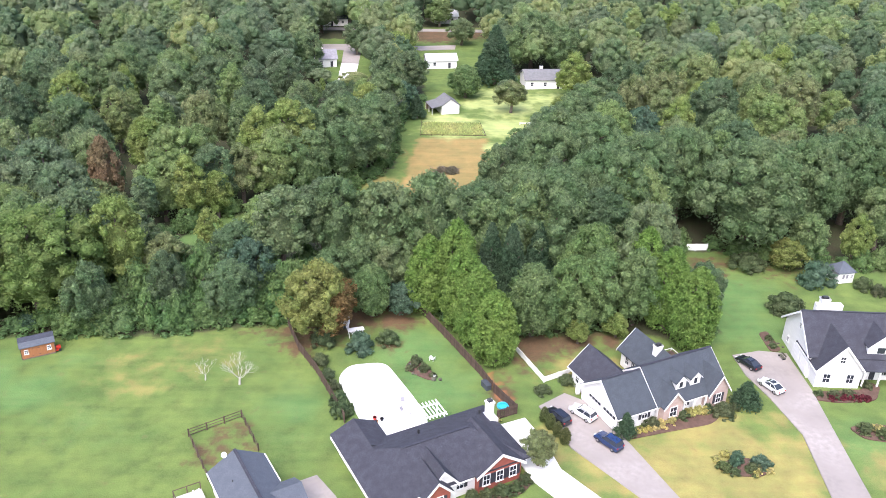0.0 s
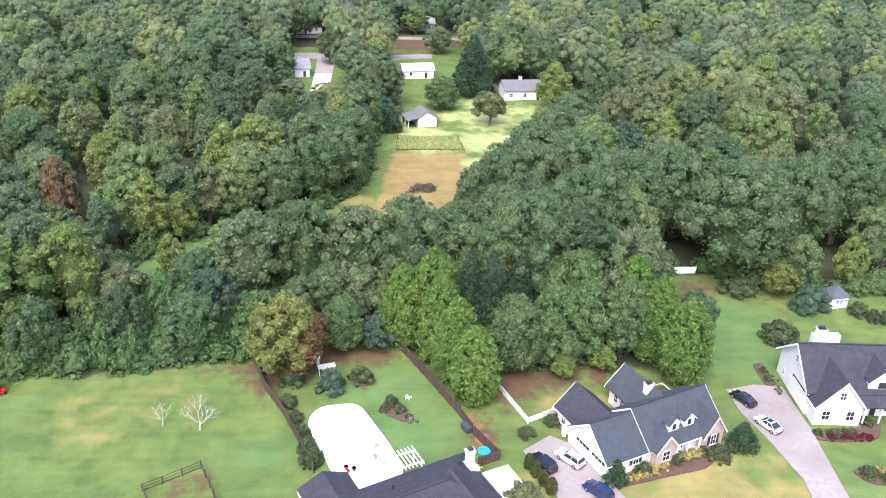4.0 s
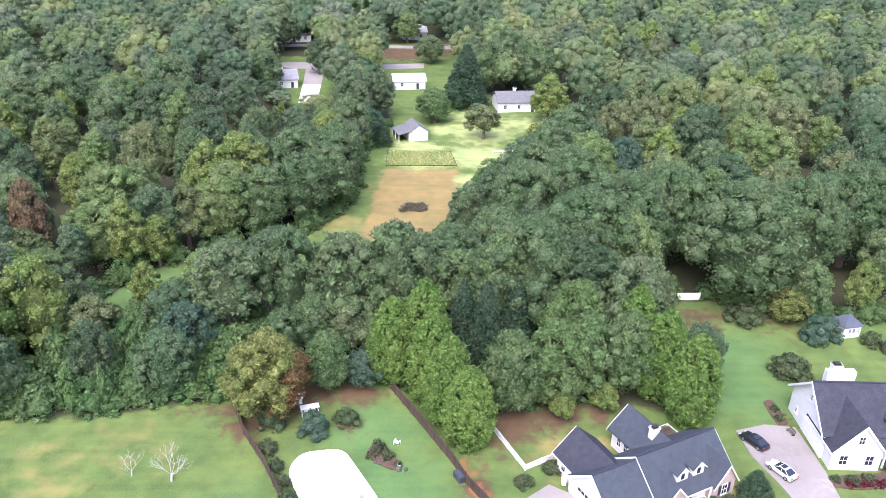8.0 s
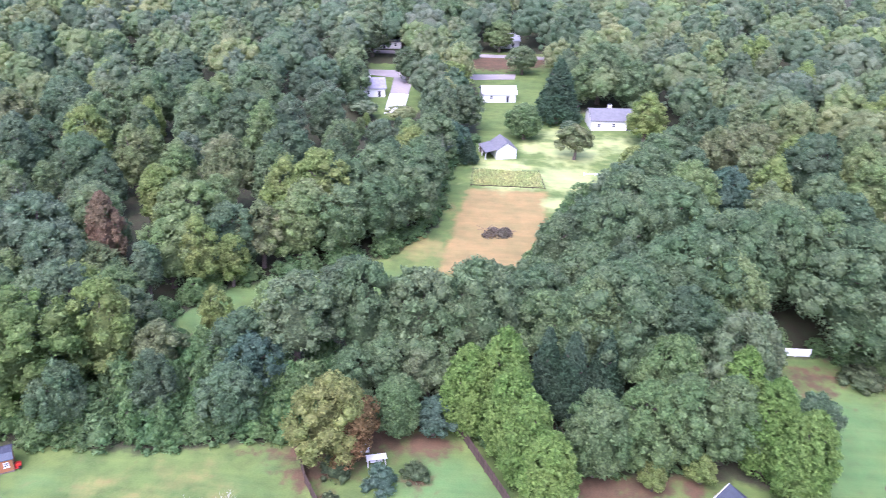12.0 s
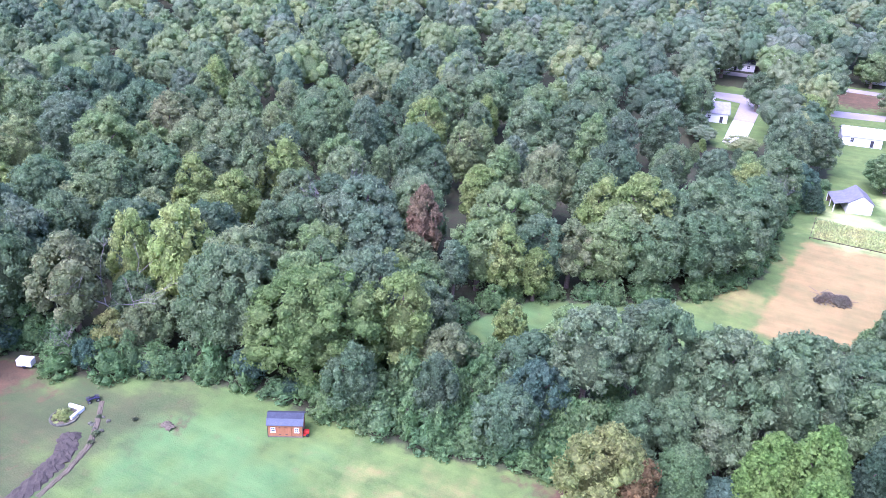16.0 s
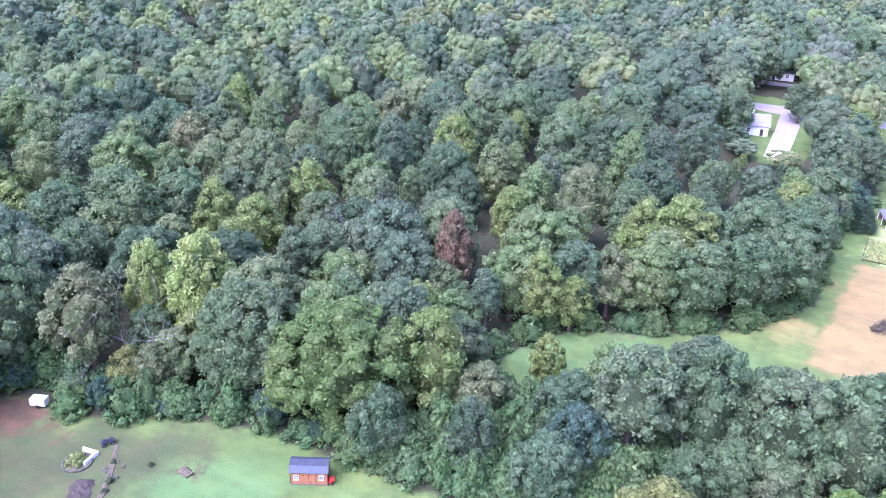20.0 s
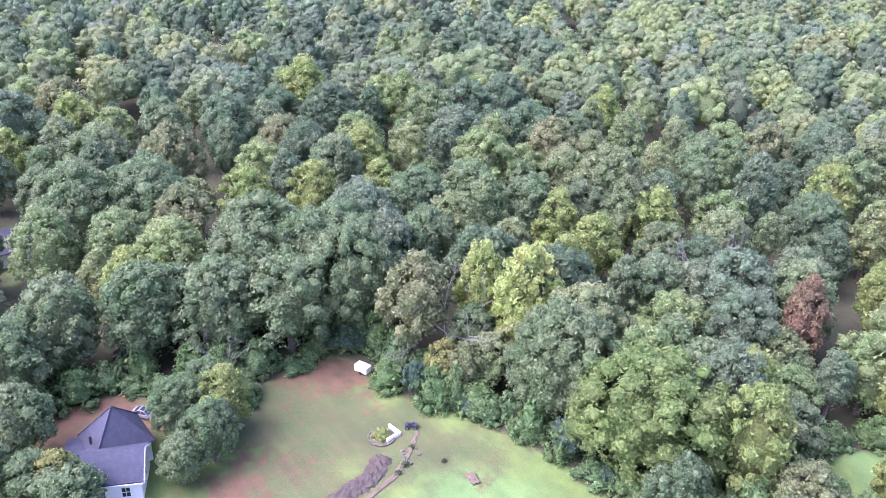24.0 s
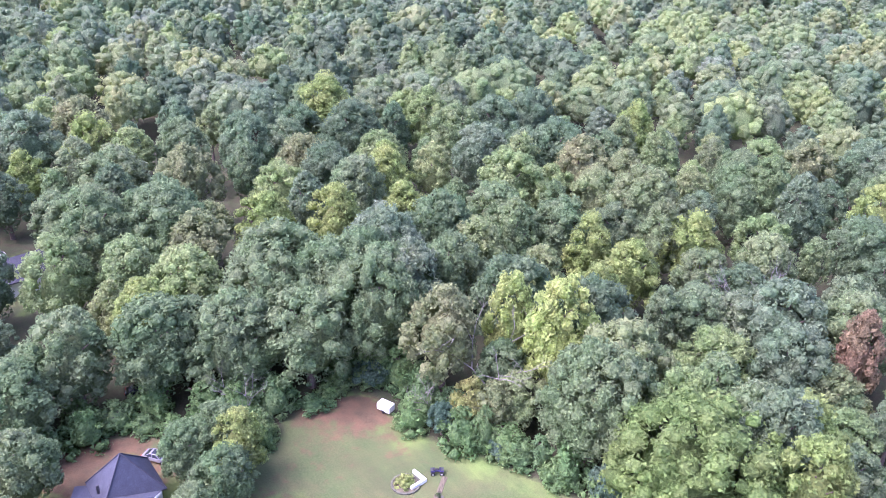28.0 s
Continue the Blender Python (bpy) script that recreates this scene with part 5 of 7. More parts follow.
def tall_house():
    h = thing("house", "two-storey white house with a charcoal roof", "house", pose(52.25, 87.9, 0, 0, 0, -2.4) @ Matrix.Scale(0.941, 4))
    E, R = 4.0, 8.0
    part("wall", gable_walls(0.3, 20.0, 1.6, 11.8, E, R), siding, h, "white sided gable wall")
    part("wall", gable_walls(0.6, 6.9, -0.6, 7, 3.2, 6.8, "y"), siding, h, "white garage gable")
    part("wall", gable_walls(12.4, 17.5, 0.2, 7, 3.2, 5.9, "y"), siding, h)
    part("roof", gable_roof(0.2, 20.2, 1.5, 11.9, E, R + 0.05, "x", 0.45), shingle_dark, h)
    part("roof", gable_roof(0.6, 6.9, -0.6, 6.4, 3.2, 6.95, "y", 0.4), shingle_dark, h)
    part("roof", gable_roof(12.4, 17.5, 0.2, 6.6, 3.2, 6.0, "y", 0.35), shingle_dark, h)
    part("porch_roof", hip_roof(7.2, 12.2, -0.2, 3.2, 2.8, 3.7, False, False, 0.3), shingle_dark, h)
    part("barge_board", barge(0.6, 6.9, -1.0, 3.2, 6.95, 0.4, 0.26, -1), trim_white, h)
    part("barge_board", barge(12.4, 17.5, -0.15, 3.2, 6.0, 0.35, 0.26, -1), trim_white, h)
    part("barge_board", barge_x(1.5, 11.9, -0.27, E, R + 0.05, 0.45, 0.26, -1), trim_white, h)
    part("gutter", boxes((0.1, 0.2, -1.0, 6.4, 2.58, 2.84)), trim_white, h, "white gutter")
    dormer(h, 10.0, 1.7, 4.0, 3.7, 1.5, 4.4, shingle_dark)
    part("ridge_cap", boxes((-0.2, 20.6, 6.55, 6.85, R + 0.18, R + 0.25)), shutter_paint, h)
    dormer(h, 14.9, 3.4, 5.0, 2.4, 1.0, 3.0, shingle_dark)
    chimney(h, 5.6, 12.2, 7.3, 1.3, 0.9)
    part("chimney_base", boxes((4.4, 8.4, 11.7, 12.7, -0.2, 6.3)), siding, h)
    window(h, front(0.28, 6.7, 5.2, -90), 0.6, 0.9)
    window(h, front(0.28, 9.6, 1.0, -90), 0.6, 0.9)
    window(h, front(3.75, -0.62, 4.1), 0.8, 1.1)
    for x in (2.1, 5.4):
        window(h, front(x, -0.62, 0.8), 1.1, 1.5, trim_white)
    window(h, front(14.9, 0.18, 0.8), 1.6, 1.5, None, 3)
    door(h, front(9.6, 1.58, 0), material=shutter_paint)
    window(h, front(11.2, 1.58, 0.8), 0.9, 1.4)
    for x in (7.5, 9.7, 11.9):
        part("porch_column", boxes((x - 0.1, x + 0.1, -0.35, -0.15, 0.05, 2.7)), trim_white, h)
    for y in (2.6, 5.6):
        garage_door(h, front(0.28, y + 0.6, 0, -90), glazed=False)
    return h


def small_garage():
    h = thing("garage", "small white garage with a slate-blue gable roof", "garage", pose(-22.6, 66.3, 0, 0, 0, 30))
    part("wall", gable_walls(0.3, 6.0, -9.5, 0, 2.6, 4.2, "y"), siding, h)
    part("roof", gable_roof(0.3, 6.0, -9.5, 0, 2.65, 4.35, "y", 0.35), shingle_steel, h)
    part("ridge_cap", boxes((2.98, 3.32, -9.9, 0.36, 4.46, 4.56)), shingle_dark, h)
    part("roof", gable_roof(3.6, 7.6, -9.0, -5.2, 2.6, 3.6, "x", 0.3), shingle_steel, h)
    part("wall", boxes((5.8, 7.5, -8.9, -5.3, -0.2, 2.6)), siding, h)
    part("gutter", boxes((6.4, 6.5, -4.6, 0.3, 2.4, 2.56)), trim_white, h, "white gutter")
    part("gutter", boxes((-0.15, -0.05, -9.8, 0.3, 2.4, 2.56)), trim_white, h, "white gutter")
    window(h, front(0.28, -2.5, 0.9, -90), 0.8, 1.1)
    door(h, front(0.28, -5.0, 0, -90))
    d = part("satellite_dish", bmesh_dish(0.34), trim_white, h, "round white satellite dish")
    d.matrix_basis = pose(1.9, 0.25, 4.25, 50, 0, 20)
    part("roof_vent", boxes((1.6, 1.75, -3.5, -3.35, 3.3, 3.75)), dark_metal, h)
    return h


def bmesh_dish(r):
    bm = bmesh.new()
    rings = [[bm.verts.new((r * s * math.cos(a * math.pi / 8), r * s * math.sin(a * math.pi / 8), 0.35 * r * s * s)) for a in range(16)] for s in (0.25, 0.6, 1.0)]
    c = bm.verts.new((0, 0, 0))
    for k in range(16):
        bm.faces.new((c, rings[0][k], rings[0][(k + 1) % 16]))
        for p, q in zip(rings, rings[1:]):
            bm.faces.new((p[k], q[k], q[(k + 1) % 16], p[(k + 1) % 16]))
    tube(bm, (0, 0, -0.6), (0, 0, 0), 0.04, 0.04, 6)
    return bm


def cedar_shed():
    h = thing("garden_shed", "orange cedar shed with a two-pitched navy roof", "shed", pose(-53.8, 90.8, 0, 0, 0, 28) @ Matrix.Scale(0.93, 4))
    part("wall", gable_walls(0.1, 4.5, 0.1, 2.5, 1.95, 2.75), cedar, h)
    for a, b, c, d, mat in ((-0.12, 1.9, 0.5, 2.55, shingle_steel), (0.5, 2.55, 1.3, 2.92, shingle_navy), (2.72, 1.9, 2.1, 2.55, shingle_steel), (2.1, 2.55, 1.3, 2.92, shingle_navy)):
        bm = bmesh.new()
        slab(bm, [(-0.1, a, b), (4.7, a, b), (4.7, c, d), (-0.1, c, d)], -0.08)
        bmesh.ops.recalc_face_normals(bm, faces=bm.faces)
        part("roof", bm, mat, h)
    part("base", boxes((0.05, 4.55, 0.05, 2.55, -0.2, 0.12)), bark, h)
    for x in (0.75, 3.8):
        window(h, front(x, 0.08, 0.9), 0.5, 0.6, None)
    for x in (1.85, 2.7):
        d = part("door", boxes((x - 0.4, x + 0.4, 0.03, 0.1, 0.15, 1.8)), cedar, h)
        part("hinge", boxes((x - 0.38, x - 0.1, 0.01, 0.03, 1.5, 1.56), (x - 0.38, x - 0.1, 0.01, 0.03, 0.4, 0.46)), dark_metal, d)
    for x in (0.0, 4.52):
        part("corner_board", boxes((x, x + 0.08, 0.04, 0.1, 0.1, 1.95)), fence_wood, h)
    return h


def white_shed():
    h = thing("garden_shed", "small white shed with a grey hip roof", "shed", pose(68.7, 115.8, 0, 0, 0, 12))
    part("wall", boxes((0.1, 3.1, 0.1, 2.9, -0.2, 2.1)), siding, h)
    part("roof", hip_roof(0.05, 3.15, 0.05, 2.95, 2.1, 3.4, True, True, 0.2, 0.08), shingle_steel, h)
    for x in (1.05, 1.75):
        d = part("door", boxes((x - 0.33, x + 0.33, 0.04, 0.1, 0.05, 1.85)), trim_white, h)
        part("panel", boxes((x - 0.2, x + 0.2, 0.02, 0.05, 0.9, 1.6)), shingle_grey, d)
    window(h, front(2.6, 0.08, 0.9), 0.4, 0.6)
    return h


def far_house(label, x, y, turn, w, d, eave, ridge, roof_mat, stack=True, wall_mat=None, along="x"):
    h = thing("house", label, "house", pose(x, y, 0, 0, 0, turn))
    part("wall", gable_walls(0, w, 0, d, eave, ridge, along), wall_mat or siding, h)
    part("roof", gable_roof(0, w, 0, d, eave, ridge + 0.08, along, 0.4), roof_mat, h)
    n = max(2, int(w / 3.2))
    for k in range(n):
        xx = w * (k + 0.5) / n
        if k == n // 2:
            door(h, front(xx, -0.02, 0), material=shutter_paint)
        else:
            window(h, front(xx, -0.02, 0.9), 0.9, 1.1)
    if stack:
        chimney(h, w * 0.35, d * 0.62, ridge + 0.9, 0.8, 0.7)
    return h


def barn():
    h = thing("barn", "small white barn with an open lean-to", "barn", pose(4.2, 204.8, 0, 0, 0, 16) @ Matrix.Scale(0.86, 4))
    part("wall", gable_walls(0, 5.6, 0, 7, 2.6, 4.4, "y"), siding, h)
    part("roof", gable_roof(0, 5.6, 0, 7, 2.6, 4.5, "y", 0.3), shingle_mid, h)
    bm = bmesh.new()
    slab(bm, [(-3.2, -0.2, 2.0), (0.0, -0.2, 2.75), (0.0, 7.2, 2.75), (-3.2, 7.2, 2.0)], -0.12)
    part("lean_to_roof", bm, shingle_mid, h)
    for y in (0.0, 3.5, 6.9):
        part("post", boxes((-3.1, -2.95, y, y + 0.15, -0.2, 2.02)), trim_white, h)
    door(h, front(2.8, -0.02, 0), 1.4, 2.1)
    part("back_wall", boxes((-3.0, 0, 6.8, 6.95, -0.2, 2.0)), bark, h)
    return h


def dark_roof_house():
    h = thing("house", "house with a tall navy hip roof", "house", pose(-85.2, 55.4, 0, 0, 0, -24))
    turn = Matrix.Translation((-4.71, -3.87, 0)) @ Matrix.Rotation(radians(27), 4, "Z")
    bm = boxes((-2.5, 2.5, -3.0, 3.0, -0.3, 3.0))
    bm.transform(turn)
    part("wall", bm, siding, h)
    bm = bmesh.new()
    a, b = 2.95, 3.45
    low = [bm.verts.new((x, y, 2.8)) for x, y in ((-a, -b), (a, -b), (a, b), (-a, b))]
    eave = [bm.verts.new((x, y, 2.96)) for x, y in ((-a, -b), (a, -b), (a, b), (-a, b))]
    peak = bm.verts.new((0, 0, 7.4))
    bm.faces.new(low[::-1])
    for k in range(4):
        n = (k + 1) % 4
        bm.faces.new((low[k], low[n], eave[n], eave[k]))
        bm.faces.new((eave[k], eave[n], peak))
    bm.transform(turn)
    part("hip_roof", bm, shingle_navy, h)
    for x, y in ((-a, -b), (a, -b), (a, b), (-a, b)):
        bm = bmesh.new()
        tube(bm, Vector((x, y, 2.98)), Vector((0, 0, 7.42)), 0.09, 0.09, 6)
        bm.transform(turn)
        part("hip_cap", bm, shingle_dark, h)
    part("wing_wall", gable_walls(-2.9, 2.9, -6.4, -0.35, 3.1, 4.9, "y"), siding, h)
    part("wing_roof", gable_roof(-2.9, 2.9, -6.4, -0.35, 3.1, 5.0, "y", 0.35), shingle_navy, h)
    part("barge_board", barge(-2.9, 2.9, 0.03, 3.1, 5.0, 0.35, 0.22, 1), trim_white, h)
    part("porch_roof", boxes((-5.6, -2.6, -9.4, -6.3, 2.55, 2.75)), shingle_navy, h)
    for x in (-5.4, -2.9):
        part("porch_post", boxes((x, x + 0.15, -9.25, -9.1, -0.2, 2.56)), trim_white, h)
    window(h, front(0, -0.33, 0.9, 180), 1.0, 1.4)
    for y in (-2.0, -4.6):
        window(h, front(2.92, y, 0.9, 90), 1.0, 1.4)
    part("gutter", boxes((3.24, 3.34, -6.6, -0.1, 2.72, 2.86)), trim_white, h, "white gutter")
    part("roof_vent", boxes((-2.6, -2.35, -6.2, -5.95, 4.2, 5.3)), dark_metal, h)
    return h


brick_house()
cape_house()
tall_house()
small_garage()
cedar_shed()
white_shed()
barn()
dark_roof_house()
far_house("white one-storey house with a pale grey roof", 28.8, 230.8, 6, 15.5, 8.0, 2.7, 4.6, shingle_mid)
far_house("low white house with a white roof", 0.2, 251.8, 10, 9.4, 6.0, 2.5, 3.8, trim_white, False)
far_house("grey-roofed house beyond the road", -42.0, 312.0, 10, 12.0, 8.0, 2.7, 5.0, shingle_blue)
far_house("pale-roofed house beside the drive", -34.2, 250.5, 14, 6.4, 6.5, 2.6, 4.6, shingle_grey)
far_house("low grey-roofed house among trees", -146.5, 48.0, 100, 11.0, 8.0, 2.7, 4.8, shingle_dark)
far_house("white house by the far road", 3.0, 322.0, 10, 9.0, 7.0, 2.7, 4.6, siding, False)


# ---- paving ----
def paving(name, outline, material, label, top=0.09, kind="structure"):
    bm = prism(bmesh.new(), outline, -0.5, top)
    bmesh.ops.recalc_face_normals(bm, faces=bm.faces)
    es = [e for e in bm.edges if e.verts[0].co.z > 0 and e.verts[1].co.z > 0]
    bmesh.ops.bevel(bm, geom=es, offset=0.03, segments=1, affect="EDGES")
    return tagged(part(name, bm, material), label, name.replace("_", " "), kind=kind)


def rounded(points, r=1.5, steps=6):
    out = []
    n = len(points)
    for i in range(n):
        p, a, b = (Vector(points[k % n]) for k in (i, i - 1, i + 1))
        ra = min(r, (a - p).length * 0.45, (b - p).length * 0.45)
        s, e = p + (a - p).normalized() * ra, p + (b - p).normalized() * ra
        for k in range(steps + 1):
            t = k / steps
            q = s * (1 - t) ** 2 + p * 2 * t * (1 - t) + e * t * t
            out.append((q.x, q.y))
    return out


paving("pool_patio", rounded([(-11.0, 87.4), (-9.8, 90.6), (-4.8, 91.4), (-3.1, 88.2), (-0.3, 82.8), (1.6, 78.0), (-3.3, 75.4), (-6.4, 77.0)], 2.2), concrete, "bright white concrete pool patio with rounded end", 0.14)
paving("driveway", [(10.0, 78.4), (13.2, 79.8), (15.2, 75.4), (16.4, 70.6), (20.2, 66.0), (26, 58), (21, 57), (15.4, 65.6), (12.8, 68.8), (11.6, 72)], concrete, "white concrete driveway beside the brick house", 0.08)
paving("driveway", [(15.2, 82.2), (18.9, 85.0), (21.6, 83.2), (24.4, 77.6), (29.0, 66.0), (35, 52), (31, 51), (24.6, 66.0), (18.2, 74.2), (16.6, 78)], drive_grey, "stained grey concrete driveway", 0.08)
paving("driveway", [(44.2, 94.4), (48.4, 95.6), (52.2, 95.0), (52.2, 86.4), (51.4, 77.2), (50.5, 66), (46, 66), (47.2, 77.2), (45.8, 84.6), (44.4, 89.6)], drive_grey, "stained grey concrete driveway", 0.08)
paving("garage_apron", [(-14.0, 67.8), (-11.4, 69.2), (-8.9, 65.9), (-6, 60), (-10, 58)], drive_grey, "grey concrete apron beside the garage", 0.08)
paving("road", [(-6.5, 275), (9.6, 279), (10.0, 285), (-5.0, 282)], drive_grey, "pale concrete yard before the far house", 0.06)
paving("road", [(-40, 305.5), (28, 307.5), (62, 325), (62, 330), (27, 312), (-40, 310)], drive_grey, "grey road among far trees", 0.06)
paving("driveway", [(-26.2, 236), (-21.2, 236.4), (-21.6, 256), (-27.0, 256)], concrete, "bright pale driveway far among the trees", 0.06)
paving("driveway", [(-27.0, 256.2), (-21.6, 256.2), (-22, 274), (-20, 284), (-38, 282), (-38, 276.5), (-28, 274)], drive_grey, "grey driveway before the far house", 0.06)


# ---- fences ----
def part_mesh(name, bm, material):
    me = bpy.data.meshes.new(name)
    bm.to_mesh(me)
    bm.free()
    me.materials.append(material)
    return me


def fence(label, points, post_gap, height, material, style):
    """A fence along a line: a post at each step, and a panel between two posts."""
    f = thing("fence", label, "fence", pose(points[0][0], points[0][1], 0))
    o = Vector((points[0][0], points[0][1], 0))
    for a, b in zip(points, points[1:]):
        a, b = Vector((*a, 0)), Vector((*b, 0))
        n = max(1, round((b - a).length / post_gap))
        w = (b - a).length / n
        turn = math.degrees(math.atan2(b.y - a.y, b.x - a.x))
        for k in range(n + 1):
            p = a.lerp(b, k / n) - o
            post = part("post", boxes((-0.07, 0.07, -0.07, 0.07, -0.4, height + 0.08), bevel=0.015), material, f)
            post.matrix_basis = pose(p.x, p.y, 0, 0, 0, turn)
            if k == n:
                break
            here = pose(p.x, p.y, 0, 0, 0, turn)
            if style == "board":
                m = int(w / 0.24)
                tall = part_mesh("board", boxes((-0.105, 0.105, -0.015, 0.015, 0.05, height)), material)
                for i in range(m):
                    board = new("board", tall)
                    board.parent = f
                    board.matrix_basis = here @ Matrix.Translation((0.07 + (w - 0.14) * (i + 0.5) / m, 0, -0.03 * (i % 2)))
                rails = [(0.05, w - 0.05, 0.017, 0.055, z, z + 0.09) for z in (0.3, height - 0.3)]
            elif style == "vinyl":
                panel = part("panel", boxes((0.06, w - 0.06, -0.02, 0.02, 0.06, height - 0.1)), material, f)
                panel.matrix_basis = here
                rails = [(0.05, w - 0.05, -0.045, 0.045, z - 0.06, z + 0.06) for z in (0.11, height - 0.06)]
            else:
                rails = [(0.05, w - 0.05, -0.02, 0.02, z, z + 0.08) for z in (0.15, height * 0.55, height - 0.08)]
            for r in rails:
                rail = part("rail", boxes(r), material, f)
                rail.matrix_basis = here
    return f


fence("weathered brown wooden board fence along the cypresses", [(-0.7, 106.2), (4.4, 96.2), (8.1, 88.7), (9.4, 85.4)], 2.4, 1.55, fence_wood, "board")
fence("weathered brown wooden board fence beside the lawn", [(-19.6, 100.8), (-17.0, 94.2), (-13.9, 88.9), (-11.2, 83.2), (-9.2, 78.6)], 2.4, 1.5, fence_wood, "board")
fence("brown wooden fence round the small side yard", [(9.6, 85.0), (12.2, 80.6), (9.7, 79.4)], 1.6, 1.5, fence_wood, "board")
fence("brown wooden fence at the yard's back", [(-19.6, 101.2), (-9.5, 105.6), (-0.9, 106.6)], 2.4, 1.5, fence_wood, "board")
fence("low white vinyl fence round the back lawn", [(12.2, 97.8), (13.3, 95.2), (16.5, 87.4), (20.6, 89.6)], 2.2, 0.85, fence_white, "vinyl")
fence("white vinyl fence at the wood's edge", [(43.5, 127.0), (46.4, 127.4), (50.6, 127.6)], 2.2, 1.3, fence_white, "vinyl")
fence("dark rail fence round the dog pen", [(-23.4, 68.4), (-27.4, 75.6), (-21.9, 79.3), (-18.7, 73.2)], 1.9, 1.05, fence_wood, "rail")
fence("low wooden edging across the far grass", [(24.0, 197.6), (33.5, 198.2)], 2.4, 0.5, fence_white, "rail")


# ---- vehicles ----
def car(label, x, y, heading, paint, kind):
    """A parked car, nose towards its heading: body, cabin, panes, lamps, wheels, mirrors."""
    v = thing("car", label, "car", pose(x, y, 0.09, 0, 0, heading))
    L, W, H = (4.45, 1.84, 1.7) if kind == "suv" else (4.45, 1.8, 1.42)
    hood, belt = (1.06, 1.12) if kind == "suv" else (0.86, 0.93)
    a = L / 2
    side = [(-a, 0.42), (-a + 0.05, belt - 0.08), (-a + 0.25, belt), (a - 1.35, belt), (a - 0.45, hood - 0.08), (a - 0.06, hood - 0.3), (a, 0.45), (a - 0.12, 0.27), (-a + 0.12, 0.27)]
    bm = bmesh.new()
    rows = []
    for s, k in ((-1, 0.88), (-1, 1.0), (1, 1.0), (1, 0.88)):
        rows.append([bm.verts.new((px, s * W / 2, pz)) for px, pz in side])
        if k != 1.0:
            for q in rows[-1]:
                q.co.y = s * W / 2
                q.co.x *= 0.97
                q.co.z = 0.65 + (q.co.z - 0.65) * 0.82
        else:
            for q in rows[-1]:
                q.co.y = s * (W / 2 - 0.09)
    n = len(side)
    for r0, r1 in zip(rows, rows[1:]):
        for k in range(n):
            bm.faces.new((r0[k], r0[(k + 1) % n], r1[(k + 1) % n], r1[k]))
    bm.faces.new(rows[0]), bm.faces.new(rows[-1][::-1])
    bmesh.ops.recalc_face_normals(bm, faces=bm.faces)
    bmesh.ops.bevel(bm, geom=bm.edges[:], offset=0.055, segments=2, affect="EDGES", profile=0.6)
    part("body", bm, paint, v, smooth=True)
    top = [(-a + 0.12, -a + 0.42), (a - 1.3, a - 2.0)] if kind == "suv" else [(-a + 0.45, -a + 1.35), (a - 1.25, a - 2.1)]
    (b0, t0), (b1, t1) = top
    bm = bmesh.new()
    lo = [bm.verts.new(p) for p in ((b0, -W / 2 + 0.1, belt - 0.02), (b1, -W / 2 + 0.1, belt - 0.02), (b1, W / 2 - 0.1, belt - 0.02), (b0, W / 2 - 0.1, belt - 0.02))]
    hi = [bm.verts.new(p) for p in ((t0, -W / 2 + 0.28, H - 0.06), (t1, -W / 2 + 0.28, H - 0.06), (t1, W / 2 - 0.28, H - 0.06), (t0, W / 2 - 0.28, H - 0.06))]
    bm.faces.new(hi)
    for k in range(4):
        bm.faces.new((lo[k], lo[(k + 1) % 4], hi[(k + 1) % 4], hi[k]))
    bmesh.ops.recalc_face_normals(bm, faces=bm.faces)
    part("glass", bm, glass_dark, v, "dark tinted windows")
    bm = boxes((t0 - 0.06, t1 + 0.08, -W / 2 + 0.26, W / 2 - 0.26, H - 0.09, H), bevel=0.04)
    roof = part("roof", bm, paint, v)
    if kind == "suv":
        for s in (-1, 1):
            part("roof_rail", boxes((t0 + 0.1, t1 - 0.2, s * 0.62 - 0.02, s * 0.62 + 0.02, H, H + 0.06)), dark_metal, roof)
    else:
        part("sunroof", boxes((t0 + 0.25, t1 - 0.05, -0.48, 0.48, H, H + 0.008)), glass_dark, roof)
    for s in (-1, 1):
        for f in (0.02, 0.5, 0.98):
            pb, pt = Vector((b0 + (b1 - b0) * f, s * (W / 2 - 0.09), belt - 0.02)), Vector((t0 + (t1 - t0) * f, s * (W / 2 - 0.27), H - 0.05))
            part("pillar", tube(bmesh.new(), pb, pt, 0.05, 0.045, 6), paint, v)
        part("mirror", boxes((b1 - 0.35, b1 - 0.2, s * (W / 2 + 0.02) - 0.07, s * (W / 2 + 0.02) + 0.07, belt, belt + 0.15), bevel=0.03), paint, v)
        part("tail_lamp", boxes((-a - 0.01, -a + 0.12, s * (W / 2 - 0.24) - 0.14, s * (W / 2 - 0.24) + 0.14, belt - 0.3, belt - 0.1)), lamp_red, v, "red tail lamp")
        part("head_lamp", boxes((a - 0.22, a - 0.02, s * (W / 2 - 0.3) - 0.17, s * (W / 2 - 0.3) + 0.17, hood - 0.34, hood - 0.2)), lamp_clear, v, "clear head lamp")
        for px in (-a + 0.85, a - 0.9):
            y0, y1 = sorted((s * (W / 2 + 0.01), s * (W / 2 - 0.22)))
            w = part("wheel", tube(bmesh.new(), (px, y0, 0.34), (px, y1, 0.34), 0.34, 0.34, 20), rubber, v, "black tyre on an alloy rim")
            yr = s * (W / 2 + 0.015)
            part("rim", tube(bmesh.new(), (px, yr - s * 0.03, 0.34), (px, yr, 0.34), 0.22, 0.2, 14), alloy, w)
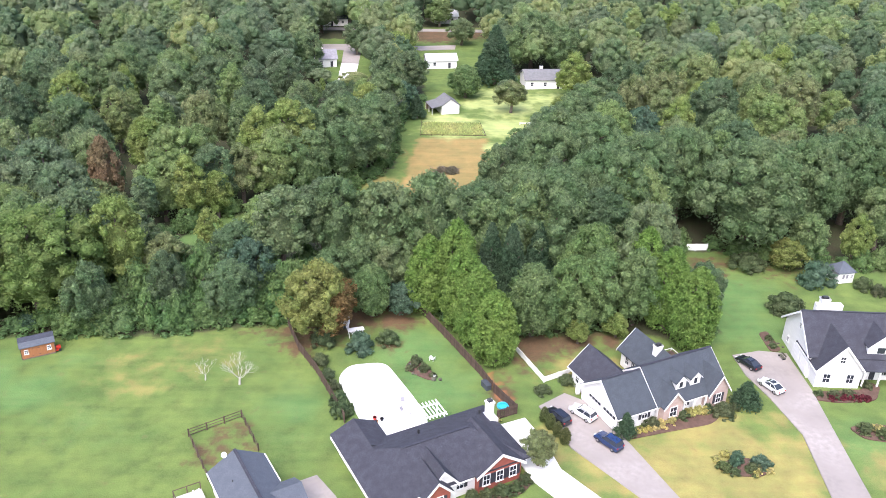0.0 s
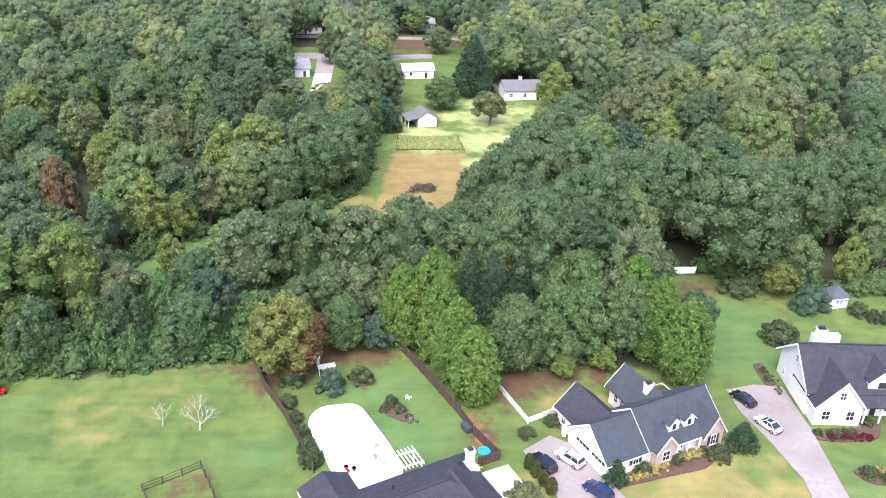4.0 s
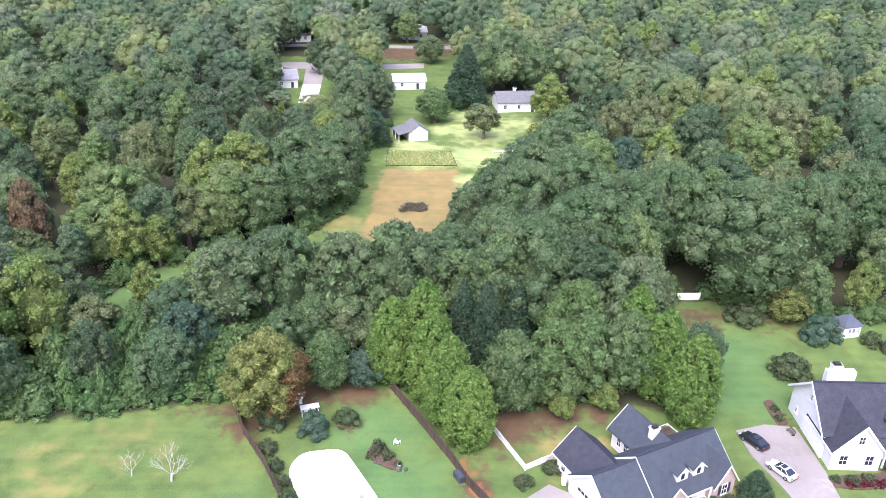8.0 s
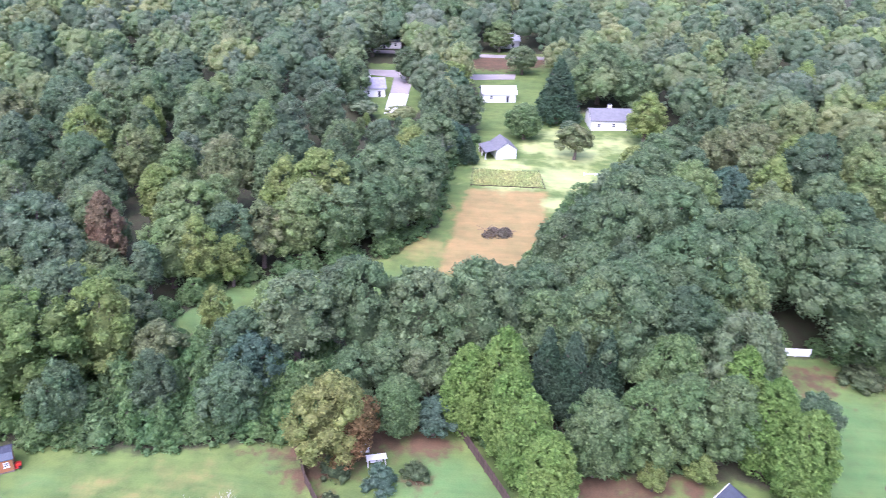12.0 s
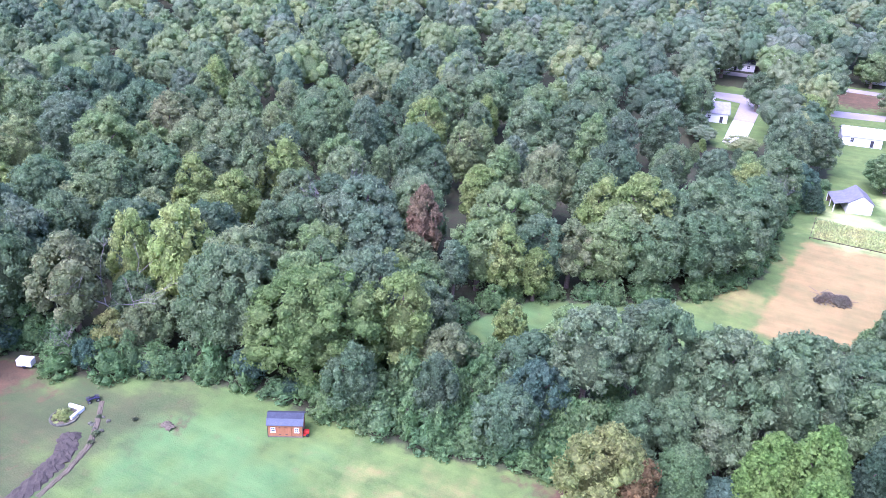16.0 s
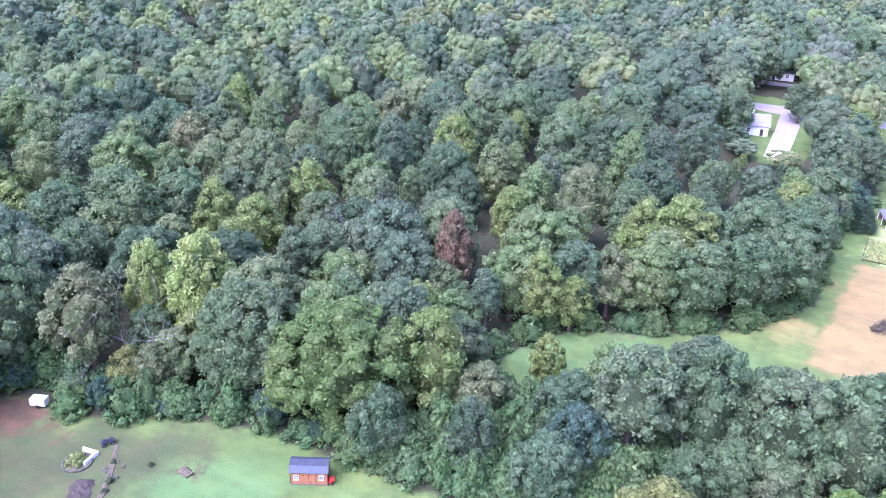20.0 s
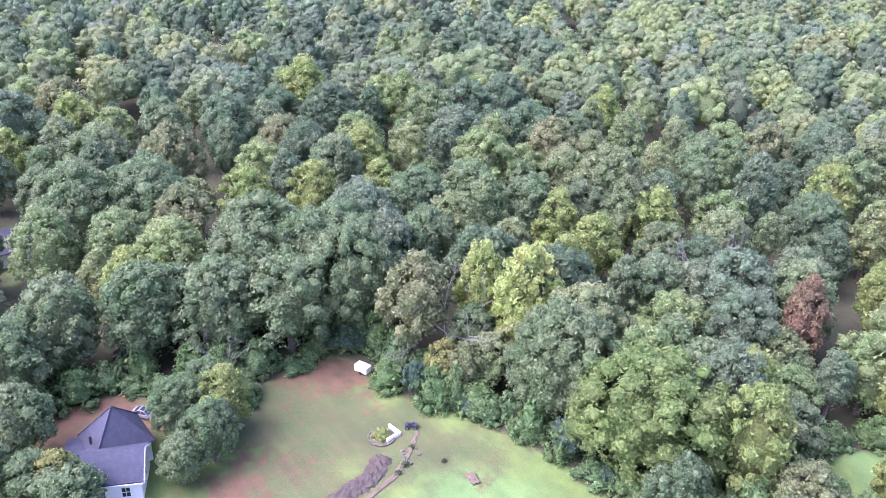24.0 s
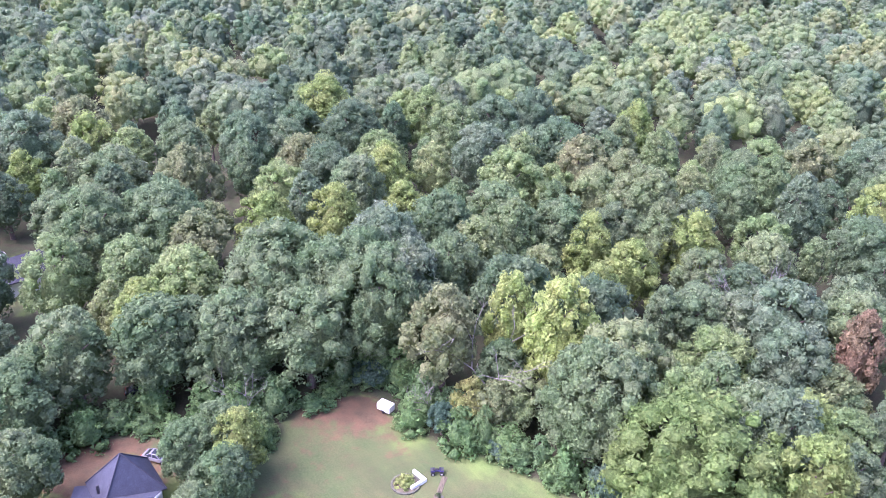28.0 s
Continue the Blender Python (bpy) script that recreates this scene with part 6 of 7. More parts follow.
    for x0, x1 in ((a - 0.1, a + 0.03), (-a - 0.03, -a + 0.1)):
        part("bumper", boxes((x0, x1, -W / 2 + 0.12, W / 2 - 0.12, 0.32, 0.5), bevel=0.02), dark_metal, v)
    return v


car("dark blue estate car parked on the driveway", 22.7, 74.9, 128, paint_blue, "suv")
car("black car parked beside the clipped evergreens", 17.2, 79.5, 125, paint_black, "suv")
car("white off-road car parked by the garage", 20.5, 80.3, 131, paint_white, "suv")
car("black saloon car parked at the driveway's end", 45.5, 91.9, 120, paint_black, "saloon")
car("white saloon car with a dark glass roof", 46.7, 86.6, 118, paint_white, "saloon")
car("grey car parked under trees beside the house", -96.8, 58.6, 40, paint_grey, "saloon")
car("dark car half hidden under the trees", -111.0, 60.5, 70, paint_black, "saloon")


# ---- garden things ----
def bed(outline, material, label):
    return paving("flower_bed", rounded(outline, 0.8, 4), material, label, 0.07)


bed([(25.6, 76.0), (31.0, 77.6), (36.4, 79.0), (38.0, 80.4), (36.6, 82.2), (30.4, 79.4), (25.2, 77.4)], mulch, "brown bark mulch bed before the house")
bed([(34.6, 71.2), (36.6, 69.8), (39.8, 69.8), (41.0, 71.2), (39.0, 72.9), (36.4, 72.5)], mulch, "bark mulch island bed in the lawn")
bed([(52.2, 86.0), (51.6, 84.4), (55.0, 83.8), (60.0, 84.4), (62.0, 87.4), (60.6, 88.6), (59.2, 86.6)], mulch, "dark mulch bed round the white house")
bed([(-2.2, 90.2), (-1.4, 92.2), (0.6, 91.6), (1.2, 89.8), (2.6, 88.4), (1.4, 87.4), (-0.4, 88.6)], mulch, "island bed with shrubs and stones")
bed([(53.6, 78.8), (54.6, 76.6), (59.0, 75.6), (62.0, 77.4), (58.0, 79.4)], mulch, "mulch bed with flowering shrubs")
bed([(5.0, 64.6), (11.6, 66.6), (13.6, 69.4), (12.4, 70.2), (9.0, 66.6), (5.0, 66.0)], mulch, "mulch bed under the brick gable")
bed([(50.0, 95.4), (50.0, 100.4), (51.6, 101.0), (51.8, 95.6)], mulch, "mulch bed along the white gable")

SHRUBS = [
    ("blue_shrub", -8.3, 94.8, 2.6, 2.1), ("shrub", -13.6, 95.9, 2.6, 1.9), ("shrub", -4.4, 96.4, 2.0, 1.7), ("shrub", -13.6, 91.0, 1.7, 1.3), ("shrub", -12.3, 88.0, 1.3, 1.1), ("shrub", -9.6, 80.2, 2.0, 1.5), ("shrub", -10.2, 82.4, 1.8, 1.2),
    ("shrub", -11.2, 85.4, 1.4, 1.0), ("shrub", -0.6, 91.3, 1.4, 0.9), ("shrub", 0.5, 89.7, 1.1, 0.9), ("shrub", -1.4, 90.0, 0.7, 0.7), ("shrub", 1.7, 88.4, 0.6, 0.6),
    ("shrub", 5.9, 65.6, 1.4, 0.9), ("shrub", 7.6, 65.9, 1.3, 0.9), ("shrub", 9.4, 66.4, 1.5, 1.0), ("shrub", 10.9, 67.1, 1.4, 0.9), ("shrub", 12.1, 68.4, 1.3, 0.8),
    ("column_shrub", 15.5, 79.2, 2.3, 0.62), ("column_shrub", 16.1, 77.9, 2.3, 0.62), ("column_shrub", 16.8, 76.5, 2.2, 0.62), ("column_shrub", 17.5, 75.1, 2.4, 0.66), ("shrub", 16.0, 85.2, 1.1, 1.2),
    ("cone_shrub", 25.1, 77.0, 3.2, 1.5), ("cone_shrub", 41.9, 82.8, 3.9, 2.0), ("shrub", 38.4, 81.0, 1.7, 1.5), ("shrub", 40.2, 82.0, 1.2, 0.8), ("shrub", 28.9, 78.6, 1.2, 1.1), ("shrub", 33.0, 80.3, 1.2, 1.0), ("shrub", 36.8, 81.6, 1.1, 0.8),
    ("blue_shrub", 37.0, 71.9, 1.9, 0.9), ("shrub", 35.4, 70.9, 1.0, 0.9), ("shrub", 38.6, 70.6, 1.1, 1.0), ("blue_shrub", 40.0, 71.8, 1.2, 1.2), ("shrub", 36.4, 70.2, 0.8, 0.7),
    ("shrub", 56.4, 106.6, 3.2, 3.0), ("blue_shrub", 64.8, 116.0, 4.2, 3.0), ("shrub", 55.9, 121.5, 2.6, 3.2), ("shrub", 72.4, 114.6, 2.2, 1.6), ("shrub", 73.8, 112.6, 2.0, 1.1), ("shrub", 75.4, 112.0, 2.4, 1.1),
    ("shrub", 54.6, 85.0, 1.0, 1.0), ("shrub", 56.6, 85.1, 1.0, 1.0), ("shrub", 60.0, 87.2, 0.9, 0.9), ("shrub", 52.7, 85.3, 0.8, 0.7), ("shrub", 50.9, 98.6, 0.8, 0.7), ("shrub", 50.8, 96.6, 0.7, 0.7),
    ("shrub", 55.4, 78.0, 1.2, 1.1), ("shrub", 57.6, 77.2, 1.2, 1.2), ("shrub", 60.0, 77.4, 1.2, 1.1), ("shrub", 19.6, 87.4, 1.2, 1.3), ("shrub", 30.0, 94.4, 2.2, 1.2),
    ("bright_shrub", -77.4, 81.2, 0.95, 1.35), ("shrub", -73.9, 83.4, 0.4, 0.4), ("shrub", -71.8, 81.0, 0.5, 0.5), ("shrub", -71.0, 79.6, 0.4, 0.4), ("shrub", -69.8, 85.2, 0.35, 0.4),
]
for key, x, y, h, r in SHRUBS:
    plant(key, x, y, h, r)
for x, y, h, r in ((30.0, 78.9, 0.8, 0.6), (31.4, 79.3, 0.9, 0.7), (34.4, 80.9, 1.0, 0.8), (35.5, 81.3, 1.0, 0.8), (36.4, 81.4, 0.9, 0.7), (26.8, 77.2, 0.6, 0.45), (27.6, 77.4, 0.6, 0.45), (28.3, 77.7, 0.6, 0.45), (29.2, 78.0, 0.6, 0.45), (30.2, 78.2, 0.6, 0.45), (36.3, 73.2, 0.8, 0.6), (38.9, 70.2, 0.8, 0.6), (35.0, 72.4, 0.6, 0.5), (40.6, 70.5, 0.6, 0.5), (57.0, 78.2, 0.9, 0.8), (59.0, 76.6, 0.9, 0.8), (20.4, 88.6, 0.8, 0.6), (9.6, 79.0, 0.6, 0.5)):
    plant("flower_shrub", x, y, h * 1.0, r * 1.15, "yellow flowers in the beds")
for k in range(9):
    plant("red_bedding", 54.0 + k * 0.6, 84.4 + 0.25 * (k % 2), 0.6, 0.5, "red bedding by the house")
# small trees in the gardens
plant("grey_tree", 13.8, 71.2, 4.4, 2.2)
plant("lime_tree", 22.5, 96.9, 3.9, 1.7)
plant("lime_tree", 28.4, 98.8, 3.7, 1.9)
plant("turning_tree", 62.0, 121.5, 5.2, 3.2)


def bare_tree(label, x, y, height, seed, material, twigs=6):
    """A leafless tree: a trunk that forks again and again."""
    rng = random.Random(seed)
    t = thing("bare_tree", label, "tree", pose(x, y, 0))
    bm = bmesh.new()

    def grow(bm, p, way, length, r, level):
        q = p + way * length
        tube(bm, p, q, r * 0.42, r * 0.27, 6 if level < 2 else 4)
        if level >= 5:
            return
        for k in range(3 if level < 2 else 2):
            w = (way + Vector((rng.uniform(-1, 1), rng.uniform(-1, 1), rng.uniform(-0.25, 0.75))) * 0.85).normalized()
            grow(bm, q, w, length * rng.uniform(0.62, 0.86), r * 0.62, level + 1)

    tube(bm, (0, 0, -0.4), (0.1, 0.05, height * 0.2), 0.035 * height, 0.028 * height, 8)
    part("trunk", bm, material, t)
    base = Vector((0.1, 0.05, height * 0.2))
    for k in range(twigs):
        a = k * 6.283 / twigs + rng.uniform(-0.4, 0.4)
        bm = bmesh.new()
        grow(bm, base, Vector((math.cos(a) * 0.8, math.sin(a) * 0.8, rng.uniform(0.5, 1.3))).normalized(), height * 0.26, 0.018 * height, 1)
        part("branch", bm, material, t)
    return t


bare_tree("leafless pale grey tree standing on the lawn", -23.6, 86.0, 4.6, 3, dead_wood)
bare_tree("small leafless pale tree on the lawn", -28.3, 87.0, 3.2, 5, dead_wood, 4)
bare_tree("dead pale tree at the wood's edge", -86.4, 89.8, 7.0, 8, pale_wood, 3)
bare_tree("dead grey tree inside the wood", -74.2, 138.1, 15.0, 9, grey_wood)
bare_tree("bare silver tree at the field's edge", -11.6, 188.0, 11.0, 10, grey_wood)
bare_tree("dead pale branches among green trees", -98.2, 70.4, 9.0, 12, pale_wood, 3)
bare_tree("bare pale branches of an old tree", -83.2, 97.6, 16.0, 14, pale_wood, 3)


def pergola():
    p = thing("pergola", "white slatted garden pergola beside the patio", "pergola", pose(0.0, 76.6, 0.1, 0, 0, 26) @ Matrix.Scale(0.86, 4))
    for x in (0.2, 3.9):
        for y in (-0.2, 2.2):
            part("post", boxes((x - 0.08, x + 0.08, y - 0.08, y + 0.08, 0, 2.3)), trim_white, p)
    for y in (-0.2, 2.2):
        part("beam", boxes((-0.1, 4.2, y - 0.06, y + 0.06, 2.3, 2.5)), trim_white, p)
    for k in range(8):
        part("slat", boxes((0.15 + k * 0.53, 0.3 + k * 0.53, -0.9, 2.9, 2.5, 2.66)), trim_white, p)


def garden_chair(x, y, turn):
    c = thing("garden_chair", "white wooden garden chair on the lawn", "chair", pose(x, y, 0, 0, 0, turn), "white garden chairs")
    for k in range(5):
        part("back_slat", boxes((-0.3 + k * 0.13, -0.2 + k * 0.13, 0.25, 0.31, 0.3, 1.05 - 0.05 * abs(k - 2))), trim_white, c)
    for k in range(4):
        part("seat_slat", boxes((-0.32, 0.32, -0.28 + k * 0.13, -0.18 + k * 0.13, 0.34, 0.38)), trim_white, c)
    for s in (-1, 1):
        part("arm", boxes((s * 0.38 - 0.06, s * 0.38 + 0.06, -0.4, 0.35, 0.55, 0.6)), trim_white, c)
        for y0 in (-0.34, 0.28):
            part("leg", boxes((s * 0.36 - 0.04, s * 0.36 + 0.04, y0 - 0.04, y0 + 0.04, -0.06, 0.56)), trim_white, c)


def lounger(x, y, turn):
    c = thing("sun_lounger", "white and grey sun lounger on the patio", "lounger", pose(x, y, 0.14, 0, 0, turn), "loungers by the pool")
    part("frame", boxes((-0.3, 0.3, -0.95, 0.4, 0.28, 0.34)), alloy, c)
    part("mattress", boxes((-0.28, 0.28, -0.9, 0.4, 0.34, 0.42), bevel=0.02), fence_white, c)
    b = part("backrest", boxes((-0.28, 0.28, 0, 0.7, 0, 0.08)), shingle_grey, c)
    b.matrix_basis = pose(0, 0.4, 0.36, 45)
    for sx in (-0.26, 0.26):
        for sy in (-0.85, 0.3):
            part("leg", boxes((sx - 0.02, sx + 0.02, sy - 0.02, sy + 0.02, 0, 0.3)), alloy, c)


def pot(x, y, r, h, material, label, z=0.14):
    bm = bmesh.new()
    tube(bm, (0, 0, 0), (0, 0, h), r * 0.7, r, 12)
    tube(bm, (0, 0, h - 0.06), (0, 0, h), r * 1.08, r * 1.08, 12)
    ob = tagged(part("plant_pot", bm, material), label, "pot")
    ob.location = (x, y, z)


def swing_bench(x, y, turn):
    b = thing("swing_bench", "white wooden garden swing frame with a bench", "bench", pose(x, y, 0, 0, 0, turn))
    for s in (-1, 1):
        for t in (-1, 1):
            part("leg", tube(bmesh.new(), (s * 1.3, t * 0.7, -0.1), (s * 1.2, 0, 1.2), 0.06, 0.05, 6), trim_white, b)
    part("beam", boxes((-1.4, 1.4, -0.07, 0.07, 1.1, 1.25)), trim_white, b)
    part("canopy", boxes((-1.45, 1.45, -0.6, 0.6, 1.25, 1.31)), trim_white, b)
    part("seat", boxes((-0.9, 0.9, -0.25, 0.3, 0.5, 0.56)), trim_white, b)
    part("backrest", boxes((-0.9, 0.9, 0.28, 0.34, 0.55, 1.1)), trim_white, b)
    for s in (-0.85, 0.85):
        part("chain", tube(bmesh.new(), (s, 0, 0.55), (s, 0, 1.15), 0.015, 0.015, 4), dark_metal, b)


def playhouse(x, y, turn):
    p = thing("playhouse", "small white playhouse under the turning tree", "playhouse", pose(x, y, 0, 0, 0, turn))
    part("wall", gable_walls(-0.8, 0.8, -0.8, 0.8, 1.2, 1.8), trim_white, p)
    part("roof", gable_roof(-0.8, 0.8, -0.8, 0.8, 1.2, 1.85, "x", 0.15, 0.06), fence_white, p)
    part("door", boxes((-0.25, 0.25, -0.84, -0.8, 0, 1.0)), shingle_blue, p)


pergola()
garden_chair(1.6, 92.2, 150)
lounger(-2.0, 82.0, 20)
lounger(-1.8, 80.3, 60)
pot(-5.5, 79.0, 0.3, 0.5, red_paint, "glazed red plant pot on the patio")
pot(-4.6, 78.8, 0.28, 0.45, dark_metal, "dark plant pot on the patio")
pot(-5.2, 78.4, 0.22, 0.4, terracotta, "terracotta plant pot on the patio")
pot(1.9, 88.1, 0.25, 0.5, trim_white, "white urn among the stones", 0.05)
pot(-1.5, 90.6, 0.22, 0.45, trim_white, "white urn in the island bed", 0.05)
swing_bench(-9.4, 98.2, 16)
playhouse(-11.3, 100.6, 10)


def stones(x, y, n, spread, seed, size):
    rng = random.Random(seed)
    for k in range(n):
        bm = bmesh.new()
        bmesh.ops.create_icosphere(bm, subdivisions=2, radius=1)
        for v in bm.verts:
            v.co *= rng.uniform(0.8, 1.15)
        s = size * rng.uniform(0.6, 1.3)
        bmesh.ops.scale(bm, vec=(s, s * rng.uniform(0.7, 1.2), s * 0.6), verts=bm.verts)
        ob = tagged(part("stone", bm, stone), "rough brown field stone in the garden", "stone", "field stones")
        ob.location = (x + rng.uniform(-spread, spread), y + rng.uniform(-spread, spread), size * 0.2)


stones(2.2, 88.0, 5, 0.5, 2, 0.32)
stones(51.2, 97.5, 7, 1.3, 3, 0.25)
stones(-0.5, 89.2, 4, 0.7, 4, 0.22)
stones(-72.6, 82.4, 8, 1.4, 6, 0.22)


def paddling_pool(x, y):
    p = thing("paddling_pool", "round turquoise paddling pool beside the house", "pool", pose(x, y, 0))
    bm = bmesh.new()
    for k in range(20):
        a, b = k * math.pi / 10, (k + 1) * math.pi / 10
        tube(bm, (0.8 * math.cos(a), 0.8 * math.sin(a), 0.2), (0.8 * math.cos(b), 0.8 * math.sin(b), 0.2), 0.18, 0.18, 8)
    part("rim", bm, blue_plastic, p, smooth=True)
    part("floor", tube(bmesh.new(), (0, 0, -0.05), (0, 0, 0.12), 0.8, 0.8, 20), blue_plastic, p)


paddling_pool(10.6, 82.0)
bm = boxes((-0.75, 0.75, -0.36, 0.36, -0.1, 0.75), (-0.79, 0.79, -0.4, 0.4, 0.75, 0.84), bevel=0.04)
ob = tagged(part("storage_box", bm, shingle_blue), "dark blue-grey garden storage box by the fence", "storage box")
ob.matrix_basis = pose(8.7, 86.0, 0, 0, 0, -63)


def mower(x, y, turn):
    v = thing("ride_on_mower", "red ride-on lawn mower beside the shed", "mower", pose(x, y, 0, 0, 0, turn))
    part("hood", boxes((0.1, 0.85, -0.3, 0.3, 0.35, 0.85), bevel=0.08), red_paint, v)
    part("deck", boxes((-0.6, 0.5, -0.5, 0.5, 0.15, 0.35), bevel=0.05), red_paint, v)
    part("fender", boxes((-0.85, -0.2, -0.45, 0.45, 0.4, 0.62), bevel=0.06), red_paint, v)
    part("seat", boxes((-0.6, -0.2, -0.25, 0.25, 0.62, 0.72), (-0.68, -0.58, -0.25, 0.25, 0.65, 1.05), bevel=0.03), rubber, v)
    part("steering_wheel", tube(bmesh.new(), (0.05, 0, 0.92), (0.02, 0, 0.95), 0.19, 0.19, 14), rubber, v)
    for px, r in ((-0.55, 0.3), (0.6, 0.22)):
        for s in (-1, 1):
            part("wheel", tube(bmesh.new(), (px, s * 0.35, r - 0.04), (px, s * 0.52, r - 0.04), r, r, 14), rubber, v)


mower(-50.3, 93.3, 30)


def quad_bike(x, y, turn):
    v = thing("quad_bike", "dark purple quad bike standing beside a garden wall", "quad bike", pose(x, y, 0, 0, 0, turn))
    part("body", boxes((-0.5, 0.55, -0.2, 0.2, 0.4, 0.72), bevel=0.08), paint_purple, v)
    part("front_fender", boxes((0.35, 0.95, -0.5, 0.5, 0.62, 0.74), bevel=0.05), paint_purple, v)
    part("rear_fender", boxes((-0.95, -0.3, -0.5, 0.5, 0.62, 0.74), bevel=0.05), paint_purple, v)
    part("seat", boxes((-0.55, 0.2, -0.17, 0.17, 0.72, 0.86), bevel=0.05), rubber, v)
    part("rack", boxes((0.5, 0.95, -0.35, 0.35, 0.8, 0.83)), dark_metal, v)
    part("rack", boxes((-0.95, -0.55, -0.35, 0.35, 0.8, 0.83)), dark_metal, v)
    part("handlebar", tube(bmesh.new(), (0.3, -0.38, 1.02), (0.3, 0.38, 1.02), 0.03, 0.03, 6), dark_metal, v)
    part("steering_column", tube(bmesh.new(), (0.42, 0, 0.66), (0.3, 0, 1.02), 0.035, 0.035, 6), dark_metal, v)
    part("headlight", boxes((0.93, 0.97, -0.22, 0.22, 0.52, 0.62), bevel=0.01), lamp_clear, v)
    for px in (-0.62, 0.65):
        for s in (-1, 1):
            w = part("wheel", tube(bmesh.new(), (px, s * 0.34, 0.26), (px, s * 0.58, 0.26), 0.3, 0.3, 14), rubber, v)
            part("rim", tube(bmesh.new(), (px, s * 0.58, 0.26), (px, s * 0.6, 0.26), 0.16, 0.15, 12), alloy, w)


quad_bike(-77.0, 85.3, 60)


def utility_trailer(x, y, turn):
    v = thing("box_trailer", "white box trailer parked at the wood's edge", "trailer", pose(x, y, 0, 0, 0, turn) @ Matrix.Scale(0.74, 4))
    part("body", boxes((-1.7, 1.7, -1.0, 1.0, 0.45, 2.1), bevel=0.12), fence_white, v)
    part("door", boxes((-1.74, -1.7, -0.85, 0.85, 0.6, 1.95)), trim_white, v)
    part("drawbar", boxes((1.7, 2.6, -0.05, 0.05, 0.4, 0.5)), dark_metal, v)
    for s in (-1, 1):
        part("wheel", tube(bmesh.new(), (0, s * 0.85, 0.3), (0, s * 1.06, 0.3), 0.34, 0.34, 14), rubber, v)
        part("mudguard", boxes((-0.45, 0.45, s * 0.98, s * 0.98 + s * 0.12, 0.62, 0.7)) if s > 0 else boxes((-0.45, 0.45, -1.1, -0.98, 0.62, 0.7)), dark_metal, v)


utility_trailer(-90.4, 86.2, 22)


def round_bed():
    b = thing("raised_bed", "round stone-edged bed with a green shrub", "garden bed", pose(-77.4, 81.2, 0))
    for k in range(22):
        a = k * 2 * math.pi / 22
        s = part("edging_stone", boxes((-0.22, 0.22, -0.12, 0.12, -0.1, 0.22), bevel=0.04), stone, b)
        s.matrix_basis = pose(1.6 * math.cos(a), 1.6 * math.sin(a), 0, 0, 0, math.degrees(a) + 90)
    part("soil", tube(bmesh.new(), (0, 0, -0.1), (0, 0, 0.12), 1.55, 1.55, 24), earth, b)


round_bed()
w = thing("garden_wall", "low white L-shaped garden wall beside the round bed", "wall", pose(-78.6, 82.9, 0, 0, 0, 8))
part("long_side", boxes((0, 2.2, 0, 0.32, -0.2, 0.5), bevel=0.03), trim_white, w)
part("short_side", boxes((1.88, 2.2, -1.9, -0.003, -0.2, 0.5), bevel=0.03), trim_white, w)


def earth_mound(name, label, line, width, height, material, seed):
    """A long low uneven heap along a line."""
    rng = random.Random(seed)
    bm = bmesh.new()
    rows = []
    for (x0, y0), (x1, y1) in zip(line, line[1:]):
        w = Vector((x1 - x0, y1 - y0)).normalized()
        for k in range(10):
            f = k / 10
            x, y = x0 + (x1 - x0) * f, y0 + (y1 - y0) * f
            row = []
            for j in range(9):
                s = (j - 4) / 4
                wob = rng.uniform(0.75, 1.25)
                z = height * (1 - s * s) * rng.uniform(0.4, 1.2) - (0.12 if abs(s) == 1 else 0)
                row.append(bm.verts.new((x - w.y * s * width * wob, y + w.x * s * width * wob, z)))
            rows.append(row)
    for r0, r1 in zip(rows, rows[1:]):
        for j in range(8):
            bm.faces.new((r0[j], r1[j], r1[j + 1], r0[j + 1]))
    bmesh.ops.recalc_face_normals(bm, faces=bm.faces)
    return tagged(part(name, bm, material), label, "heap")


earth_mound("earth_mound", "long low heap of dark soil on the grass", [(-74.4, 79.6), (-72.2, 76.6), (-71.4, 73.0), (-70.6, 68.0)], 1.35, 0.3, soil_dark, 3)
earth_mound("bare_earth_strip", "narrow ridge of bare earth and weeds", [(-76.0, 85.8), (-73.2, 82.4), (-71.0, 79.4), (-69.6, 75.0), (-69.0, 70)], 0.4, 0.1, earth, 5)
earth_mound("earth_mound", "small grey heap of earth on the lawn", [(-66.4, 86.6), (-64.4, 86.2)], 0.6, 0.15, earth, 8)


def brush_pile(x, y):
    rng = random.Random(6)
    p = thing("brush_pile", "low pile of cut brown brush on the dry field", "brush pile", pose(x, y, 0))
    for k in range(7):
        trunk, crown = KINDS["scrub"][k % 5]
        me = crown.copy()
        me.materials[0] = leaf_brush
        c = new("brush", me)
        c.parent = p
        c.matrix_basis = pose(rng.uniform(-3.2, 3.2), rng.uniform(-1.4, 1.4), -0.1, 0, 0, rng.uniform(0, 360)) @ Matrix.Diagonal((0.55, 0.45, 0.2, 1))
    for k in range(14):
        a = rng.uniform(0, 6.28)
        q = Vector((rng.uniform(-3, 3), rng.uniform(-1.2, 1.2), 0.3))
        part("stick", tube(bmesh.new(), q, q + Vector((math.cos(a) * 1.8, math.sin(a) * 1.2, rng.uniform(0.2, 0.9))), 0.05, 0.02, 5), bark, p)


brush_pile(4.2, 164.0)


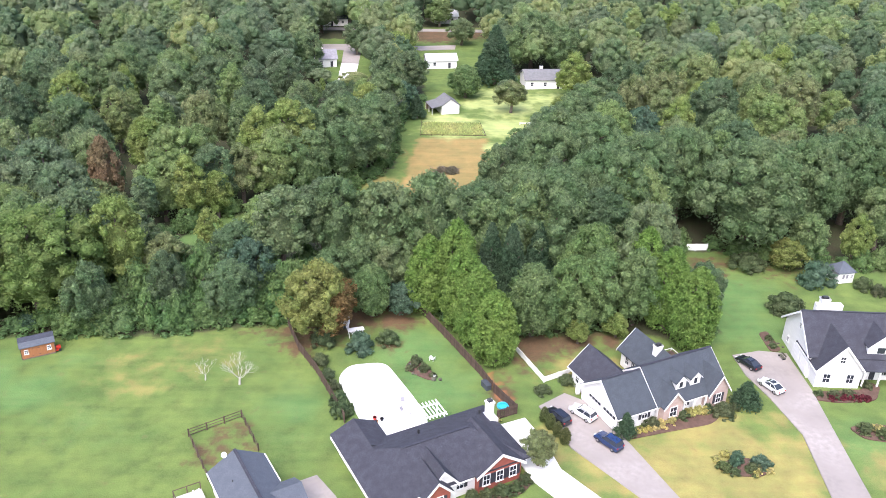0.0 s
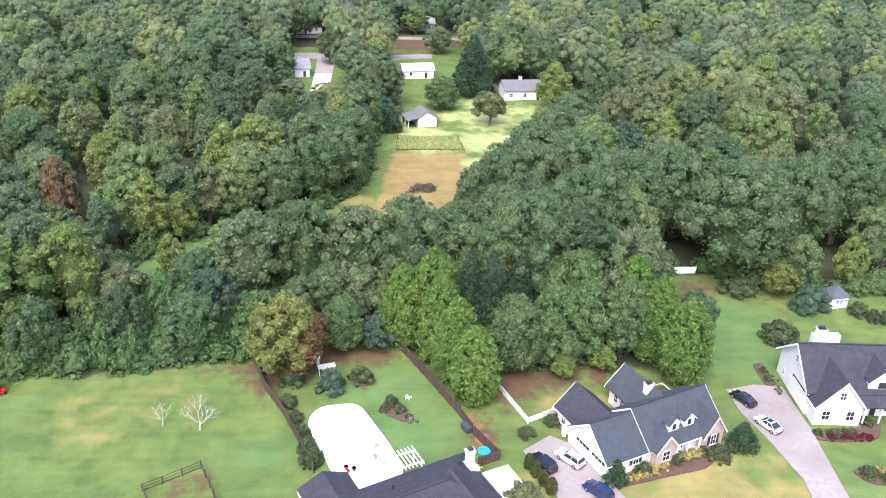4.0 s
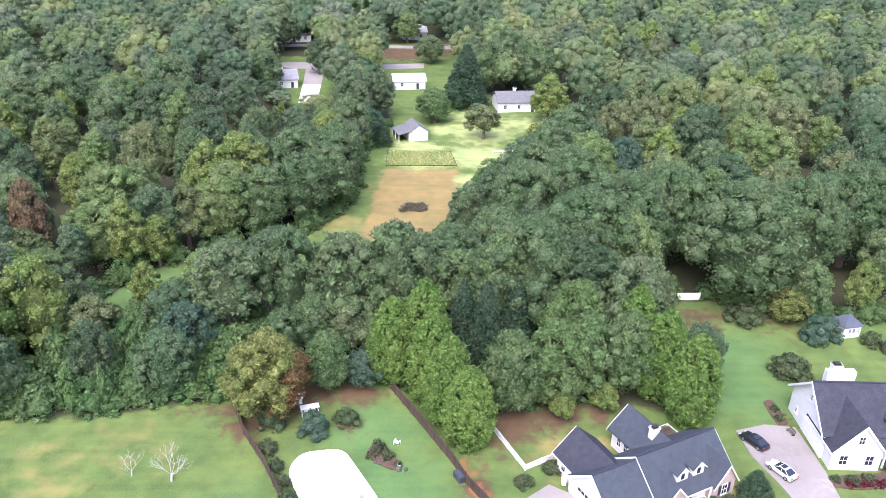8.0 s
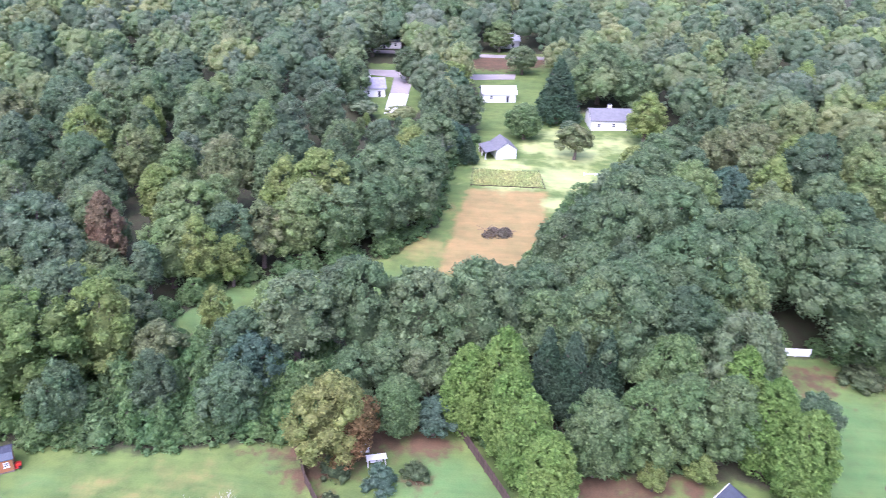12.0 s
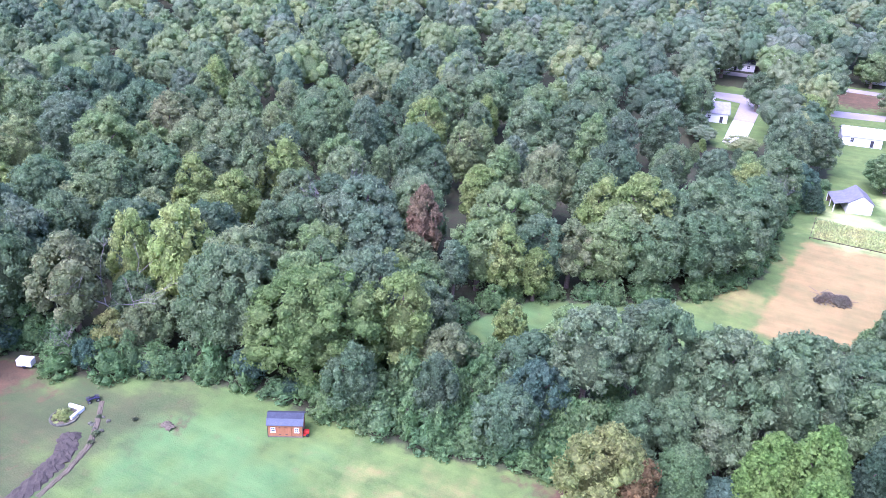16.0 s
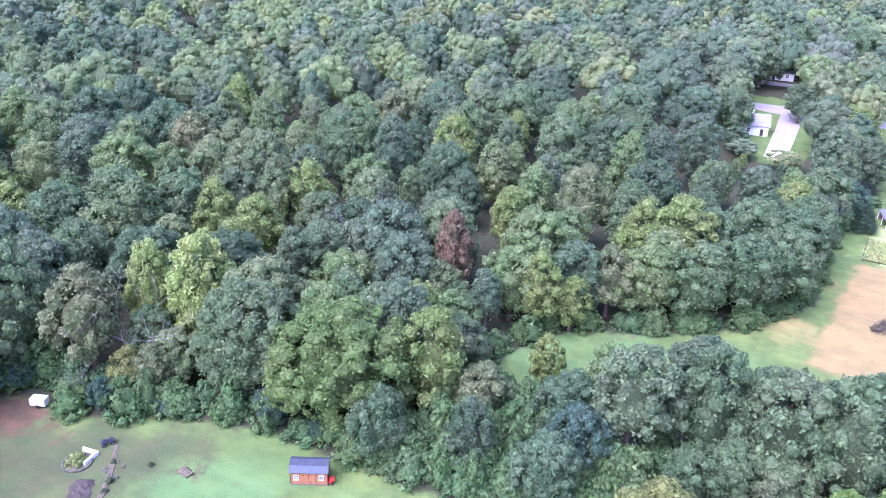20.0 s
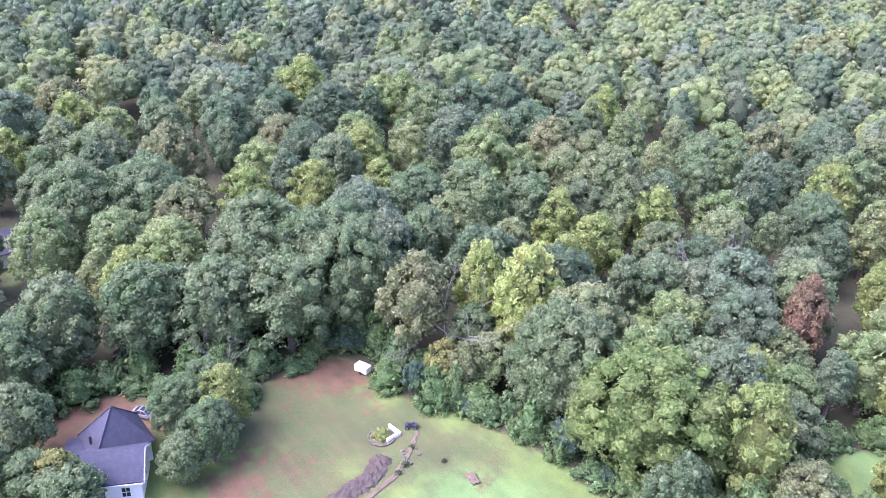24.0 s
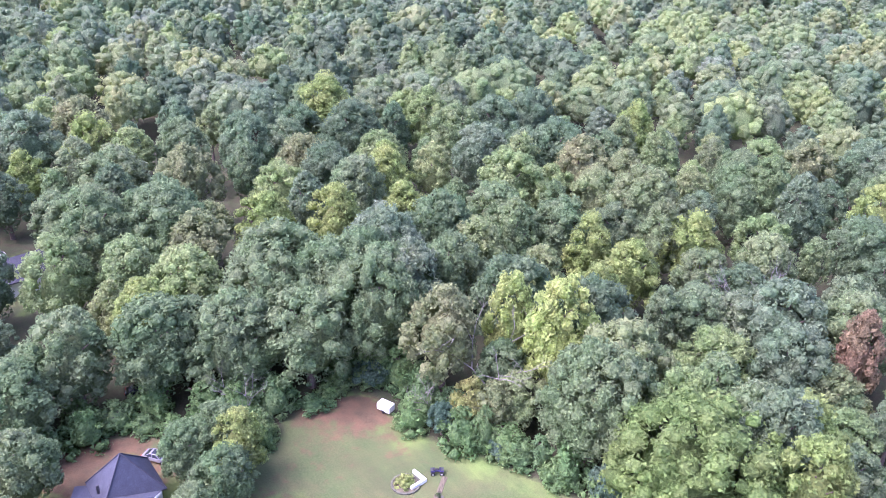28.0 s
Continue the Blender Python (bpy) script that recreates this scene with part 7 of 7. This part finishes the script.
def vegetable_plot():
    """Rows of tall weeds and vegetables in a fenced plot."""
    rng = np.random.default_rng(21)
    V, T, at = [], [], 0
    for row in range(9):
        for k in range(44):
            x, y = -0.4 + k * 0.33 + rng.uniform(-0.2, 0.2), 188.4 + row * 1.05 + rng.uniform(-0.35, 0.35)
            n = 7
            base = np.stack([x + rng.uniform(-0.25, 0.25, n), y + rng.uniform(-0.25, 0.25, n), np.zeros(n)], 1)
            tip = base + np.stack([rng.uniform(-0.3, 0.3, n), rng.uniform(-0.3, 0.3, n), rng.uniform(0.2, 0.65, n)], 1)
            side = np.stack([rng.uniform(-0.35, 0.35, n), rng.uniform(-0.35, 0.35, n), np.zeros(n)], 1)
            V.append(np.concatenate([base - side, base + side, tip]))
            i = at + np.arange(n)
            T.append(np.stack([i, i + n, i + 2 * n], 1))
            at += 3 * n
    me = arrays_mesh("vegetable_rows", np.concatenate(V), np.concatenate(T))
    me.materials.append(leaf_vegetable)
    tagged(new("vegetable_rows", me), "rows of yellow-green vegetables and weeds", "plants", kind="stuff")


vegetable_plot()
fence("low brown timber edging round the vegetable plot", [(-1.0, 198.0), (-1.2, 187.4), (14.8, 187.8), (13.8, 198.2)], 2.6, 0.3, fence_wood, "rail")


def utility_pole(x, y, height):
    p = thing("utility_pole", "wooden utility pole with a lamp far off", "utility pole", pose(x, y, 0))
    part("pole", tube(bmesh.new(), (0, 0, -0.5), (0, 0, height), 0.17, 0.11, 10), bark, p)
    part("crossarm", boxes((-1.1, 1.1, -0.06, 0.06, height - 0.9, height - 0.75)), bark, p)
    part("transformer", tube(bmesh.new(), (0.35, 0, height - 2.4), (0.35, 0, height - 1.4), 0.28, 0.28, 12), trim_white, p, "pale grey transformer drum")
    for s in (-1, 0.9):
        part("insulator", tube(bmesh.new(), (s, 0, height - 0.75), (s, 0, height - 0.55), 0.06, 0.05, 8), trim_white, p)


utility_pole(-22.0, 290.0, 12.0)


def rail_deck():
    d = thing("deck", "timber deck with a rail beside the garage", "deck", pose(-26.0, 64.6, 0, 0, 0, 30))
    for k in range(14):
        part("board", boxes((0.0, 3.0, -3.0 + k * 0.25, -2.77 + k * 0.25, 0.35, 0.4)), dead_wood, d)
    for x, y in ((0.05, 0.5), (1.5, 0.5), (2.95, 0.5), (0.05, -1.2), (0.05, -2.9)):
        part("post", boxes((x - 0.05, x + 0.05, y - 0.05, y + 0.05, -0.2, 1.35)), fence_wood, d)
    part("rail", boxes((0, 3.0, 0.46, 0.54, 1.3, 1.37), (0.01, 0.09, -2.9, 0.45, 1.3, 1.37)), fence_wood, d)


rail_deck()
garden_chair(-24.0, 66.0, 210)


def back_deck():
    d = thing("deck", "brown timber deck behind the white house", "deck", pose(24.4, 75.8, 0, 0, 0, 24.9) @ Matrix.Scale(0.97, 4))
    for k in range(12):
        part("board", boxes((15.2, 18.8, 9.5 + k * 0.3, 9.77 + k * 0.3, 0.3, 0.36)), fence_wood, d)
    for k in range(8):
        part("board", boxes((6.3, 9.6, 9.3 + k * 0.3, 9.57 + k * 0.3, 0.2, 0.26)), fence_wood, d)
    part("rail", boxes((15.2, 18.8, 13.1, 13.16, 0.66, 0.72), (18.74, 18.8, 9.5, 13.09, 0.66, 0.72)), trim_white, d)
    for x, y in ((15.3, 13.14), (17, 13.14), (18.78, 13.14), (18.78, 11.3), (18.78, 9.6)):
        part("post", boxes((x - 0.05, x + 0.05, y - 0.05, y + 0.05, -0.2, 0.75)), trim_white, d)


back_deck()
for x, y in ((20.6, 85.0), (21.2, 83.9)):
    bm = boxes((-0.3, 0.3, -0.35, 0.35, 0.06, 1.0), (-0.34, 0.34, -0.4, 0.36, 1.0, 1.08), bevel=0.03)
    ob = tagged(part("wheeled_bin", bm, fence_white), "pale wheeled bin beside the garage", "bin", "bins by the garage")
    ob.location = (x, y, 0)


def garden_bench(x, y, turn):
    b = thing("garden_bench", "grey garden bench by the white gable", "bench", pose(x, y, 0, 0, 0, turn))
    for k in range(4):
        part("seat_slat", boxes((-0.75, 0.75, -0.24 + k * 0.13, -0.14 + k * 0.13, 0.42, 0.46)), stone, b)
    for k in range(3):
        part("back_slat", boxes((-0.75, 0.75, 0.28, 0.31, 0.55 + k * 0.15, 0.65 + k * 0.15)), stone, b)
    for s in (-0.65, 0.65):
        part("leg", boxes((s - 0.04, s + 0.04, -0.24, 0.3, -0.05, 0.42)), dark_metal, b)


garden_bench(51.0, 93.8, -80)


# ---- from the plan's units to metres ----
# the plan above is drawn in units of PLAN metres; small goods of known size keep their own size
PLAN = 1.22
OWN_SIZE = {"car", "chair", "lounger", "pot", "bench", "mower", "bin", "pool", "playhouse", "trailer", "quad bike"}
for ob in list(scene.collection.objects):
    if ob.parent is None and ob.type in {"MESH", "EMPTY"}:
        m = ob.matrix_basis.copy()
        if ob.get("category") in OWN_SIZE:
            m.translation *= PLAN
        else:
            m = Matrix.Scale(PLAN, 4) @ m
        ob.matrix_basis = m
